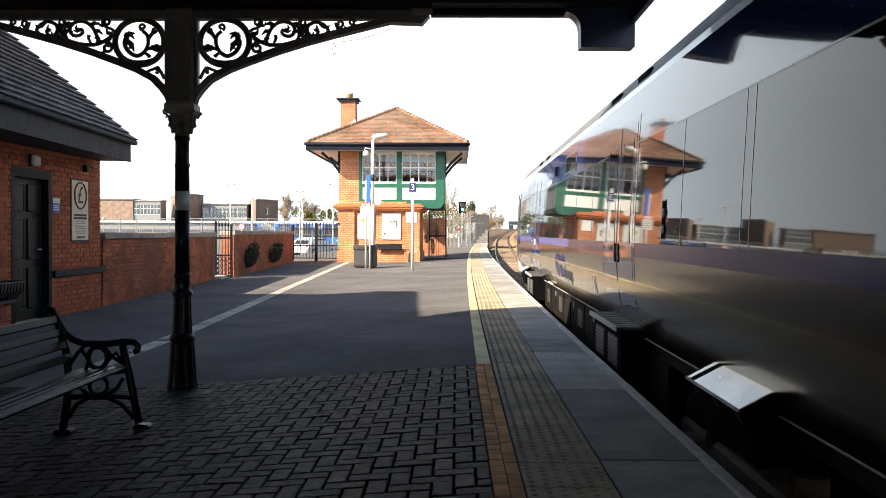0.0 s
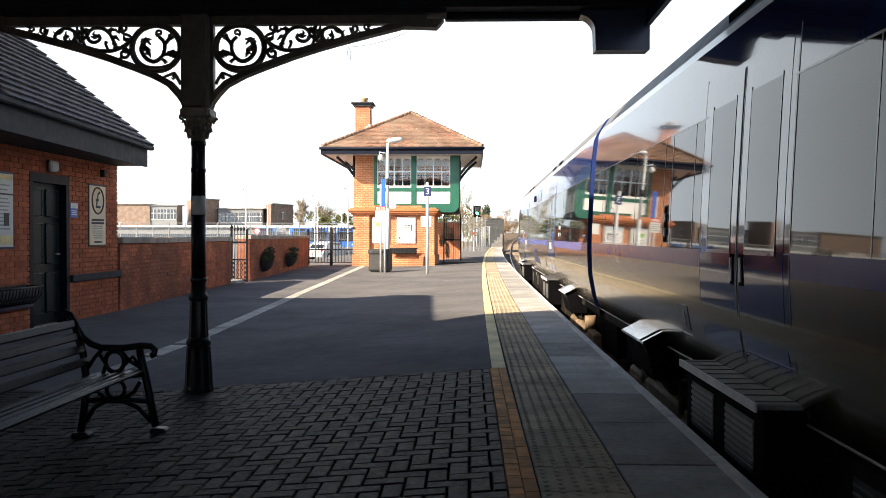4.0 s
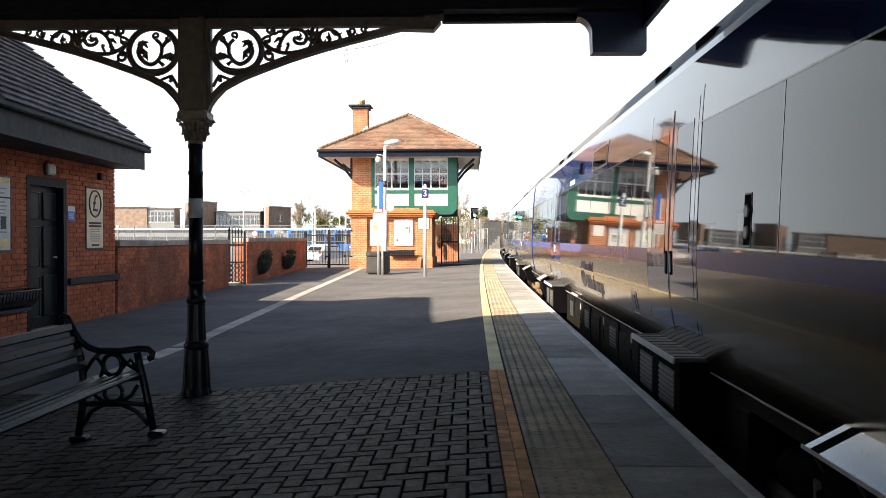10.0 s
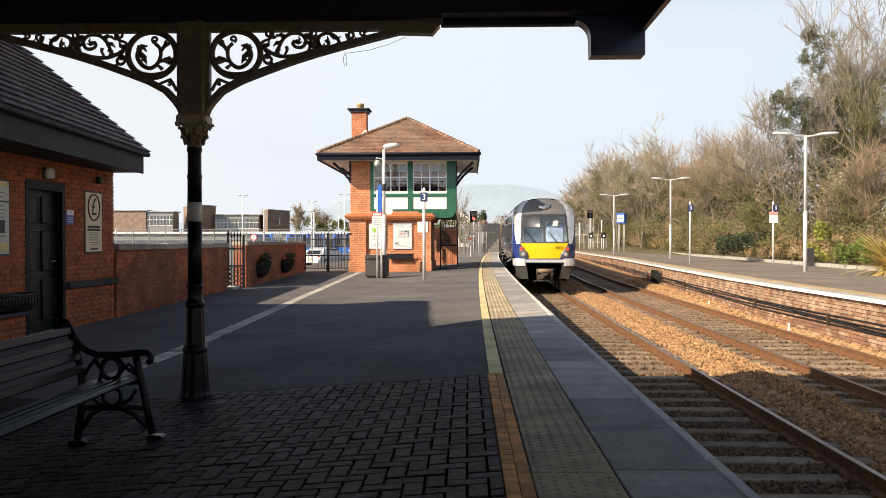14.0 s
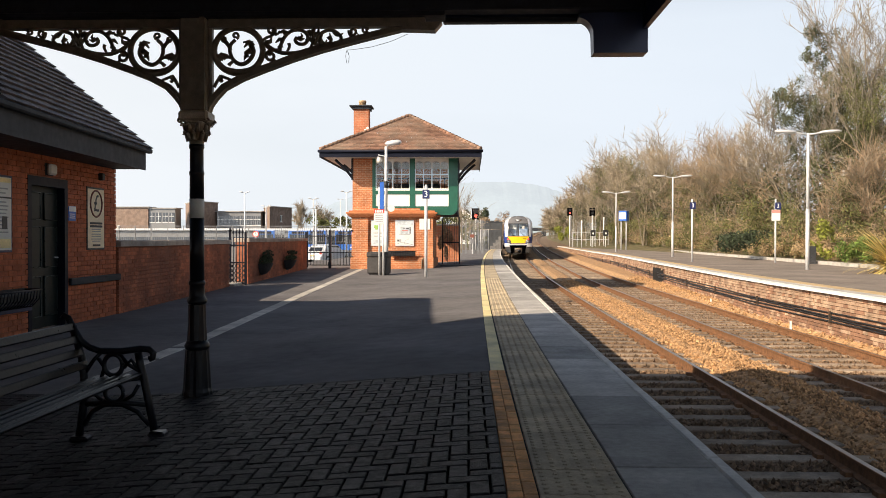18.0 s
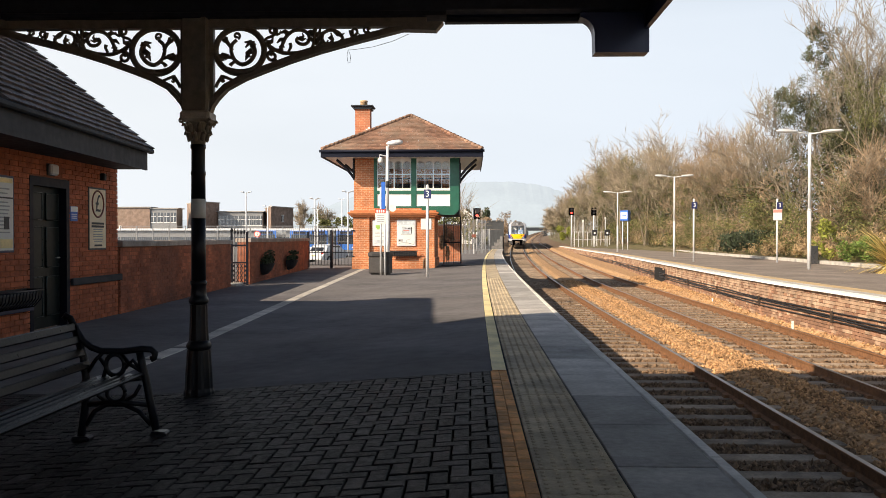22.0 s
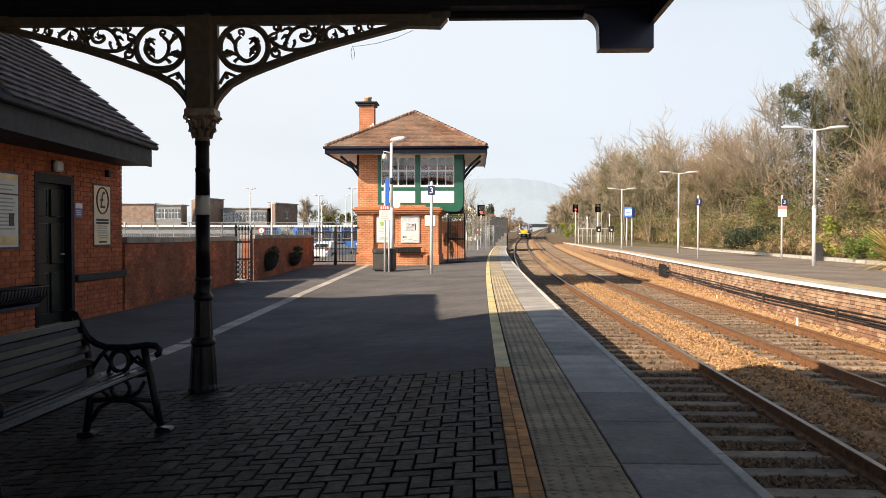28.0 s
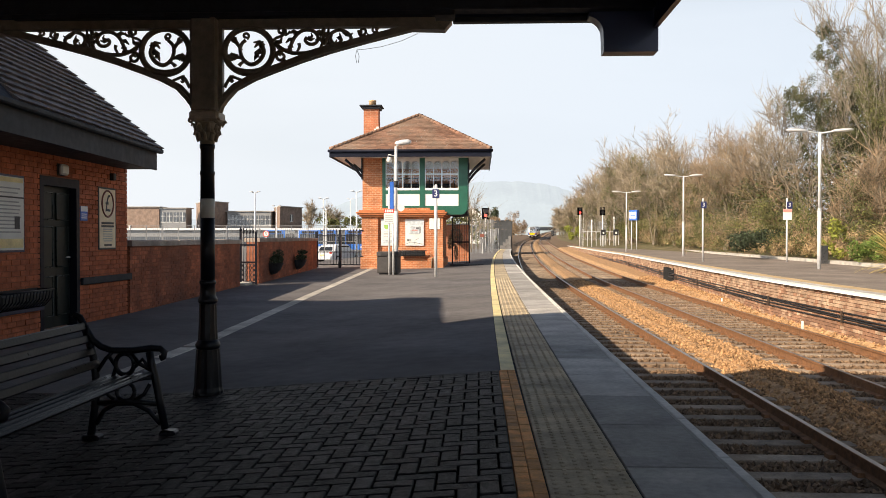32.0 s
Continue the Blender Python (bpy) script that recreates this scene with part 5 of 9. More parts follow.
def door(car, yc):
    """A pair of sliding plug doors on each side, the near side in detail."""
    d = side_patch(yc - 0.80, yc + 0.80, 1.22, 3.12, 0.002, TRAIN_BLUE, "door", car, "dark blue double plug door", rows=8)
    side_patch(yc - 0.80, yc + 0.80, 1.22, 3.12, 0.002, TRAIN_BLUE, "door", car, "dark blue double plug door", sides=(1,), rows=8)
    for s in (-1, 1):
        leaf = side_patch(yc + s * 0.375 - 0.355, yc + s * 0.375 + 0.355, 1.25, 3.08, 0.004, TRAIN_BLUE, "door_leaf", d, rows=8)
        pane = side_patch(yc + s * 0.375 - 0.235, yc + s * 0.375 + 0.235, 2.02, 2.92, 0.0055, TRAIN_GLASS, "door_window", leaf, rows=4)
        for e in (-1, 1):
            side_patch(yc + s * 0.375 + e * 0.239 - 0.004, yc + s * 0.375 + e * 0.239 + 0.004, 2.0, 2.94, 0.007, LAMP_SHELL, "window_seal", pane, depth=0.01, rows=4)
        side_patch(yc + s * 0.375 - 0.243, yc + s * 0.375 + 0.243, 2.0, 2.022, 0.007, LAMP_SHELL, "window_seal", pane, depth=0.01, rows=1)
        grip = side_patch(yc + s * 0.085 - 0.035, yc + s * 0.085 + 0.035, 1.82, 2.0, 0.006, RUBBER, "handle_recess", leaf, depth=0.01, rows=1)
        side_patch(yc + s * 0.085 - 0.014, yc + s * 0.085 + 0.014, 1.84, 1.98, 0.016, STEEL, "door_handle", grip, rows=1)
        side_patch(yc + s * 0.016 - 0.005, yc + s * 0.016 + 0.005, 1.25, 3.08, 0.0055, DULL_STEEL, "door_seal", leaf, depth=0.01, rows=8)
        side_patch(yc + s * 0.81 - 0.005, yc + s * 0.81 + 0.005, 1.22, 3.14, 0.003, LAMP_SHELL, "door_pillar", d, depth=0.02, rows=8)
    part("footstep", box_bm(-1.50, -1.20, yc - 0.76, yc + 0.76, 1.245, 1.275, 0.008), TREAD, d, "grey ribbed tread plate under the door")
    for k in range(9):
        q = yc - 0.68 + k * 0.17
        part("tread_rib", box_bm(-1.485, -1.21, q - 0.006, q + 0.006, 1.275, 1.280), COWL, d)
    part("step_nosing", box_bm(-1.512, -1.50, yc - 0.76, yc + 0.76, 1.235, 1.280), STEEL, d, "bright metal nosing")
    part("step_riser", box_bm(-1.46, -1.2, yc - 0.74, yc + 0.74, 0.78, 1.245), RUBBER, d)
    for k in (-0.36, 0.36):
        grille = part("riser_grille", box_bm(-1.466, -1.46, yc + k - 0.24, yc + k + 0.24, 0.88, 1.16), COWL, d, "ribbed grey grille")
        for e in range(7):
            part("slat", box_bm(-1.472, -1.466, yc + k - 0.235, yc + k + 0.235, 0.90 + e * 0.037, 0.918 + e * 0.037), DULL_STEEL, grille)


def car_body(label, cab=0):
    """One car, its middle at the origin, running towards +y. cab: which end has a driver's cab."""
    c = thing("train_car", pose(0, 0, 0), label, "train", "cars of the train")
    y0, y1 = -CAR_LEN / 2 + 0.25, CAR_LEN / 2 - 0.16
    if cab < 0:
        y0 += 1.20 - CAB_EXTRA
    if cab > 0:
        y1 -= 1.29 - CAB_EXTRA
    shell(y0, y1, 0, 3, TRAIN_SILVER, "lower_side", c, label="polished silver lower side", n=4)
    shell(y0, y1, 3, 4, WAIST_BLUE, "waist_stripe", c, label="blue stripe under the windows")
    shell(y0, y1, 4, 6, TRAIN_GLASS, "window_band", c, label="continuous dark glazed window band", n=4)
    shell(y0, y1, 6, 8, TRAIN_BLUE, "upper_side", c, label="glossy dark blue panel over the windows", n=4)
    shell(y0, y1, 8, 9, TRAIN_WHITE, "cantrail", c, label="pale cantrail strip")
    shell(y0, y1, 9, 13, TRAIN_ROOF, "roof", c, n=4)
    # ends
    for y, s in ((y0, -1), (y1, 1)):
        if (cab < 0 and s < 0) or (cab > 0 and s > 0):
            continue
        out = [(-x, z) for x, z in SECTION] + [(x, z) for x, z in SECTION[::-1][1:]]
        part("end_wall", prism_bm([(x * 0.995, z) for x, z in out], y - 0.02, y + 0.02), TRAIN_BLUE, c)
        small = [(x * 0.93, 0.35 + (z - 0.35) * 0.955) for x, z in out]
        part("gangway", prism_bm(small, y + (0.02 if s > 0 else -0.06), y + (0.34 if s > 0 else -0.02)), RUBBER, c, "black rubber gangway")
    # floor and underframe
    # near-black fill boxes around the bogies, added to stop light passing under the car
    for q in (-1, 1):
        part("underfloor_case", box_bm(-0.95, 0.95, min(q * 6.1, q * 10.3), max(q * 6.1, q * 10.3), 0.45, 1.05), RUBBER, c)
    part("floor_pan", box_bm(-1.20, 1.20, y0, y1, 1.05, 1.164), TRAIN_DARK, c)
    side_patch(y0, y1, 1.166, 1.178, 0.004, STEEL, "sole_lip", c, "bright lip along the body's lower edge", depth=0.02, rows=1)
    for a, b2 in ((-6.0, -0.1), (0.1, 6.0)):
        part("equipment_skirt", box_bm(-1.215, 1.215, a, b2, 0.34, 1.05, 0.02), TRAIN_DARK, c, "dark underfloor equipment case")
        for k in range(3):
            q = a + 0.8 + k * 1.9
            part("skirt_panel", box_bm(-1.224, -1.215, q, q + 1.3, 0.42, 1.12), TRAIN_DARK, c)
            grille = part("skirt_grille", box_bm(-1.229, -1.223, q + 0.10, q + 0.55, 0.80, 1.05), BLACK, c, "black louvred grille")
            for e in range(6):
                part("slat", box_bm(-1.236, -1.229, q + 0.11, q + 0.54, 0.815 + e * 0.04, 0.825 + e * 0.04), DULL_STEEL, grille)
            part("data_label", box_bm(-1.228, -1.223, q + 1.02, q + 1.10, 1.00, 1.09), GREY_INK, c, "small grey data label")
            part("latch_recess", box_bm(-1.227, -1.223, q + 1.03, q + 1.11, 0.82, 0.94), RUBBER, c)
    for s in (-1, 1):
        door(c, s * 4.55)
        bogie(c, s * 7.6, s)
    # fine joints of the glazing and the panels
    for q in (-8.30, -8.16, -6.9, -2.9, -1.5, 0.0, 1.5, 2.9, 5.58, 6.24, 6.50, 7.7):
        if y0 + 0.2 < q < y1 - 0.2:
            side_patch(q - 0.005, q + 0.005, 2.017, 2.893, 0.002, LAMP_SHELL, "glazing_joint", c, depth=0.01)
    if cab <= 0:
        # blanked panel beside the gangway: two upright joints, a sill and a stepped crack line
        for q in (9.70, 9.44):
            side_patch(q - 0.006, q + 0.006, 2.03, 2.893, 0.002, LAMP_SHELL, "panel_joint", c, depth=0.01)
        side_patch(7.6, 9.70, 2.018, 2.034, 0.004, LAMP_SHELL, "panel_joint", c, depth=0.01, rows=1)
        steps = [(8.55, 2.13), (8.80, 2.105), (8.89, 2.11), (8.84, 2.30), (8.90, 2.40), (9.05, 2.41), (9.10, 2.47), (9.09, 2.60), (8.98, 2.64), (8.80, 2.72), (8.4, 2.76)]
        part("panel_joint", tube_bm([(-section_x(z), q, z) for q, z in steps], 0.003, 4), LAMP_SHELL, c)
    side_patch(y0 + 0.02, y1 - 0.02, 2.885, 2.897, 0.002, LAMP_SHELL, "glazing_joint", c, depth=0.01, rows=1)
    # locker flap with a bright lower edge, and a rail on the sole bar
    for q in (-3.02, 5.87):
        flap = side_patch(q - 0.13, q + 0.13, 1.42, 1.60, 0.004, LAMP_SHELL, "locker_flap", c, "dark locker flap with a bright edge", depth=0.02, rows=2)
        side_patch(q - 0.05, q + 0.06, 1.44, 1.56, 0.008, TRAIN_SILVER, "flap_plate", flap, depth=0.01, rows=2)
        side_patch(q - 0.15, q + 0.10, 1.385, 1.395, 0.005, WHITE, "flap_edge", flap, depth=0.01, rows=1)
    part("sole_rail", tube_bm([(-1.30, 1.80, 1.222), (-1.30, 2.46, 1.222)], 0.016, 8), STEEL, c, "bright grab rail on the sole bar")
    # black vents along the edge of the roof
    for q in ROOF_VENTS:
        part("roof_edge_vent", box_bm(-1.225, -1.06, q - 0.24, q + 0.24, 3.47, 3.565, 0.015), RUBBER, c, "black vent on the roof edge")
    # door control box with two round buttons
    for yb in (-6.42, 6.38):
        side_patch(yb - 0.062, yb + 0.062, 2.05, 2.35, 0.003, DULL_STEEL, "control_frame", c, depth=0.01, rows=2)
        ctl = side_patch(yb - 0.052, yb + 0.052, 2.06, 2.34, 0.006, RUBBER, "control_box", c, "black box with two round buttons", depth=0.02, rows=2)
        for zb in (2.13, 2.25):
            knob = cyl_bm(0.040, 0.032, 0.0, 0.012, 16)
            bmesh.ops.transform(knob, matrix=pose(-section_x(zb) - 0.005, yb, zb, 0, -90, 0), verts=knob.verts)
            part("button", knob, STEEL, ctl)
    # destination window and speaker over the windows
    dw = side_patch(-1.26, 0.0, 2.955, 3.235, 0.004, LAMP_SHELL, "display_frame", c, "dark-framed destination display")
    side_patch(-1.18, -0.08, 2.985, 3.205, 0.006, TRAIN_GLASS, "display_screen", dw)
    side_patch(1.02, 1.16, 3.02, 3.17, 0.03, RUBBER, "camera_housing", c, depth=0.04)
    # lettering on the lower side, as plain shapes
    disc = side_shape([(0.675 + 0.265 * math.cos(a), 1.575 + (0.06 + 0.145 * math.sin(a) if math.sin(a) > 0 else 0.155 * math.sin(a)) - 0.06 * math.cos(a) * (math.sin(a) > 0)) for a in [math.pi * e / 14 for e in range(15, 28)]] + [(0.93, 1.60), (0.80, 1.655), (0.62, 1.66), (0.45, 1.62)], EMBLEM_BLUE, "emblem", c, "blue round emblem and two rows of plain letter bars")
    side_shape([(0.92, 1.655), (0.80, 1.69), (0.62, 1.695), (0.47, 1.665), (0.50, 1.72), (0.58, 1.77), (0.68, 1.79), (0.78, 1.77), (0.87, 1.72)], EMBLEM_BLUE, "emblem_cap", disc)
    q = 0.50
    for k, (w, top) in enumerate(((0.10, 1.79), (0.05, 1.755), (0.085, 1.755), (0.08, 1.755), (0.075, 1.755), (0.03, 1.80), (0.03, 1.79), (0.085, 1.755), (0.09, 1.80))):
        side_shape([(q, 1.755 if k else 1.79), (q, 1.67), (q - w * 0.42, 1.67), (q - w * 0.5, top - 0.035), (q - w * 0.6, 1.67), (q - w, 1.67), (q - w, top - 0.01), (q - w * 0.7, top)], EMBLEM_BLUE, "letter_bar", disc)
        q -= w + 0.028
    q = 0.37
    for w, top, bottom in ((0.17, 1.62, 1.43), (0.05, 1.62, 1.43), (0.17, 1.62, 1.43), (0.13, 1.565, 1.43), (0.04, 1.62, 1.43), (0.04, 1.63, 1.43), (0.20, 1.565, 1.43), (0.13, 1.565, 1.43), (0.14, 1.565, 1.37), (0.11, 1.565, 1.43)):
        side_shape([(q, top), (q, bottom), (q - w * 0.34, bottom), (q - w * 0.45, top - 0.07), (q - w * 0.62, bottom), (q - w, bottom), (q - w, top - 0.01), (q - w * 0.6, top)], EMBLEM_BLUE, "letter_bar", disc)
        q -= w + 0.032
    for k in range(7):
        side_patch(1.9 + k * 0.09, 1.96 + k * 0.09, 2.93, 3.0, 0.004, WHITE, "letter_bar", c, depth=0.01, rows=1)
    # roof boxes
    for q in (-5.2, -4.2, 3.0, 4.2):
        part("roof_vent", box_bm(-0.95, 0.95, q, q + 0.7, 3.60, 3.79, 0.04), TRAIN_ROOF, c)
    if cab:
        cab_end(c, cab)
    return c


def cab_end(c, s):
    """The driver's end: tapering nose, split windscreen, yellow panel, lamps, bumper and coupler. s: -1 at the rear, 1 at the front."""
    L = CAR_LEN / 2 + CAB_EXTRA

    def ring(y_out, k, wide):
        # k: 0 at the body, 1 at the face
        pts = []
        for x, z in SECTION:
            lean = max(0.0, (z - 2.0) / 1.8)
            back = 0.62 * lean ** 1.7 * k
            pts.append((x * wide * (1 - 0.04 * k * lean), s * (y_out - back), z + 0.02 * k * lean))
        return pts

    outs = [(L - 1.45, 0.0, 1.0), (L - 1.0, 0.2, 0.997), (L - 0.72, 0.5, 0.975), (L - 0.51, 0.75, 0.915), (L - 0.39, 0.9, 0.84), (L - 0.33, 1.0, 0.735)]
    rings = [ring(*o) for o in outs]
    n = len(SECTION)
    groups = {"cab_sill": (0, 2, TRAIN_SILVER, 0, 2), "cab_lower_side": (2, 3, TRAIN_SILVER, 0, 1), "cab_flank": (3, 4, TRAIN_BLUE, 0, 1), "cab_corner": (0, 2, TRAIN_BLUE, 2, 5), "cab_lower": (2, 4, TRAIN_BLUE, 1, 5),
              "cab_side": (4, 9, TRAIN_BLUE, 0, 5), "cab_roof": (9, n - 1, TRAIN_ROOF, 0, 5)}
    for name, (i0, i1, m, ra, rb) in groups.items():
        for side in (-1, 1):
            bm = bmesh.new()
            g = [[bm.verts.new((side * x, y, z)) for x, y, z in r[i0:i1 + 1]] for r in rings[ra:rb + 1]]
            for a, b in zip(g, g[1:]):
                for j in range(i1 - i0):
                    bm.faces.new((a[j], b[j], b[j + 1], a[j + 1])).smooth = True
            bmesh.ops.recalc_face_normals(bm, faces=bm.faces)
            part(name, bm, m, c)
    # pale pillar that sweeps up beside the windscreen
    for side in (-1, 1):
        bm = bmesh.new()
        g = []
        for r in rings[2:6]:
            row = []
            for (x, y, z) in r[4:12]:
                row.append(bm.verts.new((side * (x + 0.008), y + s * 0.006, z + 0.004)))
            g.append(row)
        for la, lb, a, b in zip((3, 1, 0), (1, 0, 0), g, g[1:]):
            for j in range(la, len(a) - 1):
                bm.faces.new((a[j], b[j], b[j + 1], a[j + 1])).smooth = True
            for j in range(lb, la):
                bm.faces.new((a[la], b[j], b[j + 1])).smooth = True
        part("cab_pillar", bm, PILLAR_SILVER, c, "white swept pillar beside the windscreen")
    face = rings[-1]

    def fx(z):
        for (xa, ya, za), (xb, yb, zb) in zip(face, face[1:]):
            if za <= z <= zb:
                t = (z - za) / (zb - za)
                return xa + (xb - xa) * t, ya + (yb - ya) * t
        return face[0][0], face[0][1]

    def panel(name, z0, z1, material, x0=-1.0, x1=1.0, out=0.0, parent=c, label="", rows=6, cols=8, bow=0.10, slant=0.0):
        """A patch of the end face; x0 and x1 as shares of its half width; it bows outwards in the middle."""
        bm = bmesh.new()
        g = []
        for i in range(rows + 1):
            z = z0 + (z1 - z0) * i / rows
            w, y = fx(z)
            g.append([])
            for j in range(cols + 1):
                u = x0 + (x1 - x0) * j / cols
                u *= 1 - slant * (1 - i / rows)
                g[-1].append(bm.verts.new((u * w, y + s * (bow * (1 - u * u) + out), z)))
        for a, b in zip(g, g[1:]):
            for j in range(cols):
                bm.faces.new((a[j], a[j + 1], b[j + 1], b[j])).smooth = True
        bmesh.ops.recalc_face_normals(bm, faces=bm.faces)
        if bm.faces[0].normal.y * s < 0:
            bmesh.ops.reverse_faces(bm, faces=bm.faces[:])
        return part(name, bm, material, parent, label)

    def face_poly(name, pts, material, out, parent=c, label=""):
        """A rounded patch of the end face: outline in shares of the half width at yellow-panel height, and in height."""
        w0 = fx(1.7)[0]
        bm = bmesh.new()

        def at(x, z, o):
            w, y = fx(z)
            return bm.verts.new((x * w0, y + s * (0.10 * (1 - min(1.0, x * x)) + o), z))

        front, back = [at(x, z, out) for x, z in pts], [at(x, z, out - 0.03) for x, z in pts]
        zs = sorted({z for _, z in pts})
        mid_v = at(0.5 * (min(p[0] for p in pts) + max(p[0] for p in pts)), 0.5 * (zs[0] + zs[-1]), out)
        for i in range(len(pts)):
            j = (i + 1) % len(pts)
            bm.faces.new((front[i], front[j], mid_v)).smooth = True
            bm.faces.new((front[i], back[i], back[j], front[j]))
        bmesh.ops.recalc_face_normals(bm, faces=bm.faces)
        return part(name, bm, material, parent, label)

    panel("face_lower", 1.20, 1.98, TRAIN_BLUE, label="blue lower end panel")
    panel("yellow_panel", 1.405, 2.035, TRAIN_YELLOW, -0.99, 0.99, 0.014, label="bright yellow warning panel", rows=8, cols=16, slant=0.33)
    ws = panel("screen_surround", 1.98, 2.095, LAMP_SHELL, -1.0, 1.0, 0.004, label="black windscreen surround", rows=2)
    panel("screen_frame", 3.175, 3.262, LAMP_SHELL, -1.0, 1.0, 0.004, ws, rows=2)
    panel("face_top", 3.26, 3.945, TRAIN_ROOF, -1.0, 1.0, 0.004, label="dark grey dome over the windscreen")
    for a, b in ((-0.93, -0.045), (0.045, 0.93)):
        pane = panel("windscreen", 2.09, 3.18, CAB_GLASS, a, b, 0.022, ws)
        pane.visible_shadow = False
    # the cab behind the glass: bulkhead, desk, seat, blind
    k = -1 if s < 0 else 1
    room = part("bulkhead", box_bm(-1.2, 1.2, s * (L - 1.44) - 0.02, s * (L - 1.44) + 0.02, 1.3, 3.34), CAB_MID, c, "grey-blue cab bulkhead")
    part("desk", box_bm(-1.15, 1.15, s * (L - 0.85) - 0.32, s * (L - 0.85) + 0.32, 1.95, 2.06, 0.02), CAB_DEEP, room)
    sx = -k * 0.45
    # pale lining and ceiling, added as reflectors to brighten the cab
    for e in (-1, 1):
        part("cab_lining", box_bm(e * 1.17 - 0.01, e * 1.17 + 0.01, s * (L - 1.17) - 0.24, s * (L - 1.17) + 0.24, 1.6, 3.30), CAB_BLIND, room, "pale cab lining added to bounce light inside")
    part("cab_ceiling", box_bm(-1.16, 1.16, s * (L - 1.19) - 0.22, s * (L - 1.19) + 0.22, 3.31, 3.33), CAB_BLIND, room)
    part("seat_back", box_bm(sx - 0.34, sx + 0.34, s * (L - 1.25) - 0.06, s * (L - 1.25) + 0.06, 2.0, 2.78, 0.05), CAB_SEAT, room, "blue seat back")
    part("seat_back", box_bm(-sx - 0.30, -sx + 0.30, s * (L - 1.25) - 0.06, s * (L - 1.25) + 0.06, 2.0, 2.60, 0.05), CAB_SEAT, room, "blue seat back")
    part("blind", box_bm(-sx - 0.36, -sx + 0.30, s * (L - 1.08) - 0.01, s * (L - 1.08) + 0.01, 2.62, 3.08), CAB_BLIND, room, "pale roller blind")
    part("door_window", box_bm(sx - 0.36, sx + 0.36, s * (L - 1.46) - 0.01, s * (L - 1.46) + 0.01, 2.72, 3.10), CAB_BLIND, room)
    half = [(-0.30, 3.66), (-0.285, 3.58), (-0.22, 3.50), (-0.11, 3.455), (0.0, 3.44), (0.11, 3.455), (0.22, 3.50), (0.285, 3.58), (0.30, 3.66)]
    tl = face_poly("head_lamp_top", half, LAMP_SHELL, 0.03, label="half-round headlamp in the dome")
    face_poly("lens", [(x * 0.85, 3.56 + (z - 3.56) * 0.74) for x, z in half], LAMP_BRIGHT, 0.042, tl)
    panel("centre_post", 2.06, 3.20, LAMP_SHELL, -0.05, 0.05, 0.026, ws, rows=4, cols=2)
    for a, b in ((-1.0, -0.925), (0.925, 1.0)):
        panel("screen_frame", 2.06, 3.20, LAMP_SHELL, a, b, 0.006, ws, rows=4, cols=1)
    leaf = prism_bm([(-0.12, -0.11), (0.10, -0.11), (0.14, 0.12), (-0.06, 0.13)], -0.004, 0.004)
    bmesh.ops.transform(leaf, matrix=pose(sx, s * (L - 0.62), 2.83), verts=leaf.verts)
    part("paper_sheet", leaf, OFFWHITE, ws, "white sheet of paper behind the glass")
    text_part("unit_number", "4002", 0.17, pose(-s * 0.60, fx(1.86)[1] + s * 0.095, 1.84, 0, 0, 0 if s < 0 else 180), NUMBER_BROWN, c)
    for a in (-0.62, 0.52):
        panel("lamp_bracket", 1.52, 1.59, TRAIN_YELLOW, a, a + 0.1, 0.04, rows=1, cols=1)
    for k in (-1, 1):
        egg = [(0.94, 1.89), (1.02, 1.925), (1.09, 1.91), (1.13, 1.84), (1.14, 1.70), (1.12, 1.55), (1.06, 1.47), (0.94, 1.435), (0.80, 1.435), (0.70, 1.455), (0.71, 1.55), (0.76, 1.66), (0.86, 1.75)]
        cl = face_poly("lamp_housing", [(k * x * 0.93, z) for x, z in egg], LAMP_SMOKE, 0.04, label="black rounded lamp cluster")
        mid = k * 0.945
        for z, r, m, nm in ((1.80, 0.072, TAIL_RED, "tail_lamp"), (1.575, 0.10, LAMP_CLEAR, "headlamp"), (1.585, 0.055, LAMP_BRIGHT, "reflector")):
            w, y = fx(z)
            lens = bmesh.new()
            cyl_bm(r, r * 0.8, 0, 0.03, 16, bm=lens)
            bmesh.ops.transform(lens, matrix=pose(mid * w * (1.0 if z > 1.7 else 0.935), y + s * (0.10 * (1 - min(1.0, mid * mid)) + (0.045 if r > 0.06 else 0.06)), z, -90 * s), verts=lens.verts)
            part(nm, lens, m, cl, "lit red tail lamp" if m is TAIL_RED else "")
    # wipers
    for x, dx in ((-0.90, 0.52), (0.02, 0.48)):
        p0, p1 = (x + dx, fx(2.05)[1] + s * 0.13, 2.06), (x + 0.12, fx(2.55)[1] + s * 0.14, 2.56)
        w = part("wiper", tube_bm([p0, p1], 0.014, 5), BLACK, c)
        part("wiper_arm", tube_bm([(p0[0] + 0.05, p0[1], p0[2]), (p1[0] + 0.12, p1[1], p1[2] - 0.1)], 0.01, 5), BLACK, w)
    # bumper, cowl, coupler
    bump = bmesh.new()
    out = [(-1.22, 0.0), (-1.14, 0.12), (-0.85, 0.21), (0.85, 0.21), (1.14, 0.12), (1.22, 0.0), (1.25, -0.9), (-1.25, -0.9)]
    yb = L - 0.36
    a = [bump.verts.new((x * 1.03, s * (yb + y), 1.24)) for x, y in out]
    b = [bump.verts.new((x * 1.03, s * (yb + y), 1.36)) for x, y in out]
    for i in range(len(out)):
        j = (i + 1) % len(out)
        bump.faces.new((a[i], a[j], b[j], b[i]))
    bump.faces.new(a[::-1])
    bump.faces.new(b)
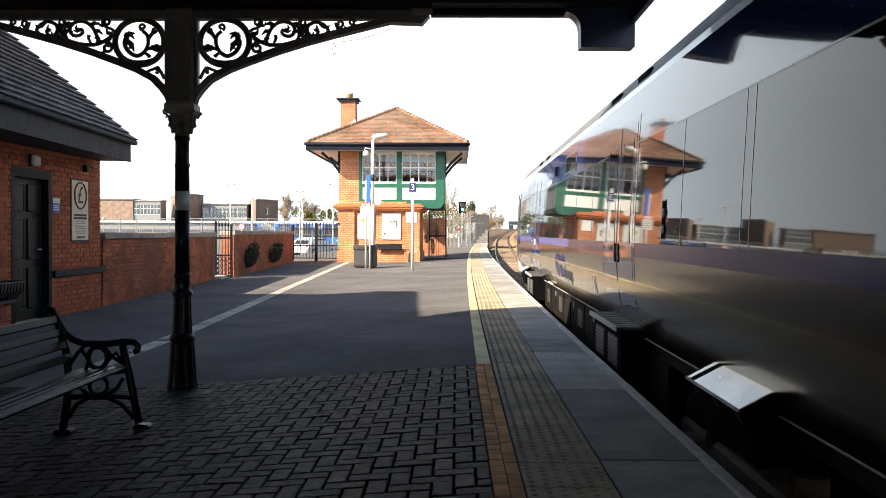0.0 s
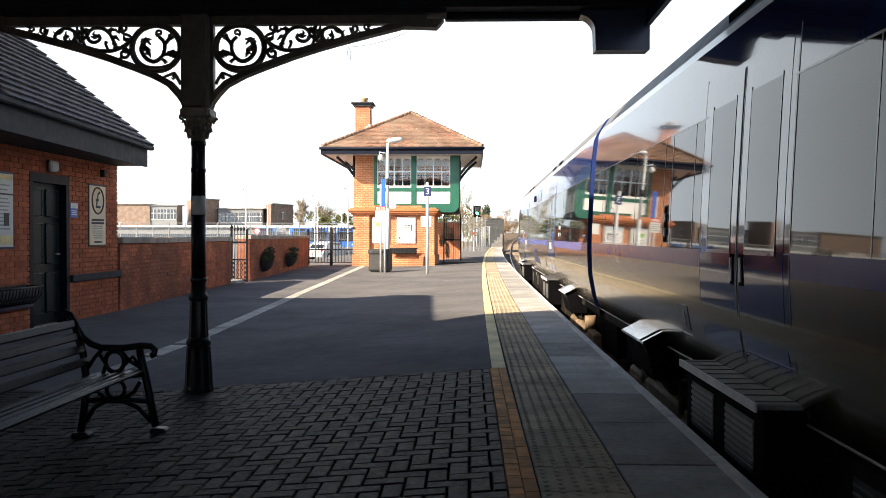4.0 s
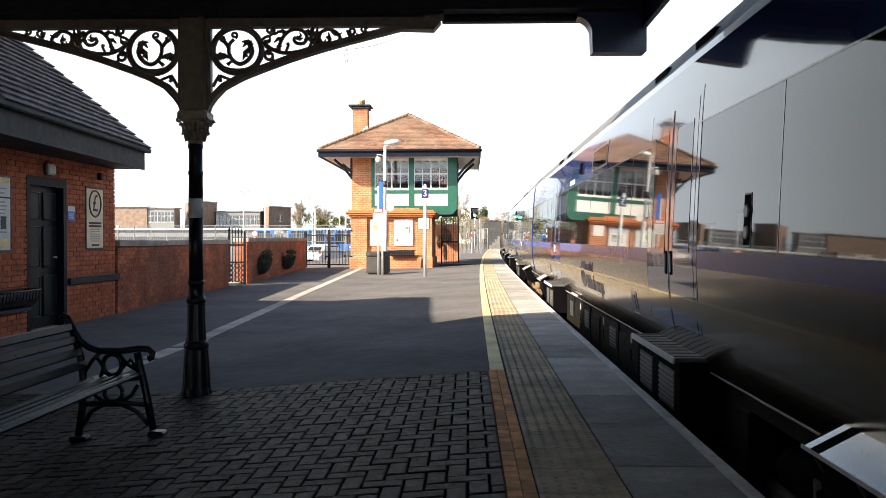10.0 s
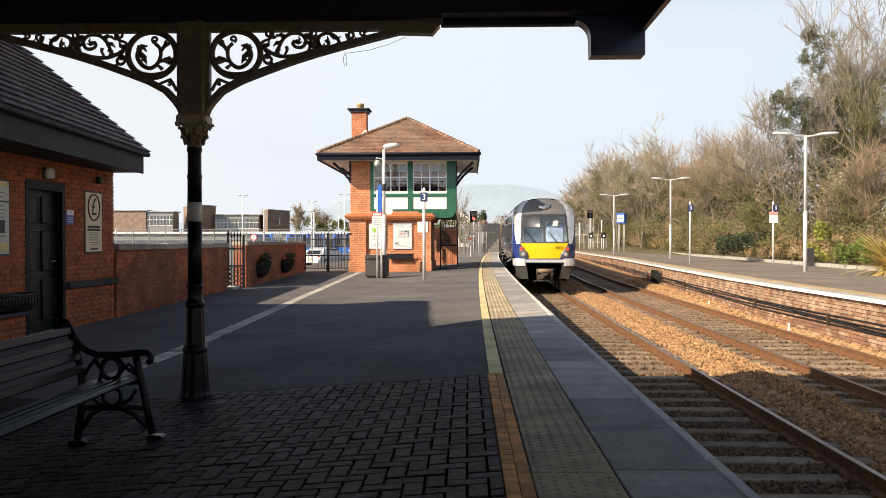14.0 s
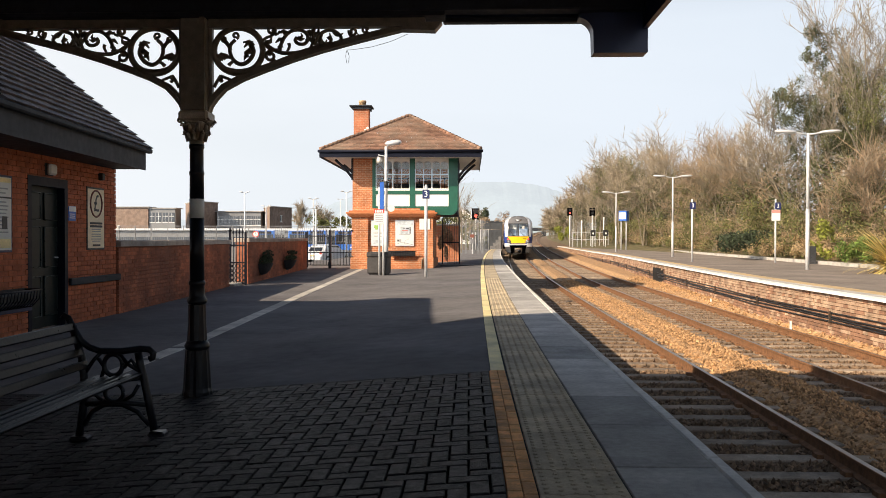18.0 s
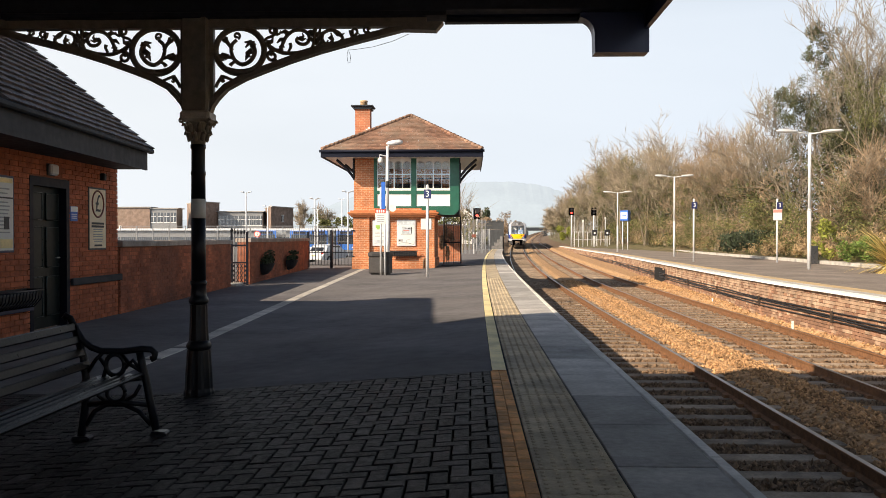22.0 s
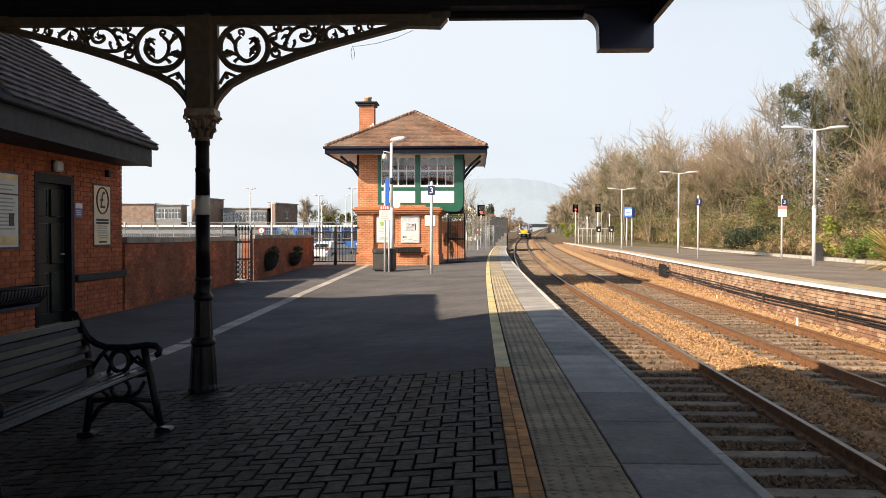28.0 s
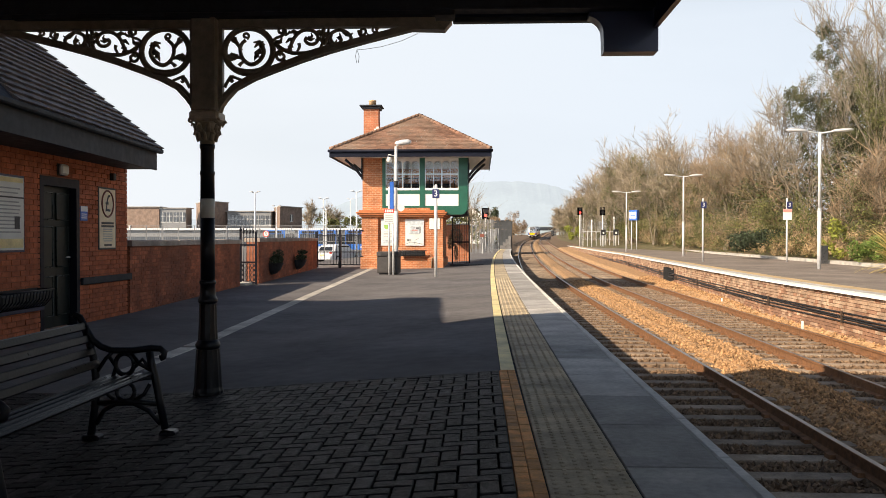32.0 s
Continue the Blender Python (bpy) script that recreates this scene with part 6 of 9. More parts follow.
    bmesh.ops.recalc_face_normals(bump, faces=bump.faces)
    part("bumper", bump, BUMPER_SILVER, c, "silver bumper beam")
    for side in (-1, 1):
        cw = bmesh.new()
        o = [(side * 1.24, -0.9), (side * 1.21, 0.0), (side * 1.13, 0.115), (side * 0.76, 0.20), (side * 0.76, -0.9)]
        a = [cw.verts.new((x * 0.88, s * (yb + y - 0.08), 0.55)) for x, y in o]
        b = [cw.verts.new((x, s * (yb + y), 1.198)) for x, y in o]
        for i in range(len(o)):
            j = (i + 1) % len(o)
            cw.faces.new((a[i], a[j], b[j], b[i]))
        cw.faces.new(a[::-1])
        cw.faces.new(b)
        bmesh.ops.recalc_face_normals(cw, faces=cw.faces)
        cb = bmesh.new()
        o = [(0.80, 0.235), (0.88, 0.232), (1.05, 0.19), (1.19, 0.115), (1.265, 0.0), (1.295, -0.25), (1.30, -0.75), (1.20, -0.75), (1.12, -0.1), (0.80, 0.02)]
        levels = [[cb.verts.new((side * x * k, s * (yb + y), z)) for x, y in o] for z, k in ((1.09, 0.975), (1.15, 1.0), (1.36, 1.0), (1.40, 0.985))]
        for a, b in zip(levels, levels[1:]):
            for i in range(len(o)):
                j = (i + 1) % len(o)
                cb.faces.new((a[i], a[j], b[j], b[i]))
        cb.faces.new(levels[0][::-1])
        cb.faces.new(levels[-1])
        bmesh.ops.recalc_face_normals(cb, faces=cb.faces)
        part("bumper_corner", cb, BUMPER_SILVER, c, "silver bumper corner block")
        part("cowl", cw, COWL, c, "dusty grey cowl beside the coupler")
    part("coupler_pocket", box_bm(-0.78, 0.78, s * (L - 0.95) - 0.02, s * (L - 0.95) + 0.02, 0.45, 1.158), RUBBER, c)
    cp = part("coupler", box_bm(-0.16, 0.16, s * (L - 0.35) - 0.45, s * (L - 0.35) + 0.30, 0.66, 0.84, 0.03), COWL, c, "grimy brown coupler under a round roll")
    part("coupler_roll", tube_bm([(-0.31, s * (L + 0.06), 0.90), (0.31, s * (L + 0.06), 0.90)], 0.085, 12), DUSTY, cp, "dusty tan roll")
    for q in (-1, 1):
        part("roll_bracket", box_bm(q * 0.33 - 0.02, q * 0.33 + 0.02, s * (L - 0.06) - 0.14, s * (L - 0.06) + 0.14, 0.74, 0.99, 0.01), COWL, cp)
    part("coupler_face", box_bm(-0.33, 0.33, s * (L - 0.02) - 0.06, s * (L - 0.02) + 0.06, 0.52, 0.80, 0.03), BOGIE_DARK, cp)
    for x, r in ((-0.12, 0.10), (0.12, 0.13)):
        ring = cyl_bm(r, r * 0.75, 0.0, 0.08, 16)
        bmesh.ops.transform(ring, matrix=pose(x, s * (L + 0.04), 0.66, -90 * s), verts=ring.verts)
        part("coupler_cone", ring, BOGIE_DARK if x < 0 else RUBBER, cp)
    part("hose", tube_bm([(0.42, s * (L - 0.3), 1.05), (0.46, s * (L - 0.1), 0.85), (0.36, s * (L - 0.05), 0.62)], 0.025, 6), RUBBER, cp)
    part("coupler_tray", box_bm(-0.45, 0.30, s * (L - 0.05) - 0.05, s * (L - 0.05) + 0.05, 0.46, 0.50, 0.01), COWL, cp)
    # cab side door and window
    yd = s * (L - 1.56)
    for e in (-0.43, 0.40):
        side_patch(yd + e - 0.01, yd + e + 0.01, 1.24, 3.1, 0.006, LAMP_SHELL, "cab_door_seal", c, depth=0.015, rows=8)
    cd = side_patch(yd - 0.17, yd + 0.18, 2.04, 2.98, 0.010, LAMP_SHELL, "cab_door_window", c, "cab door window in a dark frame")
    side_patch(yd - 0.14, yd + 0.15, 2.36, 2.86, 0.013, TRAIN_GLASS, "pane", cd)
    side_patch(yd - 0.10, yd + 0.15, 2.07, 2.33, 0.013, TRAIN_GLASS, "pane", cd)
    side_patch(yd - 0.40 * s - 0.03, yd - 0.40 * s + 0.03, 1.80, 2.0, 0.02, RUBBER, "cab_door_handle", c, depth=0.02, rows=1)
    side_patch(s * (L - 0.68) - 0.10, s * (L - 0.68) + 0.10, 1.42, 1.62, -0.004, LAMP_SHELL, "step_recess", c, depth=0.03, rows=2)


DULL_STEEL = mat("dull_steel", (0.16, 0.165, 0.17), 0.45, metal=0.3, vary=0.12, scale=8)
BOGIE_DARK = mat("grimy_steel", (0.07, 0.05, 0.035), 0.8, vary=0.3, scale=7, bump=0.3)
LAMP_SMOKE = mat("smoked_lamp_cover", (0.11, 0.112, 0.118), 0.18, vary=0.25, scale=9, coat=0.8)
CAB_DEEP = mat("cab_desk", (0.26, 0.31, 0.36), 0.7, vary=0.25, scale=3)
CAB_MID = mat("cab_panel", (0.66, 0.74, 0.80), 0.7, vary=0.3, scale=4)
CAB_SEAT = mat("cab_seat_blue", (0.26, 0.36, 0.52), 0.8, vary=0.3, scale=4)
CAB_BLIND = mat("cab_blind", (0.82, 0.82, 0.79), 0.7, vary=0.2, scale=3)
ROOF_VENTS = (-5.0, -3.6, 3.6, 5.0)
NUMBER_BROWN = mat("number_brown", (0.05, 0.018, 0.012), 0.5, vary=0.05)
LAMP_BRIGHT = mat("lamp_reflector", (0.7, 0.7, 0.68), 0.15, metal=0.6, vary=0.1, scale=20, coat=1.0)
rear_car = car_body("silver and dark blue rear train car with a yellow cab end", cab=-1)
middle_car = car_body("silver and dark blue middle train car")
front_car = car_body("silver and dark blue leading train car", cab=1)



# ---- canopy column with its cast-iron brackets ----
def spiral(cx, cz, r, a0, turns, y, k=0.012, n=22, grow=0.15):
    """A scroll that winds inwards, ending in a bud."""
    pts = []
    for i in range(n + 1):
        t = i / n
        a, q = a0 + turns * 2 * math.pi * t, r * (1 - t * (1 - grow))
        pts.append((cx + q * math.cos(a), y, cz + q * math.sin(a)))
    return pts


def canopy_column(x, y):
    z0 = fall(x, y)
    c = thing("canopy_column", pose(x, y, z0), "black fluted cast-iron column with a cream leafy capital", "column", "columns of the canopy")
    part("base", lathe_bm([(0.1264, 0), (0.1264, 0.03), (0.117, 0.06), (0.1104, 0.20), (0.09734, 0.38)], 28, flute=0.05), IRON, c)
    part("base_ring", lathe_bm([(0.08955, 0.38), (0.1016, 0.395), (0.1051, 0.42), (0.09301, 0.44), (0.08611, 0.46)], 24), IRON, c)
    part("lower_shaft", lathe_bm([(0.08352, 0.46), (0.07656, 0.60), (0.07308, 0.76)], 24, flute=0.06), IRON, c)
    part("ring", lathe_bm([(0.06723, 0.76), (0.08164, 0.775), (0.08324, 0.80), (0.07044, 0.82), (0.06403, 0.84), (0.06083, 0.92), (0.06883, 0.93), (0.06883, 0.95), (0.05603, 0.965)], 24), IRON, c)
    part("shaft", lathe_bm([(0.06003, 0.965), (0.05916, 1.483)], 24), IRON, c)
    part("white_band", lathe_bm([(0.06047, 1.483), (0.06047, 1.645)], 24), WHITE, c, "white painted band")
    part("shaft", lathe_bm([(0.05916, 1.645), (0.05742, 1.84), (0.06177, 1.85), (0.06177, 1.87), (0.05655, 1.88), (0.05568, 2.06), (0.06264, 2.07), (0.06264, 2.10)], 24), IRON, c)
    cap = part("capital", lathe_bm([(0.05916, 2.10), (0.0609, 2.14), (0.07395, 2.19), (0.087, 2.25), (0.09744, 2.28), (0.087, 2.29)], 16), CREAM_IRON, c, "cream leafy capital")
    for ring, (z, r, n) in enumerate(((2.13, 0.066, 8), (2.20, 0.08, 8))):
        for i in range(n):
            a = 2 * math.pi * (i + 0.5 * ring) / n
            pts = [(r * math.cos(a), r * math.sin(a), z), ((r + 0.02) * math.cos(a), (r + 0.02) * math.sin(a), z + 0.06), ((r + 0.042) * math.cos(a), (r + 0.042) * math.sin(a), z + 0.075), ((r + 0.047) * math.cos(a), (r + 0.047) * math.sin(a), z + 0.05)]
            part("leaf", tube_bm(pts, 0.024, 5, flat=0.5, r_end=0.01), CREAM_IRON, cap)
    for sx in (-1, 1):
        for sy in (-1, 1):
            part("volute", tube_bm(spiral(sx * 0.108, 2.29, 0.026, 0, 1.2, sy * 0.09), 0.011, 5), CREAM_IRON, cap)
    part("abacus", box_bm(-0.125, 0.125, -0.11, 0.11, 2.286, 2.376, 0.02), CREAM_IRON, c)
    part("upper_post", box_bm(-0.11, 0.11, -0.10, 0.10, 2.375, 3.14, 0.012), BROWN_IRON, c, "brown-painted square upper post")
    part("post_fillet", box_bm(0.06, 0.10, -0.115, -0.10, 2.375, 3.14), BROWN_IRON, c)
    top = 3.10
    for s in (-1, 1):
        g = part("spandrel", bracket_rim(s, top), BROWN_IRON, c, "pierced cast-iron scrollwork bracket")
        scrolls(s, top, g)
    return c


LOWER = [(0.112, 2.36), (0.135, 2.42), (0.175, 2.475), (0.25, 2.555), (0.40, 2.635), (0.566, 2.70), (0.80, 2.785), (1.04, 2.86), (1.28, 2.925), (1.518, 2.985), (1.72, 3.035), (1.90, 3.065)]


def bracket_rim(s, top):
    """The frame of one bracket: a curved lower flange, a top bar and the upright by the post."""
    bm = bmesh.new()
    n = len(LOWER)
    for y0, y1, th in ((-0.045, 0.045, 0.030), (-0.02, 0.02, 0.058)):
        lo, hi = [], []
        for i, (x, z) in enumerate(LOWER):
            xa, za = LOWER[max(0, i - 1)]
            xb, zb = LOWER[min(n - 1, i + 1)]
            d = Vector((xb - xa, zb - za)).normalized()
            lo.append((x, z))
            hi.append((x - d.y * th, z + d.x * th))
        prism_bm([(s * x, z) for x, z in lo + hi[::-1]], y0, y1, bm)
    prism_bm([(s * 0.112, top - 0.03), (s * 1.92, top - 0.03), (s * 1.92, top + 0.05), (s * 0.112, top + 0.05)], -0.045, 0.045, bm)
    prism_bm([(s * 0.112, 2.42), (s * 0.138, 2.46), (s * 0.138, top - 0.03), (s * 0.112, top - 0.03)], -0.03, 0.03, bm)
    prism_bm([(s * 1.72, 3.04), (s * 2.0, 3.03), (s * 2.06, 3.10), (s * 1.72, 3.10)], -0.06, 0.06, bm)
    return bm


def scrolls(s, top, parent):
    def bar(pts, r, name="scroll", r_end=None):
        part(name, tube_bm([(s * x, y, z) for x, y, z in pts], r * 1.25, 6, flat=1.3, r_end=r_end), BROWN_IRON, parent)

    def leaf(x, z, a, size):
        pts = [(x, 0, z), (x + size * 0.6 * math.cos(a), 0, z + size * 0.6 * math.sin(a)), (x + size * math.cos(a + 0.5), 0, z + size * math.sin(a + 0.5))]
        part("leaf", tube_bm([(s * p, q, r) for p, q, r in pts], size * 0.36, 6, flat=0.6, r_end=size * 0.08), BROWN_IRON, parent)

    def smooth(pts, n=4):
        """A rounder line through the points."""
        q = [Vector(p) for p in pts]
        q = [q[0] * 2 - q[1]] + q + [q[-1] * 2 - q[-2]]
        out = []
        for a, b, c, d in zip(q, q[1:], q[2:], q[3:]):
            for i in range(n):
                t = i / n
                out.append(tuple(0.5 * (2 * b + (c - a) * t + (2 * a - 5 * b + 4 * c - d) * t * t + (3 * b - a - 3 * c + d) * t ** 3)))
        return out + [tuple(q[-2])]

    ring = [(0.355 + 0.205 * math.cos(i * math.pi / 16), 0, 2.885 - 0.0 + 0.19 * math.sin(i * math.pi / 16)) for i in range(33)]
    bar(ring, 0.021, "ring")
    # inside the ring: a great comma with a curled tip, leaves and a bud
    bar(smooth([(0.329, 0, 2.976), (0.290, 0, 2.935), (0.283, 0, 2.875), (0.310, 0, 2.809), (0.373, 0, 2.770), (0.442, 0, 2.799), (0.481, 0, 2.866), (0.466, 0, 2.928)]), 0.0125, r_end=0.0200)
    bar(spiral(0.329, 3.009, 0.029, -1.20, 1.10, 0, grow=0.30), 0.0090)
    leaf(0.471, 2.918, 2.20, 0.085)
    leaf(0.476, 2.938, 3.00, 0.080)
    leaf(0.461, 2.885, 3.60, 0.085)
    leaf(0.442, 2.847, 3.50, 0.060)
    bar(smooth([(0.290, 0, 2.890), (0.266, 0, 2.933), (0.242, 0, 2.961), (0.217, 0, 2.976)]), 0.0120, r_end=0.0200)
    leaf(0.242, 2.957, 1.60, 0.060)
    leaf(0.232, 2.966, 2.60, 0.055)
    bar(smooth([(0.305, 0, 2.818), (0.266, 0, 2.832), (0.222, 0, 2.828), (0.168, 0, 2.842)]), 0.0100, r_end=0.0200)
    leaf(0.251, 2.828, 2.60, 0.085)
    leaf(0.217, 2.823, 3.50, 0.070)
    bar(smooth([(0.320, 0, 2.799), (0.290, 0, 2.780), (0.271, 0, 2.761)]), 0.0090, r_end=0.0180)
    bar(smooth([(0.188, 0, 2.765), (0.266, 0, 2.732), (0.354, 0, 2.718), (0.442, 0, 2.730), (0.510, 0, 2.770)]), 0.0120)
    # corner below the ring
    bar(smooth([(0.149, 0, 2.579), (0.173, 0, 2.627), (0.207, 0, 2.679)]), 0.0120)
    leaf(0.188, 2.636, 0.60, 0.050)
    bar(spiral(0.212, 2.636, 0.017, 1.00, 0.90, 0, grow=0.30), 0.0080)
    bar(smooth([(0.207, 0, 2.675), (0.251, 0, 2.656), (0.290, 0, 2.641)]), 0.0100)
    # stem and curls between the ring and the flange
    bar(smooth([(0.564, 0, 2.947), (0.608, 0, 2.918), (0.661, 0, 2.885), (0.739, 0, 2.861), (0.852, 0, 2.866), (0.939, 0, 2.890), (1.032, 0, 2.918)]), 0.0135)
    leaf(0.583, 2.947, 0.30, 0.075)
    leaf(0.603, 2.918, -1.00, 0.060)
    bar(smooth([(0.559, 0, 2.966), (0.588, 0, 2.990), (0.627, 0, 3.004), (0.666, 0, 3.028)]), 0.0100)
    bar(spiral(0.632, 3.048, 0.036, -0.40, 1.20, 0, grow=0.30), 0.0100)
    leaf(0.661, 3.019, 0.20, 0.050)
    bar(smooth([(0.720, 0, 2.885), (0.671, 0, 2.890), (0.627, 0, 2.875)]), 0.0100)
    bar(spiral(0.627, 2.837, 0.046, 1.60, 1.20, 0, grow=0.30), 0.0110)
    leaf(0.642, 2.818, -0.80, 0.055)
    bar(smooth([(0.700, 0, 2.890), (0.720, 0, 2.952), (0.754, 0, 3.009), (0.808, 0, 3.048), (0.876, 0, 3.052), (0.925, 0, 3.024), (0.939, 0, 2.976), (0.910, 0, 2.938), (0.861, 0, 2.938), (0.832, 0, 2.966), (0.847, 0, 2.995)]), 0.0130, r_end=0.0150)
    leaf(0.769, 3.009, 2.40, 0.085)
    leaf(0.739, 2.966, 2.90, 0.075)
    leaf(0.725, 2.928, 3.60, 0.060)
    leaf(0.852, 2.990, -0.60, 0.060)
    leaf(0.871, 2.981, 0.90, 0.050)
    bar(smooth([(0.764, 0, 2.875), (0.783, 0, 2.914), (0.778, 0, 2.942)]), 0.0090, r_end=0.0160)
    # palmette
    bar(smooth([(0.959, 0, 2.899), (0.978, 0, 2.947), (0.983, 0, 3.009), (0.983, 0, 3.057)]), 0.0110, r_end=0.0160)
    leaf(0.978, 3.009, 2.30, 0.075)
    leaf(0.988, 3.009, 0.50, 0.075)
    leaf(0.983, 3.043, 1.20, 0.055)
    leaf(0.974, 2.966, 2.60, 0.060)
    leaf(0.993, 2.966, 0.20, 0.060)
    # second scroll and the curls at the tip
    bar(smooth([(0.993, 0, 2.928), (1.017, 0, 2.985), (1.057, 0, 3.028), (1.120, 0, 3.052), (1.183, 0, 3.028), (1.218, 0, 2.981), (1.193, 0, 2.947)]), 0.0125)
    bar(smooth([(1.057, 0, 3.024), (1.047, 0, 2.981), (1.071, 0, 2.942), (1.115, 0, 2.942), (1.135, 0, 2.971), (1.115, 0, 2.995)]), 0.0100, r_end=0.0150)
    leaf(1.105, 2.976, 0.80, 0.055)
    leaf(1.022, 2.947, -0.50, 0.085)
    leaf(1.052, 2.933, 0.20, 0.060)
    leaf(1.174, 3.019, -0.40, 0.060)
    leaf(1.154, 3.038, -1.00, 0.050)
    bar(spiral(1.315, 3.038, 0.036, 2.90, 1.25, 0, grow=0.30), 0.0095)
    bar(smooth([(1.281, 0, 3.024), (1.305, 0, 2.985), (1.344, 0, 2.976)]), 0.0090)
    bar(spiral(1.418, 3.048, 0.029, 0.20, 1.25, 0, grow=0.30), 0.0085)
    bar(smooth([(1.442, 0, 3.038), (1.413, 0, 3.004), (1.369, 0, 2.990)]), 0.0080)
    leaf(1.354, 2.981, 1.20, 0.045)
    bar(smooth([(1.203, 0, 2.961), (1.261, 0, 2.966), (1.325, 0, 2.976), (1.388, 0, 2.995)]), 0.0090)


BROWN_IRON = mat("brown_iron", (0.22, 0.18, 0.135), 0.5, vary=0.2, scale=16, bump=0.15, bump_scale=70)
canopy_column(-2.284, 7.05)
hw = thing("hanging_wire", pose(-0.53, 7.05, 2.80), "thin loose wire hanging in a loop from the bracket tip", "wire")
part("wire", tube_bm([(0.02, 0, 0.03), (-0.12, 0, -0.03), (-0.28, 0, -0.075), (-0.42, 0, -0.095), (-0.49, 0, -0.10), (-0.50, 0, -0.15), (-0.49, 0, -0.21), (-0.475, 0, -0.205), (-0.47, 0, -0.15), (-0.485, 0, -0.105)], 0.002, 5), STEEL, hw)


# ---- bench ----
def bench():
    x0, z0 = -2.33, fall(-2.33, 5.0)
    b = thing("bench", pose(0, 0, 0), "black cast-iron bench with dark timber slats", "bench")
    for y in (5.50, 3.62):
        e = part("end_frame", tube_bm([(-2.675, y, 0.60), (-2.665, y, 0.622), (-2.64, y, 0.605), (-2.60, y, 0.53), (-2.555, y, 0.455), (-2.50, y, 0.412), (-2.43, y, 0.388), (-2.28, y, 0.388), (-2.16, y, 0.405), (-2.10, y, 0.400), (-2.072, y, 0.375), (-2.08, y, 0.345), (-2.10, y, 0.338)], 0.023, 8, flat=0.8), IRON, b)
        part("front_leg", tube_bm([(-2.175, y, 0.38), (-2.16, y, 0.30), (-2.135, y, 0.20), (-2.105, y, 0.05), (-2.07, y, -0.13)], 0.027, 8, flat=0.8), IRON, e)
        part("back_leg", tube_bm([(-2.61, y, 0.55), (-2.55, y, 0.34), (-2.535, y, 0.21), (-2.54, y, 0.03), (-2.57, y, -0.18)], 0.027, 8, flat=0.8), IRON, e)
        part("seat_bar", tube_bm([(-2.535, y, 0.165), (-2.40, y, 0.185), (-2.14, y, 0.215)], 0.018, 6), IRON, e)
        part("lower_bar", tube_bm([(-2.54, y, 0.035), (-2.34, y, 0.055), (-2.11, y, 0.035)], 0.018, 6), IRON, e)
        part("foot", box_bm(-2.10, -1.99, y - 0.05, y + 0.05, -0.175, -0.135, 0.012), IRON, e)
        part("foot", box_bm(-2.62, -2.50, y - 0.05, y + 0.05, -0.21, -0.17, 0.012), IRON, e)
        part("ring", tube_bm([(-2.34 + 0.062 * math.cos(i * math.pi / 10), y, 0.297 + 0.07 * math.sin(i * math.pi / 10)) for i in range(21)], 0.017, 6), IRON, e)
        part("lower_ring", tube_bm([(-2.335 + 0.06 * math.cos(i * math.pi / 10), y, 0.115 + 0.06 * math.sin(i * math.pi / 10)) for i in range(21)], 0.015, 6), IRON, e)
        part("arch", tube_bm([(-2.535, y, -0.10), (-2.48, y, -0.01), (-2.40, y, 0.035), (-2.28, y, 0.035), (-2.18, y, -0.01), (-2.10, y, -0.10)], 0.017, 6), IRON, e)
        for pts in ([(-2.53, y, 0.24), (-2.47, y, 0.33), (-2.42, y, 0.38)], [(-2.27, y, 0.28), (-2.22, y, 0.33), (-2.18, y, 0.28)], [(-2.42, y, 0.21), (-2.40, y, 0.28), (-2.44, y, 0.34)], [(-2.30, y, 0.37), (-2.24, y, 0.30), (-2.17, y, 0.26)],
                    [(-2.27, y, 0.06), (-2.21, y, 0.10), (-2.17, y, 0.17)], [(-2.41, y, 0.06), (-2.46, y, 0.10), (-2.51, y, 0.17)]):
            part("scroll", tube_bm(pts, 0.014, 6), IRON, e)
    ya, yb = 3.52, 5.60
    for k in range(5):
        x, z = -2.160 - k * 0.080, 0.232 - k * 0.008 + (0.006 if k == 0 else 0)
        s = box_bm(-0.018, 0.018, ya + 0.06, yb - 0.08, -0.013, 0.013, 0.009)
        bmesh.ops.transform(s, matrix=pose(x, 0, z, 0, 6), verts=s.verts)
        part("seat_slat", s, BENCH_SLAT, b)
    for k in range(4):
        s = box_bm(-0.012, 0.012, ya + 0.06, yb - 0.08, -0.027, 0.027, 0.007)
        bmesh.ops.transform(s, matrix=pose(-2.525 - k * 0.028, 0, 0.30 + k * 0.082, 0, -18), verts=s.verts)
        part("back_slat", s, BENCH_SLAT, b)


BENCH_SLAT = mat("bench_slat", (0.006, 0.006, 0.008), 0.32, vary=0.3, scale=8, bump=0.1, bump_scale=40, spec=0.14)
bench()


# ---- on the station building's wall ----
def wall_sign(name, y0, y1, z0, z1, material, label, category, frame_mat=None, depth=0.025):
    s = thing(name, pose(WALL_X, 0, 0), label, category)
    part("board", box_bm(0.006, depth, y0, y1, z0, z1, 0.004), frame_mat or material, s)
    if frame_mat:
        part("sheet", box_bm(depth, depth + 0.004, y0 + 0.03, y1 - 0.03, z0 + 0.03, z1 - 0.03), material, s)
    return s


def bars(parent, x, y0, y1, zs, material, h=0.018, jag=0.2):
    for z in zs:
        cut = random.uniform(0, jag) * (y1 - y0) / 2
        part("print_bar", box_bm(x, x + 0.002, y0 + cut, y1 - cut, z, z + h), material, parent)


DULL_RED = mat("dull_red", (0.22, 0.07, 0.045), 0.5, vary=0.1, scale=6)


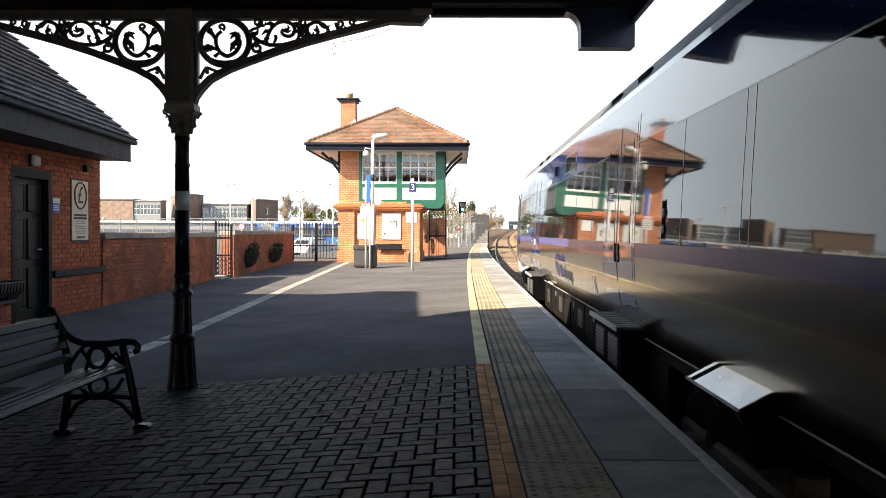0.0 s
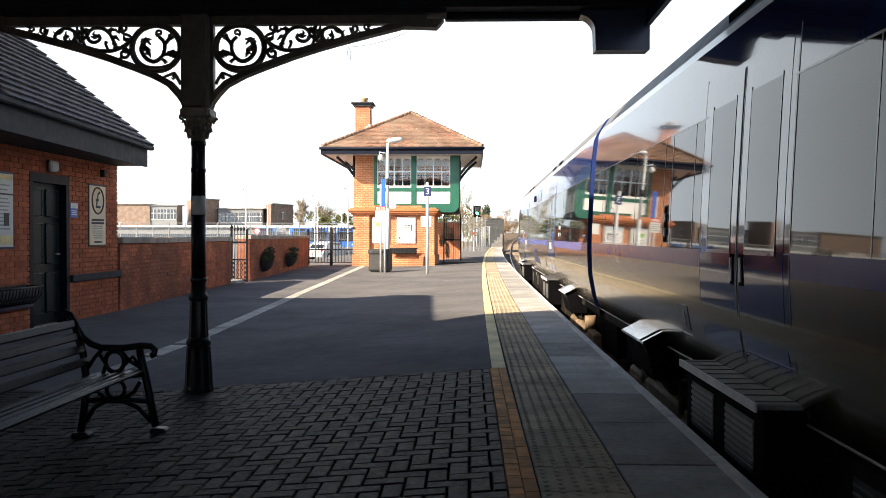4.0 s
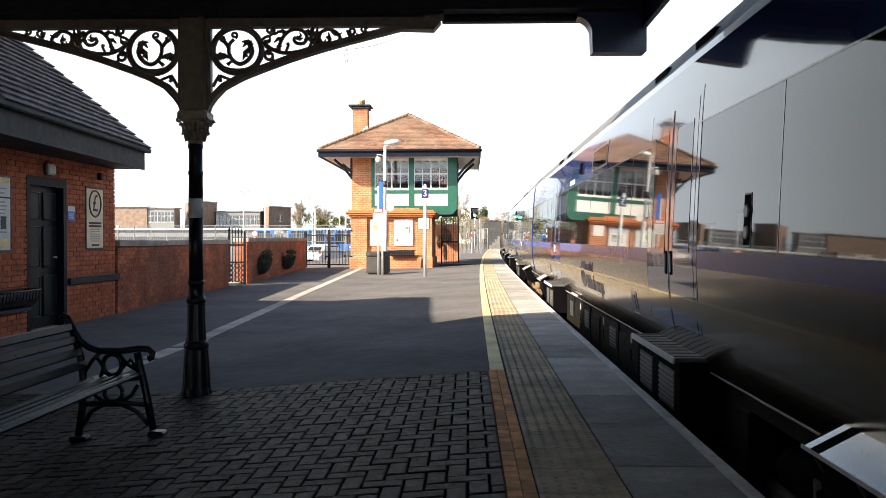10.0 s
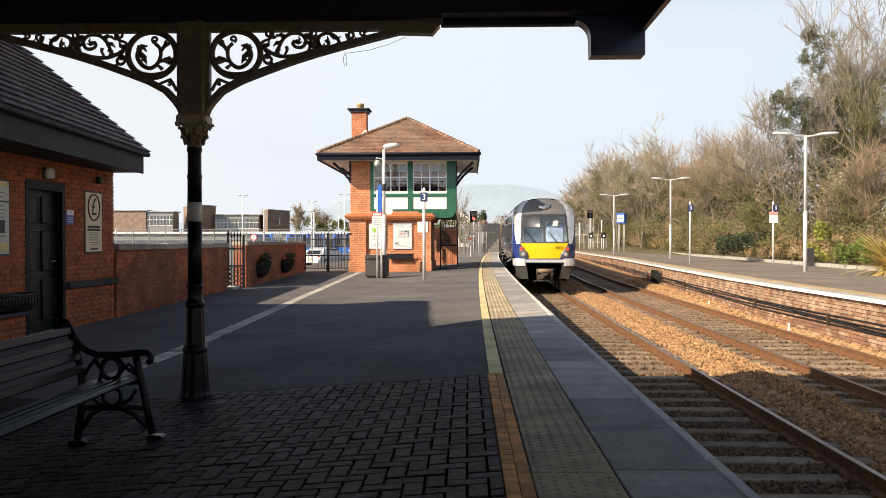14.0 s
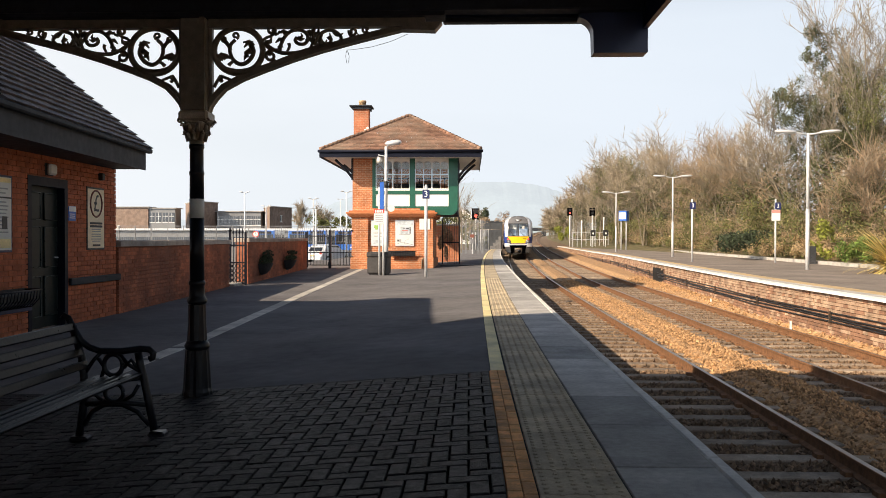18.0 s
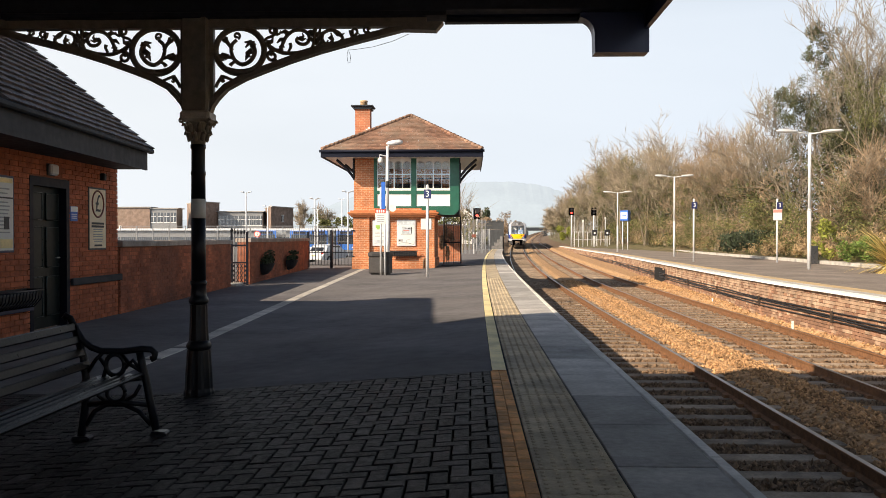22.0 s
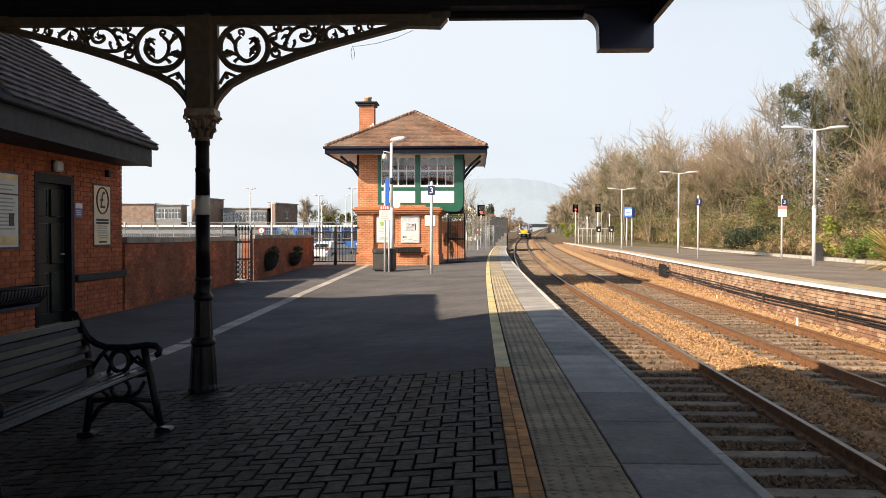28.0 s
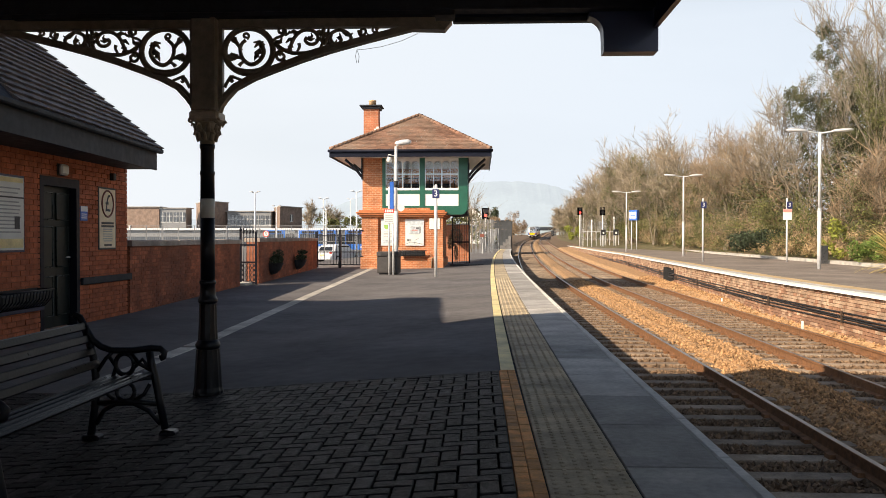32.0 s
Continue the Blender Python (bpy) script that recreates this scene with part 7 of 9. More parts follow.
def wall_things():
    n = wall_sign("notice_board", 10.35, 11.28, 0.94, 1.97, POSTER, "white timetable poster in a dark frame on the brick wall", "notice board", NAVY)
    part("yellow_heading", box_bm(0.03, 0.034, 10.40, 11.23, 1.87, 1.93), YELLOW_LINE, n)
    part("yellow_footer", box_bm(0.03, 0.034, 10.40, 11.23, 1.0, 1.12), YELLOW_LINE, n)
    part("poster_rule", box_bm(0.03, 0.034, 10.39, 11.24, 1.66, 1.68), INK, n)
    bars(n, 0.030, 10.45, 11.18, [1.20 + 0.05 * k for k in range(9)] + [1.72, 1.78], GREY_INK)
    part("dark_block", box_bm(0.031, 0.035, 11.02, 11.14, 1.25, 1.42), INK, n)
    s = wall_sign("fare_sign", 13.52, 14.18, 0.94, 1.97, CREAM, "cream sign with a red ringed pound mark in a dark frame", "sign", INK)
    ring = tube_bm([(0.032, 13.85 + 0.215 * math.cos(i * math.pi / 18), 1.70 + 0.215 * math.sin(i * math.pi / 18)) for i in range(37)], 0.016, 6)
    part("red_ring", ring, DULL_RED, s, "dull red ring")
    text_part("pound_mark", "£", 0.40, pose(0.034, 13.85, 1.695, 0, 0, 90), INK, s)
    bars(s, 0.03, 13.60, 14.10, [1.36, 1.31], INK, 0.035, 0.1)
    bars(s, 0.03, 13.66, 14.04, [1.27, 1.235, 1.19, 1.155, 1.11, 1.075], GREY_INK, 0.015)
    part("foot_mark", box_bm(0.03, 0.033, 13.72, 14.0, 1.0, 1.03), INK, s)
    q = wall_sign("door_notice", 12.90, 13.14, 1.40, 1.63, SIGN_BLUE, "small blue notice with a white heading beside the door", "sign")
    part("white_heading", box_bm(0.025, 0.029, 12.905, 13.135, 1.545, 1.625), WHITE, q)
    bars(q, 0.025, 12.93, 13.11, [1.50, 1.47, 1.44], WHITE, 0.012)
    l = thing("wall_lamp", pose(WALL_X, 12.30, 2.14), "square white bulkhead lamp over the door", "lamp")
    part("backplate", box_bm(0.004, 0.03, -0.12, 0.12, -0.09, 0.09, 0.01), BLACK, l)
    part("diffuser", box_bm(0.03, 0.10, -0.11, 0.11, -0.08, 0.08, 0.025), WHITE, l)
    d = thing("sounder", pose(WALL_X, 14.02, 2.16), "small dark wall-mounted sounder box", "sounder")
    part("case", box_bm(0.004, 0.09, -0.05, 0.05, -0.06, 0.06, 0.015), BLACK, d)
    h = thing("wall_trough", pose(WALL_X, 11.0, 0.0), "black iron hay-rack planter on the wall", "planter")
    part("back_bar", box_bm(0.004, 0.02, -0.62, 0.62, 0.40, 0.44), IRON, h)
    part("rim", tube_bm([(0.012, -0.62, 0.42), (0.26, -0.60, 0.42), (0.26, 0.60, 0.42), (0.012, 0.62, 0.42)], 0.014), IRON, h)
    for k in range(15):
        y = -0.58 + k * 0.083
        part("bar", tube_bm([(0.26, y, 0.42), (0.24, y, 0.30), (0.14, y, 0.19), (0.012, y, 0.16)], 0.009, 5), IRON, h)
    part("liner", box_bm(0.02, 0.20, -0.59, 0.59, 0.22, 0.40, 0.03), BLACK, h)


wall_things()


# ---- boundary wall, gates, planters ----
def boundary(p0, p1, near):
    (xa, ya), (xb, yb) = p0, p1
    d = Vector((xb - xa, yb - ya))
    length, u = d.length, d.normalized()
    z0 = fall(xa, (ya + yb) / 2) - 0.05
    w = tagged(new("boundary_wall"), "old red-brick boundary wall with a dark stone coping", "wall", kind="structure")
    m = pose(xa, ya, z0, 0, 0, math.degrees(math.atan2(u.y, u.x)))
    core = box_bm(0, length, 0.012, 0.33, -0.25, 1.21)
    bmesh.ops.transform(core, matrix=m, verts=core.verts)
    part("wall_core", core, MORTAR, w)
    brick_field(w, (xa, ya, z0), (u.x, u.y), length, 1.23, OLD_BRICK, near=near)
    n = max(1, round(length / 0.85))
    cap = piece_mesh("coping_stone", length / n / 2 - 0.004, 0.22, 0.055, STONE_CAP, 0.018)
    for i in range(n):
        ob = new("coping_stone", cap)
        ob.parent = w
        ob.matrix_basis = m @ pose((i + 0.5) * length / n, 0.16, 1.27 + random.uniform(-0.004, 0.004), 0, 0, random.uniform(-0.3, 0.3))


boundary((-6.17, GABLE_Y + 0.02), (-6.45, 22.6), (0.4, 3.6))
boundary((-6.26, 23.75), (-6.72, 34.9), (0.2, 2.6))


def iron_gate(m, width, height, n, label, posts=True):
    g = thing("iron_gate", m, label, "gate")
    for x in (0.0, width):
        part("stile", box_bm(x - 0.025, x + 0.025, -0.025, 0.025, 0.04, height), IRON, g)
    for z in (0.12, height * 0.42, height - 0.22):
        part("rail", box_bm(0.025, width - 0.025, -0.015, 0.015, z, z + 0.04), IRON, g)
    for k in range(1, n):
        x = width * k / n
        part("bar", tube_bm([(x, 0, 0.12), (x, 0, height - 0.03)], 0.011, 6), IRON, g)
        part("finial", lathe_bm([(0.008, height - 0.03), (0.026, height + 0.0), (0.018, height + 0.04), (0.002, height + 0.10)], 6), IRON, g).location = (x, 0, 0)
    return g


gate_a = iron_gate(pose(-4.86, 35.3, -0.12, 0, 0, 180), 0.92, 1.55, 7, "black iron railing gate leaf, shut, between wall and signal box")
gate_b = iron_gate(pose(-5.84, 35.3, -0.12, 0, 0, 180), 0.92, 1.55, 7, "black iron railing gate leaf, shut, beside the boundary wall")
gp = thing("gate_post", pose(-5.81, 35.22, -0.14), "black iron gate post with a drop bolt", "post")
part("post", box_bm(-0.045, 0.045, -0.03, 0.03, 0, 1.62), IRON, gp)
part("bolt_box", box_bm(-0.06, 0.06, -0.045, -0.03, 0.0, 0.30), IRON, gp)
gp2 = thing("gate_post", pose(-6.82, 35.3, -0.14), "black iron hanging post at the wall's end", "post")
part("post", box_bm(-0.04, 0.04, -0.04, 0.04, 0, 1.55), IRON, gp2)
gp3 = thing("gate_post", pose(-4.82, 35.3, -0.14), "black iron hanging post beside the brick pier", "post")
part("post", box_bm(-0.03, 0.03, -0.03, 0.03, 0, 1.62), IRON, gp3)


def ornate_gate():
    """The tall side gate that stands open in the boundary wall."""
    g = thing("side_gate", pose(-6.62, 23.3, fall(-6.4, 23) - 0.02, 0, 0, 8), "tall ornate black iron side gate with spear heads, ajar", "gate")
    w, h = 0.42, 1.45
    for x in (0.0, w):
        part("stile", box_bm(x - 0.03, x + 0.03, -0.03, 0.03, 0, h + 0.05), IRON, g)
        part("ball", lathe_bm([(0.03, h + 0.05), (0.045, h + 0.09), (0.01, h + 0.16)], 8), IRON, g)
    for z in (0.05, 0.62, 1.10):
        part("rail", box_bm(0.03, w - 0.03, -0.018, 0.018, z, z + 0.045), IRON, g)
    for k in range(1, 5):
        x = w * k / 5
        part("bar", tube_bm([(x, 0, 0.05), (x, 0, h - 0.02)], 0.012, 6), IRON, g)
        part("spear", lathe_bm([(0.01, h - 0.02), (0.03, h + 0.02), (0.002, h + 0.16)], 6), IRON, g).location = (x, 0, 0)
    for r in range(4):
        for k in range(4):
            part("lattice", tube_bm([(w * k / 4 + 0.01, 0, 0.10 + r * 0.13), (w * (k + 1) / 4 - 0.01, 0, 0.22 + r * 0.13)], 0.013, 5), IRON, g)
            part("lattice", tube_bm([(w * (k + 1) / 4 - 0.01, 0, 0.10 + r * 0.13), (w * k / 4 + 0.01, 0, 0.22 + r * 0.13)], 0.013, 5), IRON, g)
    st = thing("threshold_step", pose(-6.55, 23.1, fall(-6.4, 23)), "worn pale stone step under the side gate", "step")
    part("stone", box_bm(-0.45, 0.25, -0.45, 0.60, -0.05, 0.07, 0.02), STRIPE, st)


ornate_gate()


# ---- leafy clumps ----
LEAF_DARK = mat("dark_leaf", (0.035, 0.05, 0.022), 0.7, vary=0.35, scale=3, pieces=0.5)
# the strong variation also paints light and shaded masses into the foliage
LEAF_OLIVE = mat("olive_leaf", (0.115, 0.118, 0.036), 0.75, vary=0.6, scale=1.1, pieces=0.55)
LEAF_BRIGHT = mat("bright_leaf", (0.22, 0.24, 0.04), 0.7, vary=0.3, scale=3, pieces=0.5)
TWIG_BROWN = mat("brown_twig", (0.27, 0.19, 0.12), 0.9, vary=0.3, scale=1.5, pieces=0.45)
TWIG_GREY = mat("grey_twig", (0.33, 0.265, 0.185), 0.9, vary=0.3, scale=1.5, pieces=0.4)
BARK = mat("bark", (0.20, 0.165, 0.12), 0.95, vary=0.35, scale=6, bump=0.6, bump_scale=30)


def clump_arrays(rng, centres, radii, n, size, thin=1.0):
    """Small leaf-shaped faces scattered through lumps: arrays of vertices and faces."""
    centres, radii = np.asarray(centres, float), np.asarray(radii, float)
    vol = radii.prod(axis=1) ** 0.8
    idx = rng.choice(len(centres), n, p=vol / vol.sum())
    d = rng.normal(size=(n, 3))
    d /= np.linalg.norm(d, axis=1)[:, None]
    p = centres[idx] + d * radii[idx] * (rng.random(n) ** 0.32)[:, None]
    a = rng.normal(size=(n, 3))
    a /= np.linalg.norm(a, axis=1)[:, None]
    b = np.cross(a, rng.normal(size=(n, 3)))
    b /= np.linalg.norm(b, axis=1)[:, None]
    s = size * rng.uniform(0.6, 1.4, n)[:, None]
    v = np.stack([p - a * s, p + b * s * 0.45 * thin, p + a * s, p - b * s * 0.45 * thin], 1).reshape(-1, 3)
    f = (np.array([(0, 1, 2, 3)])[None] + 4 * np.arange(n)[:, None, None]).reshape(-1, 4)
    return v, f


def clump(name, rng, centres, radii, n, size, material, parent, thin=1.0):
    v, f = clump_arrays(rng, centres, radii, n, size, thin)
    return joined(name, v.tolist(), f.tolist(), material, parent)


def wall_planter(x, y, z, label, low=False):
    rng = np.random.default_rng(int(y * 10))
    p = thing("wall_planter", pose(x, y, z), label, "planter")
    prof = [(0.02, -0.34), (0.16, -0.30), (0.28, -0.18), (0.36, 0.0), (0.37, 0.02), (0.34, 0.02)]
    bm = bmesh.new()
    rings = [[bm.verts.new((max(0.012, r * math.sin(a)) if True else 0, r * 1.15 * math.cos(a), q)) for a in [math.pi * i / 10 for i in range(11)]] for r, q in prof]
    for a, b in zip(rings, rings[1:]):
        for i in range(10):
            bm.faces.new((a[i], a[i + 1], b[i + 1], b[i]))
    part("basket", bm, BLACK, p, "black half-round basket")
    part("soil", box_bm(0.012, 0.24, -0.3, 0.3, -0.05, 0.01), JOINT, p)
    clump("shrub", rng, [(0.18, 0, 0.12), (0.15, -0.2, 0.08), (0.15, 0.2, 0.1), (0.2, 0.05, 0.28)], [(0.18, 0.22, 0.08 if low else 0.16)] * 4, 900, 0.035, LEAF_DARK, p)


wall_planter(-6.30, 25.5, 0.36, "black half basket with an evergreen shrub on the wall")
wall_planter(-6.42, 29.6, 0.36, "black half basket with a low dark plant on the wall", True)


# ---- poles, signs and bin before the signal box ----
def pole_three():
    x, y = -1.35, 26.56
    p = thing("platform_number_sign", pose(x, y, fall(x, y)), "white pole with a navy platform number plate", "sign")
    part("pole", cyl_bm(0.048, 0.048, 0, 2.86, 12), STEEL, p)
    part("cap", lathe_bm([(0.048, 2.86), (0.02, 2.90)], 8), STEEL, p)
    pl = part("plate", box_bm(-0.11, 0.11, -0.065, -0.05, 2.46, 2.74, 0.006), SIGN_NAVY, p)
    part("plate", box_bm(-0.11, 0.11, 0.05, 0.065, 2.46, 2.74, 0.006), SIGN_NAVY, p)
    text_part("numeral", "3", 0.27, pose(0, -0.067, 2.595), WHITE, pl)
    return p


def lamp_pole():
    x, y = -3.18, 32.4
    z = fall(x, y)
    p = thing("cctv_lamp_post", pose(x, y, z), "white lamp post with a street lantern and a camera", "lamp post")
    part("lower_pole", cyl_bm(0.085, 0.085, 0, 2.3, 14), STEEL, p)
    part("upper_pole", cyl_bm(0.06, 0.055, 2.3, 4.78, 12), STEEL, p)
    part("clamp", cyl_bm(0.07, 0.07, 3.2, 3.45, 12), BLACK, p)
    part("arm", tube_bm([(0, 0, 4.74), (0.1, 0, 4.86), (0.3, 0, 4.90)], 0.035, 8), STEEL, p)
    head = lathe_bm([(0.02, -0.30), (0.09, -0.22), (0.13, 0.0), (0.12, 0.22), (0.05, 0.34)], 12)
    bmesh.ops.transform(head, matrix=pose(0.25, 0, 4.92, 0, 84, 0) @ Matrix.Diagonal((0.85, 1.1, 1.0, 1)), verts=head.verts)
    part("lantern", head, STEEL, p, "grey street lantern head")
    cam_box = part("camera_dome", lathe_bm([(0.02, 4.16), (0.08, 4.18), (0.10, 4.24), (0.09, 4.33), (0.05, 4.38)], 12), OFFWHITE, p, "white camera housing")
    cam_box.location = (-0.26, -0.05, -0.02)
    part("camera_arm", tube_bm([(-0.30, -0.05, 4.36), (-0.30, 0, 4.46), (0, 0, 4.40)], 0.022, 6), STEEL, p)
    disc = cyl_bm(0.14, 0.14, -0.02, 0.02, 20)
    bmesh.ops.transform(disc, matrix=pose(0.20, -0.10, 2.42, 90), verts=disc.verts)
    part("round_plate", disc, OFFWHITE, p, "round white plate")
    return p


def banner_pole():
    x, y = -3.10, 29.2
    p = thing("station_banner_sign", pose(x, y, fall(x, y)), "white pole with a blue banner and a red-topped notice", "sign")
    for dx in (0.0, 0.14):
        part("pole", cyl_bm(0.032, 0.032, 0, 3.05 if dx == 0 else 2.1, 10, dx), STEEL, p)
    ban = part("banner", box_bm(0.02, 0.16, -0.02, 0.02, 2.28, 3.22, 0.01), SIGN_BLUE, p, "bright blue vertical banner")
    part("banner_bracket", tube_bm([(0.0, 0, 3.05), (0.30, 0, 2.9)], 0.010, 5), STEEL, p)
    nt = part("notice", box_bm(-0.18, 0.18, -0.06, -0.035, 1.78, 2.28, 0.005), OFFWHITE, p)
    part("red_heading", box_bm(-0.18, 0.18, -0.065, -0.06, 2.14, 2.28), RED, nt, "red heading")
    for k in range(4):
        part("letter_bar", box_bm(-0.14 + k * 0.075, -0.09 + k * 0.075, -0.068, -0.065, 2.165, 2.255), WHITE, nt)
    for k in range(4):
        part("print_bar", box_bm(-0.13, 0.13, -0.063, -0.06, 1.84 + k * 0.07, 1.865 + k * 0.07), GREY_INK, nt)
    return p


def grit_bin():
    x, y = -3.15, 29.6
    p = thing("litter_bin", pose(x, y, fall(x, y), 0, 0, -8), "dark grey square litter bin on the platform", "bin")
    part("foot", box_bm(-0.30, 0.30, -0.22, 0.22, 0, 0.05), BLACK, p)
    part("body", box_bm(-0.36, 0.36, -0.28, 0.28, 0.05, 0.62, 0.02), BIN_GREY, p)
    part("lid", box_bm(-0.38, 0.38, -0.30, 0.30, 0.62, 0.80, 0.035), BIN_GREY, p)
    part("slot", box_bm(-0.22, 0.22, -0.305, -0.295, 0.66, 0.74), BLACK, p)
    part("door", box_bm(-0.31, 0.31, -0.292, -0.28, 0.10, 0.58), BIN_GREY, p)


BIN_GREY = mat("bin_grey", (0.045, 0.042, 0.042), 0.6, vary=0.2, scale=5)
pole_three()
lamp_pole()
banner_pole()
grit_bin()
tr = thing("wall_trough", pose(-2.75, 34.65, 0.0), "black iron hay-rack planter under the notice boards", "planter")
part("rim", tube_bm([(-0.60, 0.01, 0.62), (-0.58, -0.24, 0.62), (0.58, -0.24, 0.62), (0.60, 0.01, 0.62)], 0.018), IRON, tr)
part("liner", box_bm(-0.56, 0.56, -0.20, 0.0, 0.40, 0.60, 0.04), BLACK, tr)
for k in range(12):
    part("bar", tube_bm([(-0.55 + k * 0.1, -0.24, 0.62), (-0.55 + k * 0.1, -0.20, 0.45), (-0.55 + k * 0.1, 0.0, 0.34)], 0.012, 5), IRON, tr)
pipe = thing("stand_pipe", pose(-1.92, 34.55, -0.12), "small bent metal stand pipe against the wall", "pipe")
part("pipe", tube_bm([(0, 0, 0), (0, 0, 0.40), (0.06, 0, 0.46), (0.10, 0, 0.40), (0.10, 0, 0.0)], 0.028, 8), BOGIE_MAT, pipe)


# ---- trees and bushes on the bank ----
def branches(rng, base, height, spread, levels=4, kids=5, lean=(0, 0), r0=0.16, trunks=1, thin=0.015):
    """A bare tree as tapering limbs: arrays of vertices and faces, and the tips."""
    verts, faces, tips = [], [], []

    def limb(p, d, length, r, level):
        n = 4 if level < 2 else 3
        sides = 6 if level == 0 else (4 if level < 2 else 3)
        pts, q, way = [p], p, d
        for i in range(n):
            way = way + rng.normal(0, 0.11 if level else 0.07, 3)
            way[2] += 0.05
            way /= np.linalg.norm(way)
            q = q + way * length / n
            pts.append(q)
        k = len(verts)
        for i, c in enumerate(pts):
            w = pts[min(i + 1, n)] - pts[max(i - 1, 0)]
            w = w / np.linalg.norm(w)
            s = np.cross(w, (0.3, 1, 0.2))
            s /= np.linalg.norm(s)
            u = np.cross(w, s)
            rad = r * (1 - 0.62 * i / n)
            for j in range(sides):
                a = 2 * math.pi * j / sides
                verts.append(tuple(c + (s * math.cos(a) + u * math.sin(a)) * rad))
        for i in range(n):
            for j in range(sides):
                j2 = (j + 1) % sides
                faces.append((k + i * sides + j, k + i * sides + j2, k + (i + 1) * sides + j2, k + (i + 1) * sides + j))
        if level + 1 >= levels:
            end = pts[-1] - pts[-2]
            tips.append(np.concatenate([pts[-1], end / np.linalg.norm(end)]))
            return
        m = kids + rng.integers(0, 3)
        for c in range(m):
            t = 0.25 + 0.75 * (c + rng.random()) / m
            i = min(n - 1, int(t * n))
            o = pts[i] + (pts[i + 1] - pts[i]) * (t * n - i)
            side = rng.normal(0, 1, 3)
            side -= way * side.dot(way)
            side /= np.linalg.norm(side)
            nd = way * 0.75 + side * spread + np.array((0, 0, 0.25))
            limb(o, nd / np.linalg.norm(nd), length * rng.uniform(0.42, 0.62), max(thin, r * (1 - 0.6 * t) * 0.55), level + 1)

    for k in range(trunks):
        d = np.array((lean[0] + rng.normal(0, 0.12 * (trunks > 1)), lean[1] + rng.normal(0, 0.12 * (trunks > 1)), 1.0))
        limb(np.array(base, float) + rng.normal(0, 0.3, 3) * (trunks > 1) * np.array((1, 1, 0)), d / np.linalg.norm(d), height * 0.55, r0, 0)
    return verts, faces, tips


def twigs(rng, tips, n, length, spread, w=0.011):
    """Fine twigs as slender three-sided spikes that carry on the last limbs. tips: place and direction."""
    tips = np.asarray(tips, float)
    pick = tips[rng.integers(0, len(tips), n)]
    p = pick[:, :3] - pick[:, 3:] * rng.uniform(0, 0.8, (n, 1)) + rng.normal(0, spread, (n, 3))
    d = pick[:, 3:] + rng.normal(0, 0.42, (n, 3)) + np.array((0, 0, 0.18))
    d /= np.linalg.norm(d, axis=1)[:, None]
    s = np.cross(d, rng.normal(0, 1, (n, 3)))
    s /= np.linalg.norm(s, axis=1)[:, None]
    u = np.cross(d, s)
    L = length * rng.uniform(0.4, 1.3, n)[:, None]
    v = np.stack([p + s * w, p - s * w * 0.5 + u * w, p - s * w * 0.5 - u * w, p + d * L], 1).reshape(-1, 3)
    f = np.array([(0, 1, 3), (1, 2, 3), (2, 0, 3)])
    return v, (f[None] + 4 * np.arange(n)[:, None, None]).reshape(-1, 3)


def bank_z(x, y):
    return rise(y) + 0.1 + max(0.0, min(1.0, (x - bend(y) - 18) / 14)) * 1.8


def tree(x, y, height, seed, label, ivy=0, twig=TWIG_GREY, n_twigs=2500, trunks=1, spread=0.75, ivy_mat=LEAF_OLIVE, kids=5, r0=0.16, ivy_top=0.62, levels=4, lumps=(), lean=(0, 0)):
    rng = np.random.default_rng(seed)
    z = bank_z(x, y) - 0.1
    t = thing("tree", pose(x, y, z), label, "tree")
    v, f, tips = branches(rng, (0, 0, 0), height, spread, levels, kids, trunks=trunks, r0=r0, lean=lean, thin=0.017 * max(1.0, y / 62))
    joined("trunk", v, f, BARK, t)
    tv, tf = twigs(rng, tips, n_twigs, 1.25, 0.05, 0.011 * max(1.0, y / 58))
    joined("crown", tv.tolist(), tf.tolist(), twig, t, "crown of bare fine twigs")
    if ivy:
        limbs = np.asarray(v)[rng.integers(0, len(v), 400)]
        low = limbs[(limbs[:, 2] < height * ivy_top) & (np.hypot(limbs[:, 0], limbs[:, 1]) < height * 0.22)][:90]
        cen = [(0, 0, height * k) for k in (0.08, 0.16, 0.24, 0.32, 0.40, 0.48)] + [tuple(p) for p in low]
        rad = [(0.55, 0.55, 0.9)] * 6 + [(rng.uniform(0.2, 0.7), rng.uniform(0.2, 0.7), rng.uniform(0.3, 0.9)) for _ in low]
        for lx, lz in lumps:
            for k in range(13):
                cen.append((lx + rng.normal(0, 0.5), rng.normal(0, 0.6), lz + rng.normal(0, 0.55)))
                rad.append((rng.uniform(0.08, 0.42), rng.uniform(0.15, 0.5), rng.uniform(0.12, 0.5)))
        clump("ivy", rng, cen, rad, int(ivy * 1.5), 0.055, ivy_mat, t, 0.8)
    return t


def bush_row(name, rng, items, n, size, material, label, category="bushes", thin=1.0):
    """A run of undergrowth: lumps of small leaves or twigs in one mesh."""
    cen, rad = [], []
    for x, y, w, h in items:
        for k in range(9):
            cen.append((x + rng.normal(0, w * 0.36), y + rng.normal(0, w * 0.42), bank_z(x, y) + h * rng.uniform(0.12, 0.82)))
            rad.append((w * rng.uniform(0.14, 0.42), w * rng.uniform(0.14, 0.42), h * rng.uniform(0.10, 0.28)))
    v, f = clump_arrays(rng, cen, rad, n, size, thin)
    ob = joined(name, v.tolist(), f.tolist(), material)
    return tagged(ob, label, category, kind="stuff")


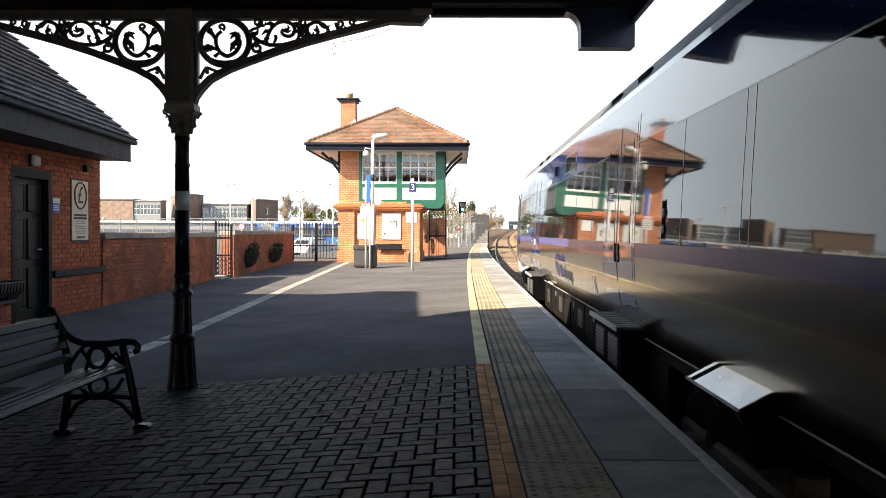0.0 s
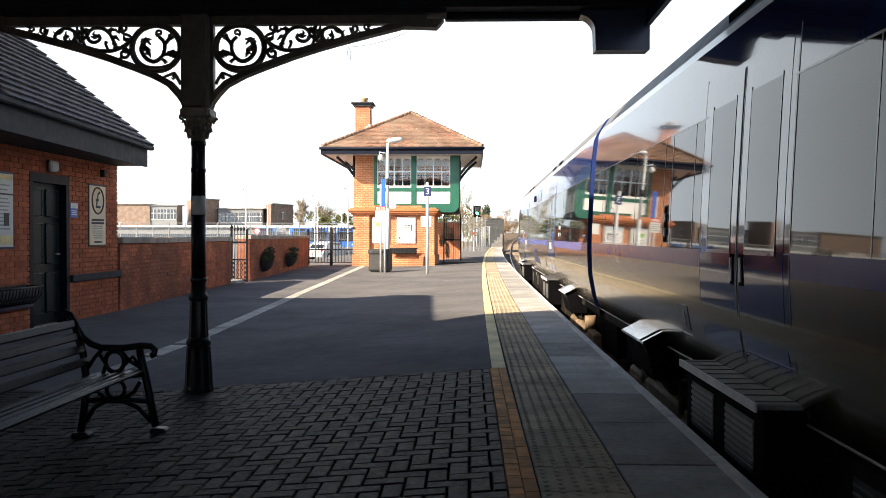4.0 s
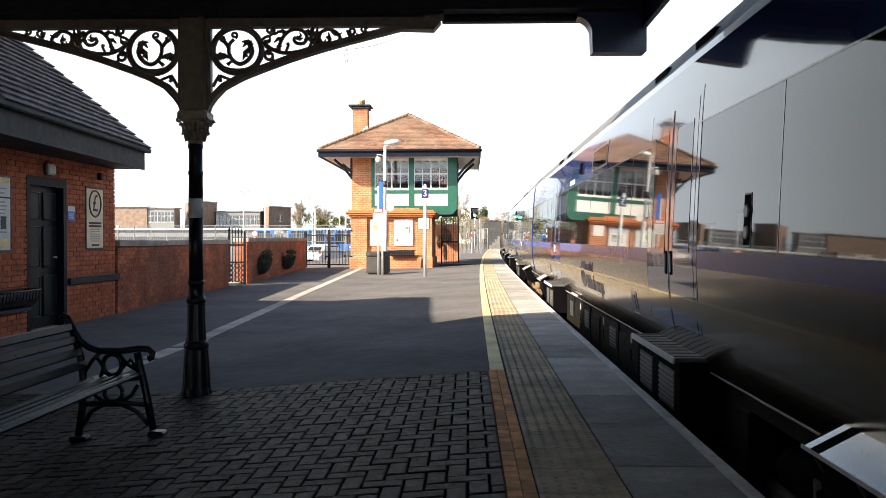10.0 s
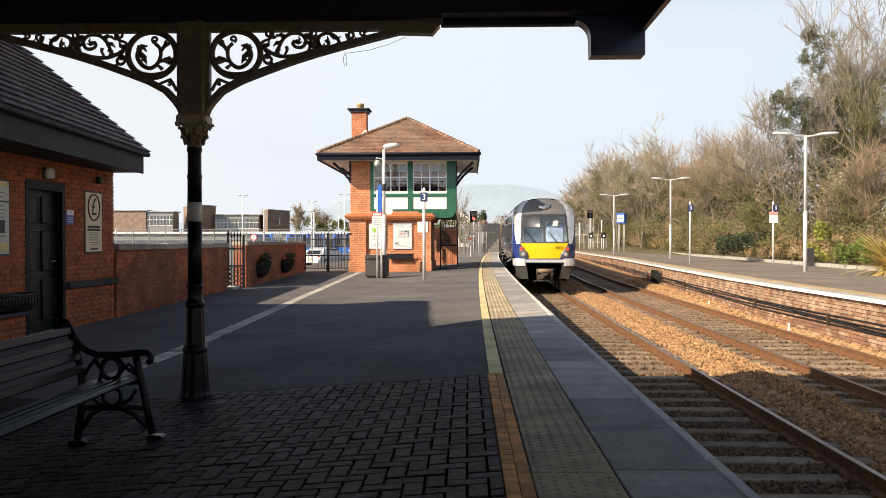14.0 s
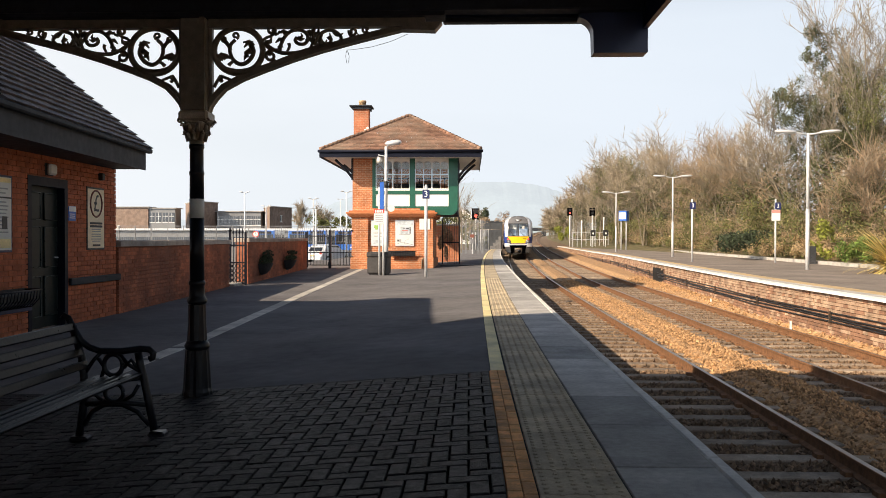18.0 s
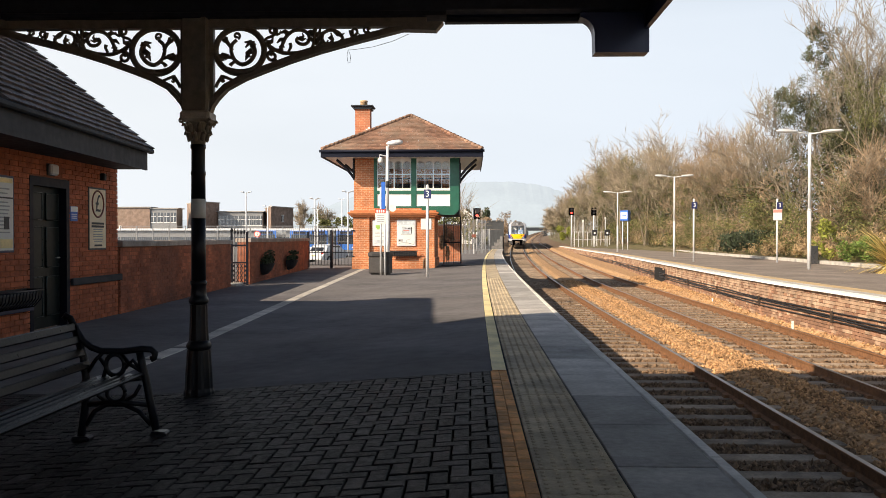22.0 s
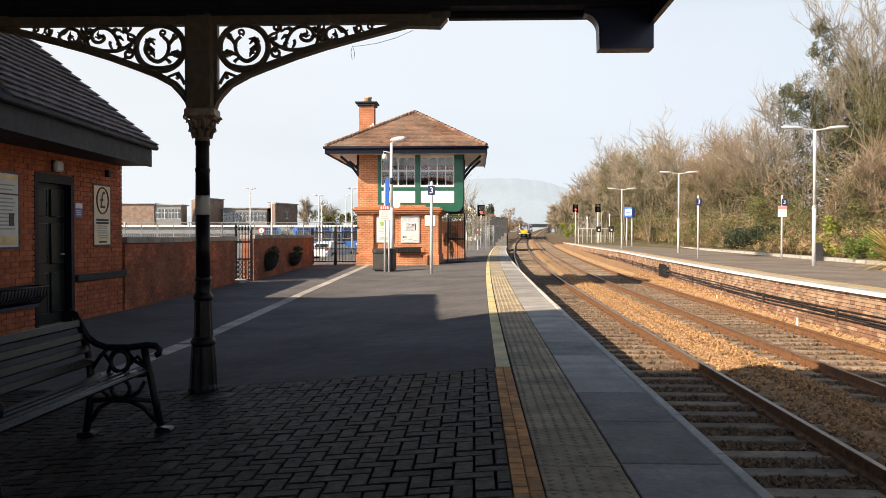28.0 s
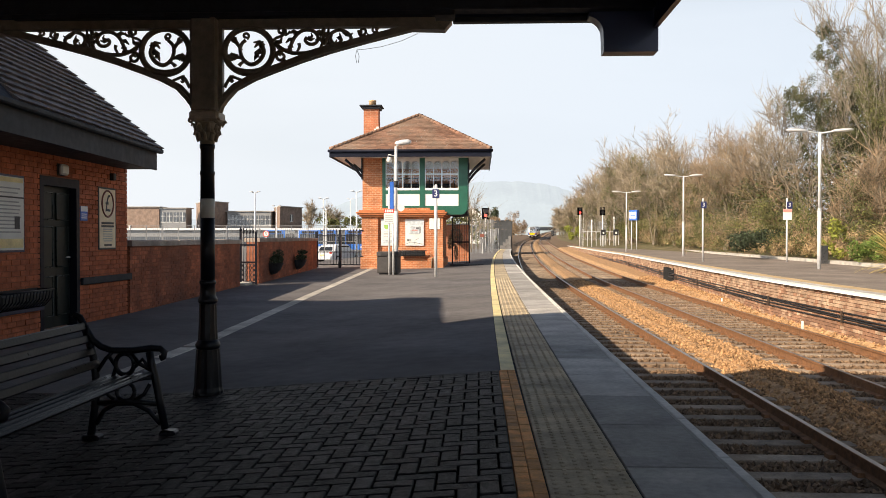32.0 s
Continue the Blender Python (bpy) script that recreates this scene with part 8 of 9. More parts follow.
def shoots(name, rng, feet, length, material, label):
    """Slender stems that rise and arch over, one mesh."""
    verts, faces = [], []
    for x, y, z in feet:
        q = np.array((x, y, bank_z(x, y) + z))
        way = np.array((rng.normal(-0.35, 0.45), rng.normal(0, 0.6), rng.uniform(0.25, 1.1)))
        way /= np.linalg.norm(way)
        L, r, droop = length * rng.uniform(0.5, 1.2), 0.016 * max(1.0, y / 55) * rng.uniform(0.8, 1.5), rng.uniform(0.02, 0.30)
        k = len(verts)
        for i in range(7):
            s = np.cross(way, (0.2, 1, 0.1))
            s /= np.linalg.norm(s)
            u = np.cross(way, s)
            for j in range(3):
                a = 2.0944 * j
                verts.append(tuple(q + (s * math.cos(a) + u * math.sin(a)) * r * (1 - 0.13 * i)))
            q = q + way * L / 6
            way = way + np.array((0, 0, -droop)) + rng.normal(0, 0.09, 3)
            way /= np.linalg.norm(way)
        faces += [(k + 3 * i + j, k + 3 * i + (j + 1) % 3, k + 3 * i + 3 + (j + 1) % 3, k + 3 * i + 3 + j) for i in range(6) for j in range(3)]
    return tagged(joined(name, verts, faces, material), label, "stems", kind="stuff")


def the_bank():
    # the tall trees by the platform
    tree(20.8, 50.0, 15.5, 11, "tall bare tree thickly clad in dark ivy on the bank", ivy=33000, r0=0.26, n_twigs=1000, kids=5, levels=5, ivy_mat=LEAF_DARK2, spread=0.85, ivy_top=0.45, twig=TWIG_PALE,
         lumps=[(-0.6, 12.2), (-0.5, 11.3), (0.2, 12.4), (-0.2, 10.4), (0.3, 9.3), (-1.9, 8.8), (-2.6, 9.2), (-2.3, 8.1), (-1.3, 8.3), (0.2, 8.3), (-0.8, 7.3), (1.2, 7.3), (0.5, 5.8), (-0.8, 5.1), (1.8, 5.1), (0, 3.2), (1.2, 2.6), (-2.2, 6.8)])
    tree(22.4, 47.0, 17.0, 12, "tall ash-like bare tree with pale upright limbs", ivy=6000, trunks=2, r0=0.17, n_twigs=450, kids=3, levels=5, spread=0.5, twig=TWIG_PALE)
    tree(21.3, 51.5, 13.0, 13, "slender bare tree leaning out from the ivy", trunks=2, r0=0.13, n_twigs=600, kids=4, levels=5, spread=0.8, lean=(-0.12, 0), twig=TWIG_PALE)
    tree(20.0, 50.8, 11.5, 16, "bare tree fanning out pale limbs beside the ivy", trunks=2, r0=0.12, n_twigs=700, kids=4, levels=5, spread=0.7, lean=(-0.34, 0), twig=TWIG_PALE)
    tree(24.5, 52.0, 16.0, 14, "bare tree behind the ivy-clad one", ivy=9000, trunks=2, n_twigs=600, ivy_mat=LEAF_DARK2)
    tree(18.4, 40.0, 6.0, 15, "low bare thorn tree on the bank", ivy=6000, trunks=3, r0=0.09, n_twigs=1500, twig=TWIG_BROWN, ivy_mat=LEAF_DARK2)
    # the hedge of smaller trees running away along the line
    row = [(20.5, 61, 8.2), (19.5, 66, 8.7), (21.5, 70, 9.2), (19.8, 75, 8.6), (21.0, 81, 9.0), (20.4, 86, 11.6), (18.9, 92, 11.0), (20.6, 97, 11.2),
           (18.2, 104, 11.6), (19.6, 110, 11.0), (17.9, 118, 11.2), (19.4, 125, 10.6), (18.2, 134, 10.4), (18.0, 146, 9.0), (18.6, 160, 7.6), (19.2, 178, 7.0), (20.5, 200, 7.0), (22.4, 226, 7.0), (24.8, 256, 7.0)]
    for k, (x, y, h) in enumerate(row):
        brown = k in (0, 1, 2, 3, 4, 13)
        tree(x, y, h * 1.16, 40 + k, "bare russet-brown tree in the lineside thicket" if brown else "bare grey-brown tree in the lineside thicket",
             ivy=9000 if k % 2 == 0 else 4000, trunks=3, r0=0.12, n_twigs=1250, twig=TWIG_BROWN if brown else TWIG_GREY, spread=0.85, kids=5, ivy_top=0.8 if k in (6, 8, 10) else 0.55)
    rng = np.random.default_rng(5)
    front = [(18.0 + 0.4 * rng.random() + 0.6 * bend(y) * (y > 70), y, 2.6, 2.6 + 1.2 * rng.random()) for y in range(34, 130, 3)]
    bush_row("bramble_thicket", rng, front, 26000, 0.13, TWIG_BROWN, "brown bramble and dead growth along the bank", thin=0.2)
    bush_row("ivy_undergrowth", rng, front, 56000, 0.06, LEAF_OLIVE, "olive ivy and undergrowth along the bank")
    back = [(20.5 + 2 * rng.random() + bend(y) * (y > 90) * 0.5, y, 4.2, (4.6 if y < 84 else 6.5) + 2.0 * rng.random()) for y in range(48, 150, 4)]
    bush_row("dense_thicket", rng, back, 17000, 0.26, TWIG_BROWN, "dense russet-brown thicket of bare twigs behind the platform", thin=0.13)
    bush_row("ivy_thicket", rng, back, 62000, 0.115, LEAF_DARK2, "dark ivy filling the thicket and standing in for its shaded gaps")
    far = [(17.8 + bend(y) * 0.75, y, 6.0, 6.5) for y in range(130, 300, 8)]
    bush_row("far_thicket", rng, far, 26000, 0.22, TWIG_PALE, "pale brown lineside thicket running into the distance", thin=0.35)
    # out of view: more growth added to block low sky from the right
    behind = [(20.5 + 2 * rng.random(), y, 5.0, 9.0 + 3.0 * rng.random()) for y in range(-60, 30, 5)]
    bush_row("lineside_thicket", rng, behind, 24000, 0.4, LEAF_OLIVE, "unseen thicket added along the bank to hold back sky light")
    dry = [(17.0 + 0.3 * rng.random() + 0.9 * bend(y) * (y > 60) + 0.03 * min(40, max(0, y - 24)), y, 1.1, 0.9 + 0.7 * rng.random()) for y in range(37, 112, 2)]
    bush_row("dry_grass", rng, dry, 30000, 0.16, STRAW, "straw-coloured dead grass and stems at the foot of the bank", "grass", thin=0.2)
    # long arching shoots that stand out of the thicket, pale and brown
    shoots("arching_stems", rng, [(19.2 + 2.6 * rng.random() + bend(y) * 0.5, y, 0.3 + rng.random() * (5.0 if y < 84 else 7.5)) for y in rng.uniform(44, 112, 620)], 3.2, TWIG_PALE, "long pale arching stems over the thicket")
    shoots("russet_stems", rng, [(18.4 + 2.4 * rng.random() + bend(y) * 0.5, y, 0.2 + rng.random() * (4.4 if y < 84 else 6.0)) for y in rng.uniform(36, 112, 620)], 2.4, TWIG_BROWN, "russet arching stems over the thicket")
    dead = thing("dead_trunk", pose(18.8, 43.0, bank_z(18.8, 43.0) - 0.1), "pale broken trunk standing bare in the thicket", "tree")
    part("bole", tube_bm([(0.02, 0, 0), (-0.04, 0, 1.6), (0.03, 0, 3.0), (0.0, 0, 4.55)], 0.17, 9, r_end=0.14), TWIG_PALE, dead)
    part("broken_limb", tube_bm([(0.0, 0, 4.2), (0.25, 0.1, 4.75), (0.30, 0.1, 5.1)], 0.05, 5), TWIG_PALE, dead)
    bush_row("green_shrubs", rng, [(16.2, 34.0, 1.3, 1.25), (15.9, 36.0, 1.0, 1.0), (16.6, 35.0, 1.2, 1.3)], 5200, 0.055, LEAF_BRIGHT2, "low bright green shrub beside the platform", "shrub")
    bush_row("yellow_shrub", rng, [(16.7, 40.0, 0.75, 1.9)], 700, 0.085, LEAF_BRIGHT, "yellow-leaved shrub behind the fence", "shrub")
    bush_row("laurel", rng, [(15.6, 48.5, 2.2, 1.6)], 2600, 0.08, LEAF_DARK, "dark glossy laurel bush beside the platform", "shrub")
    bush_row("yellow_gorse", rng, [(16.6, 150, 2.0, 2.4)], 2500, 0.12, LEAF_BRIGHT, "yellow-green gorse beside the line", "shrub")
    # spiky plant
    sp = thing("spiky_plant", pose(14.35, 29.0, 0.0), "large plant with long arching straw-green blades", "plant")
    v, f = [], []
    r2 = random.Random(4)
    for k in range(420):
        a, L, el = r2.uniform(0, 6.283), r2.uniform(1.0, 2.0), r2.uniform(0.25, 1.35)
        side = (-math.sin(a), math.cos(a))
        i0 = len(v)
        for i in range(5):
            t = i / 4
            rr, zz = L * t * math.cos(el * (1 - 0.55 * t)), 0.05 + L * t * math.sin(el) - 0.75 * t * t * (1.5 - el)
            w = 0.055 * (1 - t) + 0.004
            for s in (-1, 1):
                v.append((rr * math.cos(a) + s * w * side[0], rr * math.sin(a) + s * w * side[1], zz))
        f += [(i0 + 2 * i, i0 + 2 * i + 1, i0 + 2 * i + 3, i0 + 2 * i + 2) for i in range(4)]
    tagged(joined("foliage", v, f, BLADE, sp), kind="stuff")


# dark, patchy ivy: the thicket's shaded depths are put into this colour too
LEAF_DARK2 = mat("ivy_leaf", (0.068, 0.076, 0.027), 0.7, vary=0.65, scale=1.1, pieces=0.6)
LEAF_BRIGHT2 = mat("shrub_leaf", (0.11, 0.17, 0.03), 0.7, vary=0.3, scale=3, pieces=0.5)
TWIG_PALE = mat("pale_twig", (0.30, 0.27, 0.225), 0.9, vary=0.25, scale=1.5, pieces=0.4)
STRAW = mat("dead_grass", (0.46, 0.33, 0.185), 0.9, vary=0.3, scale=1.2, pieces=0.4)
BLADE = mat("straw_blade", (0.56, 0.43, 0.15), 0.6, vary=0.3, scale=5, pieces=0.45)
the_bank()


# ---- lamps, signs and signals along the opposite platform ----
def twin_lamp(x, y, h=5.15):
    p = thing("lamp_post", pose(x, y, -0.03), "pale steel lamp post with two lanterns on the opposite platform", "lamp post", "lamp posts of the opposite platform")
    part("lower_pole", cyl_bm(0.075, 0.07, 0, 2.2, 12), STEEL, p)
    part("upper_pole", cyl_bm(0.055, 0.05, 2.2, h, 12), STEEL, p)
    part("collar", cyl_bm(0.075, 0.06, 2.2, 2.28, 12), STEEL, p)
    for s in (-1, 1):
        part("arm", tube_bm([(0, 0, h - 0.05), (s * 0.35, 0, h + 0.0), (s * 0.6, 0, h + 0.03)], 0.028, 6), STEEL, p)
        head = lathe_bm([(0.03, -0.36), (0.10, -0.26), (0.13, 0.0), (0.11, 0.22), (0.04, 0.34)], 12)
        bmesh.ops.transform(head, matrix=pose(s * 0.85, 0, h + 0.06, 0, 87 * s, 0) @ Matrix.Diagonal((0.55, 1.1, 1.15, 1)), verts=head.verts)
        part("lantern", head, STEEL, p)


for lx, ly in ((12.77, 32.4), (13.1, 55.0), (12.75, 74.0)):
    twin_lamp(lx, ly)


def platform_sign(x, y, h, board):
    p = thing("platform_sign", pose(x, y, -0.03), "grey pole with a navy number plate" + (" and a red-topped notice" if board else ""), "sign", "signs of the opposite platform")
    part("pole", cyl_bm(0.045, 0.045, 0, h, 10), STEEL, p)
    o = 0.10 if board else 0.02
    pl = part("plate", box_bm(o - 0.14, o + 0.14, -0.065, -0.045, h - 0.50, h - 0.16, 0.006), SIGN_NAVY, p)
    text_part("numeral", "3", 0.28, pose(o, -0.067, h - 0.33), WHITE, pl)
    if board:
        nt = part("notice", box_bm(-0.21, 0.21, -0.07, -0.046, h - 1.05, h - 0.52, 0.006), WHITE, p)
        part("red_heading", box_bm(-0.21, 0.21, -0.076, -0.07, h - 0.68, h - 0.53), PALE_RED, nt)


PALE_RED = mat("faded_red", (0.62, 0.28, 0.24), 0.5, vary=0.08, scale=5)
platform_sign(14.93, 41.8, 3.1, True)
platform_sign(11.15, 42.75, 3.15, False)


def blue_box_sign():
    p = thing("station_sign", pose(15.95, 88.0, -0.03, 0, 0, -35), "blue box sign with a white panel on two posts", "sign")
    for x in (-0.28, 0.28):
        part("post", cyl_bm(0.06, 0.06, 0, 3.05, 8, x), STEEL, p)
    bx = part("box", box_bm(-0.44, 0.44, -0.30, 0.30, 3.0, 4.05, 0.03), SIGN_BLUE, p)
    part("panel", box_bm(-0.36, 0.36, -0.31, -0.30, 3.2, 3.86), WHITE, bx)
    part("print_bar", box_bm(-0.26, 0.26, -0.316, -0.31, 3.46, 3.56), SIGN_BLUE, bx)


blue_box_sign()


def signal(x, y, h, aspect, label):
    """A colour light signal: head with two lenses, mast and ladder."""
    p = thing("railway_signal", pose(x, y, -0.05), label, "signal")
    part("mast", cyl_bm(0.09, 0.08, 0, h - 0.9, 12), STEEL, p)
    hd = part("head", box_bm(-0.30, 0.30, -0.12, 0.12, h - 0.95, h, 0.03), RUBBER, p, "black signal head")
    part("backboard", box_bm(-0.36, 0.36, 0.12, 0.15, h - 1.02, h + 0.05, 0.01), RUBBER, hd)
    for z in (h - 0.25, h - 0.68):
        hood = tube_bm([(0.17 * math.cos(a), -0.26, z + 0.17 * math.sin(a)) for a in [math.pi * k / 8 for k in range(9)]], 0.02, 4)
        part("hood", hood, BLACK, hd)
        lens = cyl_bm(0.14, 0.14, 0, 0.02, 16)
        bmesh.ops.transform(lens, matrix=pose(0, -0.13, z, 90), verts=lens.verts)
        part("lens", lens, BLACK, hd)
    if aspect == "red":
        lens = cyl_bm(0.12, 0.12, 0, 0.02, 16)
        bmesh.ops.transform(lens, matrix=pose(0, -0.155, h - 0.68, 90), verts=lens.verts)
        part("lit_lens", lens, SIGNAL_RED, hd, "lit red lens")
    for dx in (0.22, 0.46):
        part("ladder_rail", box_bm(dx - 0.015, dx + 0.015, 0.10, 0.13, 0, h - 1.0), STEEL, p)
    for k in range(9):
        part("rung", box_bm(0.235, 0.445, 0.105, 0.125, 0.3 + k * 0.3, 0.325 + k * 0.3), STEEL, p)
    return p


SIGNAL_RED = glow("signal_red", (1.0, 0.04, 0.03), 3.0)
SIGNAL_GREEN = glow("signal_green", (0.05, 1.0, 0.45), 2.5)
starter = signal(0.62, 80.0, 4.0, "none", "colour light signal at the end of the platform")
signal(13.97, 118.0, 5.4, "red", "colour light signal showing red beyond the opposite platform")
signal(16.2, 112.0, 5.2, "none", "dark colour light signal beyond the opposite platform")
# the starter's turning spectacle carries a green and a red roundel; a cover plate hides the one that is not shown
part("cover_plate", box_bm(-0.20, 0.20, -0.20, -0.19, 3.58, 3.93, 0.004), BLACK, starter)
roundels = part("spectacle", box_bm(-0.03, 0.03, -0.150, -0.140, -0.20, 0.20), BLACK, starter)
roundels.location = (0, 0, 3.535)
for nm, mm, zz in (("red_roundel", SIGNAL_RED, 0.215), ("green_roundel", SIGNAL_GREEN, -0.215)):
    q = cyl_bm(0.13, 0.13, 0, 0.02, 16)
    bmesh.ops.transform(q, matrix=pose(0, -0.155, zz, 90), verts=q.verts)
    part(nm, q, mm, roundels)


STEEL_DARK = mat("weathered_steel", (0.20, 0.205, 0.21), 0.6, metal=0.2, vary=0.15, scale=5)


def platform_end_things():
    f = thing("palisade_fence", pose(14.3, 116.0, -0.05), "grey steel railing at the end of the opposite platform", "fence")
    for k in range(9):
        part("post", box_bm(-0.2 + k * 0.6, -0.14 + k * 0.6, 0, 0.06, 0, 2.1), STEEL, f)
    for z in (1.05, 2.05):
        part("rail", box_bm(-0.2, 4.72, 0.01, 0.05, z, z + 0.05), STEEL, f)
    for x, y in ((16.0, 110.0), (17.3, 108.0)):
        d = thing("ground_signal", pose(x, y, -0.05), "short post with a black box signal", "signal", "box signals")
        part("post", cyl_bm(0.06, 0.06, 0, 2.0, 8), STEEL, d)
        part("head", box_bm(-0.32, 0.32, -0.15, 0.15, 1.55, 2.3, 0.05), BLACK, d)
        part("white_lens", box_bm(-0.10, 0.10, -0.17, -0.15, 1.75, 1.98), OFFWHITE, d)
    for x, y, h in ((14.8, 112.0, 3.6), (17.7, 112.0, 4.0)):
        d = thing("marker_post", pose(x, y, -0.05), "slim pale steel post with a white cap", "post", "slim posts")
        part("post", cyl_bm(0.07, 0.07, 0, h, 8), STEEL, d)
        part("cap", cyl_bm(0.12, 0.10, h - 0.3, h, 8), OFFWHITE, d)
    s = thing("relay_cabinet", pose(15.75, 39.5, 0.25), "dark grey lineside cabinet against the hedge", "cabinet")
    part("case", box_bm(-0.18, 0.18, -0.14, 0.14, -0.3, 0.55, 0.03), LAMP_SHELL, s)
    part("door", box_bm(-0.15, 0.15, -0.152, -0.14, 0.0, 0.5), LAMP_SHELL, s)


platform_end_things()


# ---- left of the line beyond the signal box ----
def beyond_box():
    # low brick pier and iron stair rail in the shade beside the box
    w = thing("brick_pier", pose(-0.78, 44.0, -0.2), "low weathered brick pier beside the platform", "pier")
    part("shaft", box_bm(-1.15, 0.30, 0, 0.8, 0, 2.0), CHIMNEY_BRICK, w)
    part("cap", box_bm(-1.19, 0.34, -0.06, 0.86, 2.0, 2.08, 0.02), STONE_CAP, w)
    g = thing("iron_railing", pose(-0.95, 39.9, -0.15), "dark iron railing behind the signal box", "railing")
    for pts in ([(-0.3, 0, 0), (-0.3, 0, 2.2), (-0.25, 0, 2.3), (0.48, 0, 2.3), (0.5, 0, 0)], [(-0.3, 0, 1.1), (0.5, 0, 1.1)]):
        part("rail", tube_bm(pts, 0.03, 6), IRON, g)
    for k in range(6):
        part("baluster", cyl_bm(0.009, 0.009, 0.0, 2.28, 6, -0.18 + k * 0.11), IRON, g)
    pl = thing("steel_plate", pose(-0.9, 36.6, -0.05), "dark steel cover plate lying on the platform", "plate")
    part("plate", box_bm(-0.35, 1.1, -0.3, 0.5, 0, 0.06, 0.01), BLACK, pl)
    f = thing("palisade_fence", pose(-0.72, 66.0, -0.2), "grey steel palisade fence beyond the signal box", "fence")
    for k in range(19):
        part("pale", box_bm(k * 0.103, k * 0.103 + 0.05, 0, 0.02, 0, 2.75 + (0.06 if k % 2 else 0)), STEEL_DARK, f)
    for z in (0.4, 2.3):
        part("rail", box_bm(0, 1.92, 0.02, 0.05, z, z + 0.05), STEEL_DARK, f)
    r = thing("red_notice", pose(0.25, 65.8, -0.2), "faded red and grey notice on the palisade fence", "sign")
    part("red_board", box_bm(-0.16, 0.16, -0.03, -0.005, 1.42, 1.66), DULL_RED, r)
    part("grey_board", box_bm(-0.16, 0.16, -0.03, -0.005, 0.95, 1.3), STEEL_DARK, r)
    part("post", box_bm(-0.03, 0.03, -0.004, 0.03, 0, 1.8), STEEL, r)
    gt = thing("platform_end_gate", pose(1.15, 78.0, 0.0), "pale steel tube gate at the platform end", "gate")
    part("frame", tube_bm([(-0.1, 0, 0), (-0.1, 0, 2.0), (0.62, 0, 2.0), (0.62, 0, 0)], 0.03, 6), STEEL, gt)
    for k in range(5):
        part("bar", cyl_bm(0.012, 0.012, 0.1, 2.0, 6, 0.05 + k * 0.11), STEEL, gt)
    h = thing("relay_hut", pose(2.3, 97.0, -0.6), "dark grey block-built relay hut beside the line", "hut")
    part("wall", box_bm(-2.1, 1.5, 0, 6, 0, 3.6), SLATE_GREY, h)
    part("roof", box_bm(-2.15, 1.55, -0.05, 6.05, 3.6, 3.68, 0.02), SLATE_GREY, h)
    for k in range(5):
        part("coping_block", box_bm(-1.5 + k * 0.56, -1.1 + k * 0.56, -0.03, 0.3, 3.68, 3.8), SLATE_GREY, h)
    for k in range(4):
        part("stepped_block", box_bm(0.1 + k * 0.32, 0.42 + k * 0.32, -0.45, -0.05, 0.2, 0.9 + k * 0.36, 0.03), STONE_GREY, h)
    hs = thing("house", pose(-3.0, 165.0, -0.8), "white rendered house with a dark slate roof", "house")
    part("wall", prism_bm([(-0.6, 0), (3.5, 0), (3.5, 6.35), (1.57, 7.85), (-0.6, 6.35)], 0, 9), WHITE, hs, "white rendered gable wall")
    for e in (-1, 1):
        part("roof_slope", prism_bm([(1.57, 8.0), (1.57, 7.86), (1.57 + e * 2.35, 6.02), (1.57 + e * 2.35, 6.16)], -0.3, 9.3), ROOF_TILE, hs, "dark slate roof slope")
    wd = part("window", box_bm(1.1, 2.0, -0.05, -0.004, 3.0, 4.3), WINDOW_DARK, hs)
    part("sill", box_bm(1.0, 2.1, -0.12, -0.004, 2.9, 3.0), WHITE, wd)
    tree(-0.55, 60.0, 6.0, 71, "small bare tree behind the signal box", n_twigs=160, kids=4, levels=4, spread=0.7, r0=0.05)
    rng = np.random.default_rng(8)
    bush_row("conifer_clump", rng, [(0.8, 190.0, 5.0, 7.2), (4.0, 196.0, 4.0, 6.2)], 6000, 0.25, LEAF_DARK, "dark evergreen trees behind the hut", "trees")
    bush_row("lineside_scrub", rng, [(2.6, 150.0, 4.0, 5.0), (7.2, 215.0, 4.5, 5.5), (4.6, 180.0, 4.0, 4.4), (8.2, 190.0, 2.6, 6.4), (7.2, 186.0, 2.4, 5.6)], 13000, 0.22, TWIG_BROWN, "brown bare scrub beside the line", thin=0.4)
    bush_row("dark_scrub", rng, [(2.2, 146.0, 3.4, 3.6), (0.0, 76.0, 1.0, 2.6), (0.9, 80.0, 1.0, 2.4)], 3600, 0.16, LEAF_OLIVE, "olive scrub beside the line")
    bush_row("dead_creeper", rng, [(-1.15, 42.0, 0.45, 1.7)], 1500, 0.07, TWIG_BROWN, "dead brown creeper in the shade beside the box", "shrub", thin=0.5)
    br = thing("over_bridge", pose(0, 420.0, 1.6), "low dark road bridge over the line far away", "bridge")
    part("deck", box_bm(26.5, 38, 0, 6, 3.4, 5.0), DARK_GREY, br)
    for x in (27.6, 37.0):
        part("pier", box_bm(x - 1.0, x + 1.0, 0.3, 5.7, -1.2, 3.2), DARK_GREY, br)


STONE_GREY = mat("grey_stone", (0.17, 0.165, 0.16), 0.9, vary=0.3, scale=3, bump=0.4)
SLATE_GREY = mat("slate_grey_block", (0.05, 0.054, 0.058), 0.8, vary=0.25, scale=2)
WINDOW_DARK = mat("dark_window", (0.03, 0.035, 0.04), 0.1, vary=0.2, scale=1, coat=0.5)
beyond_box()


# ---- yard, car park and buildings behind the wall ----
YARD_Z = -0.85


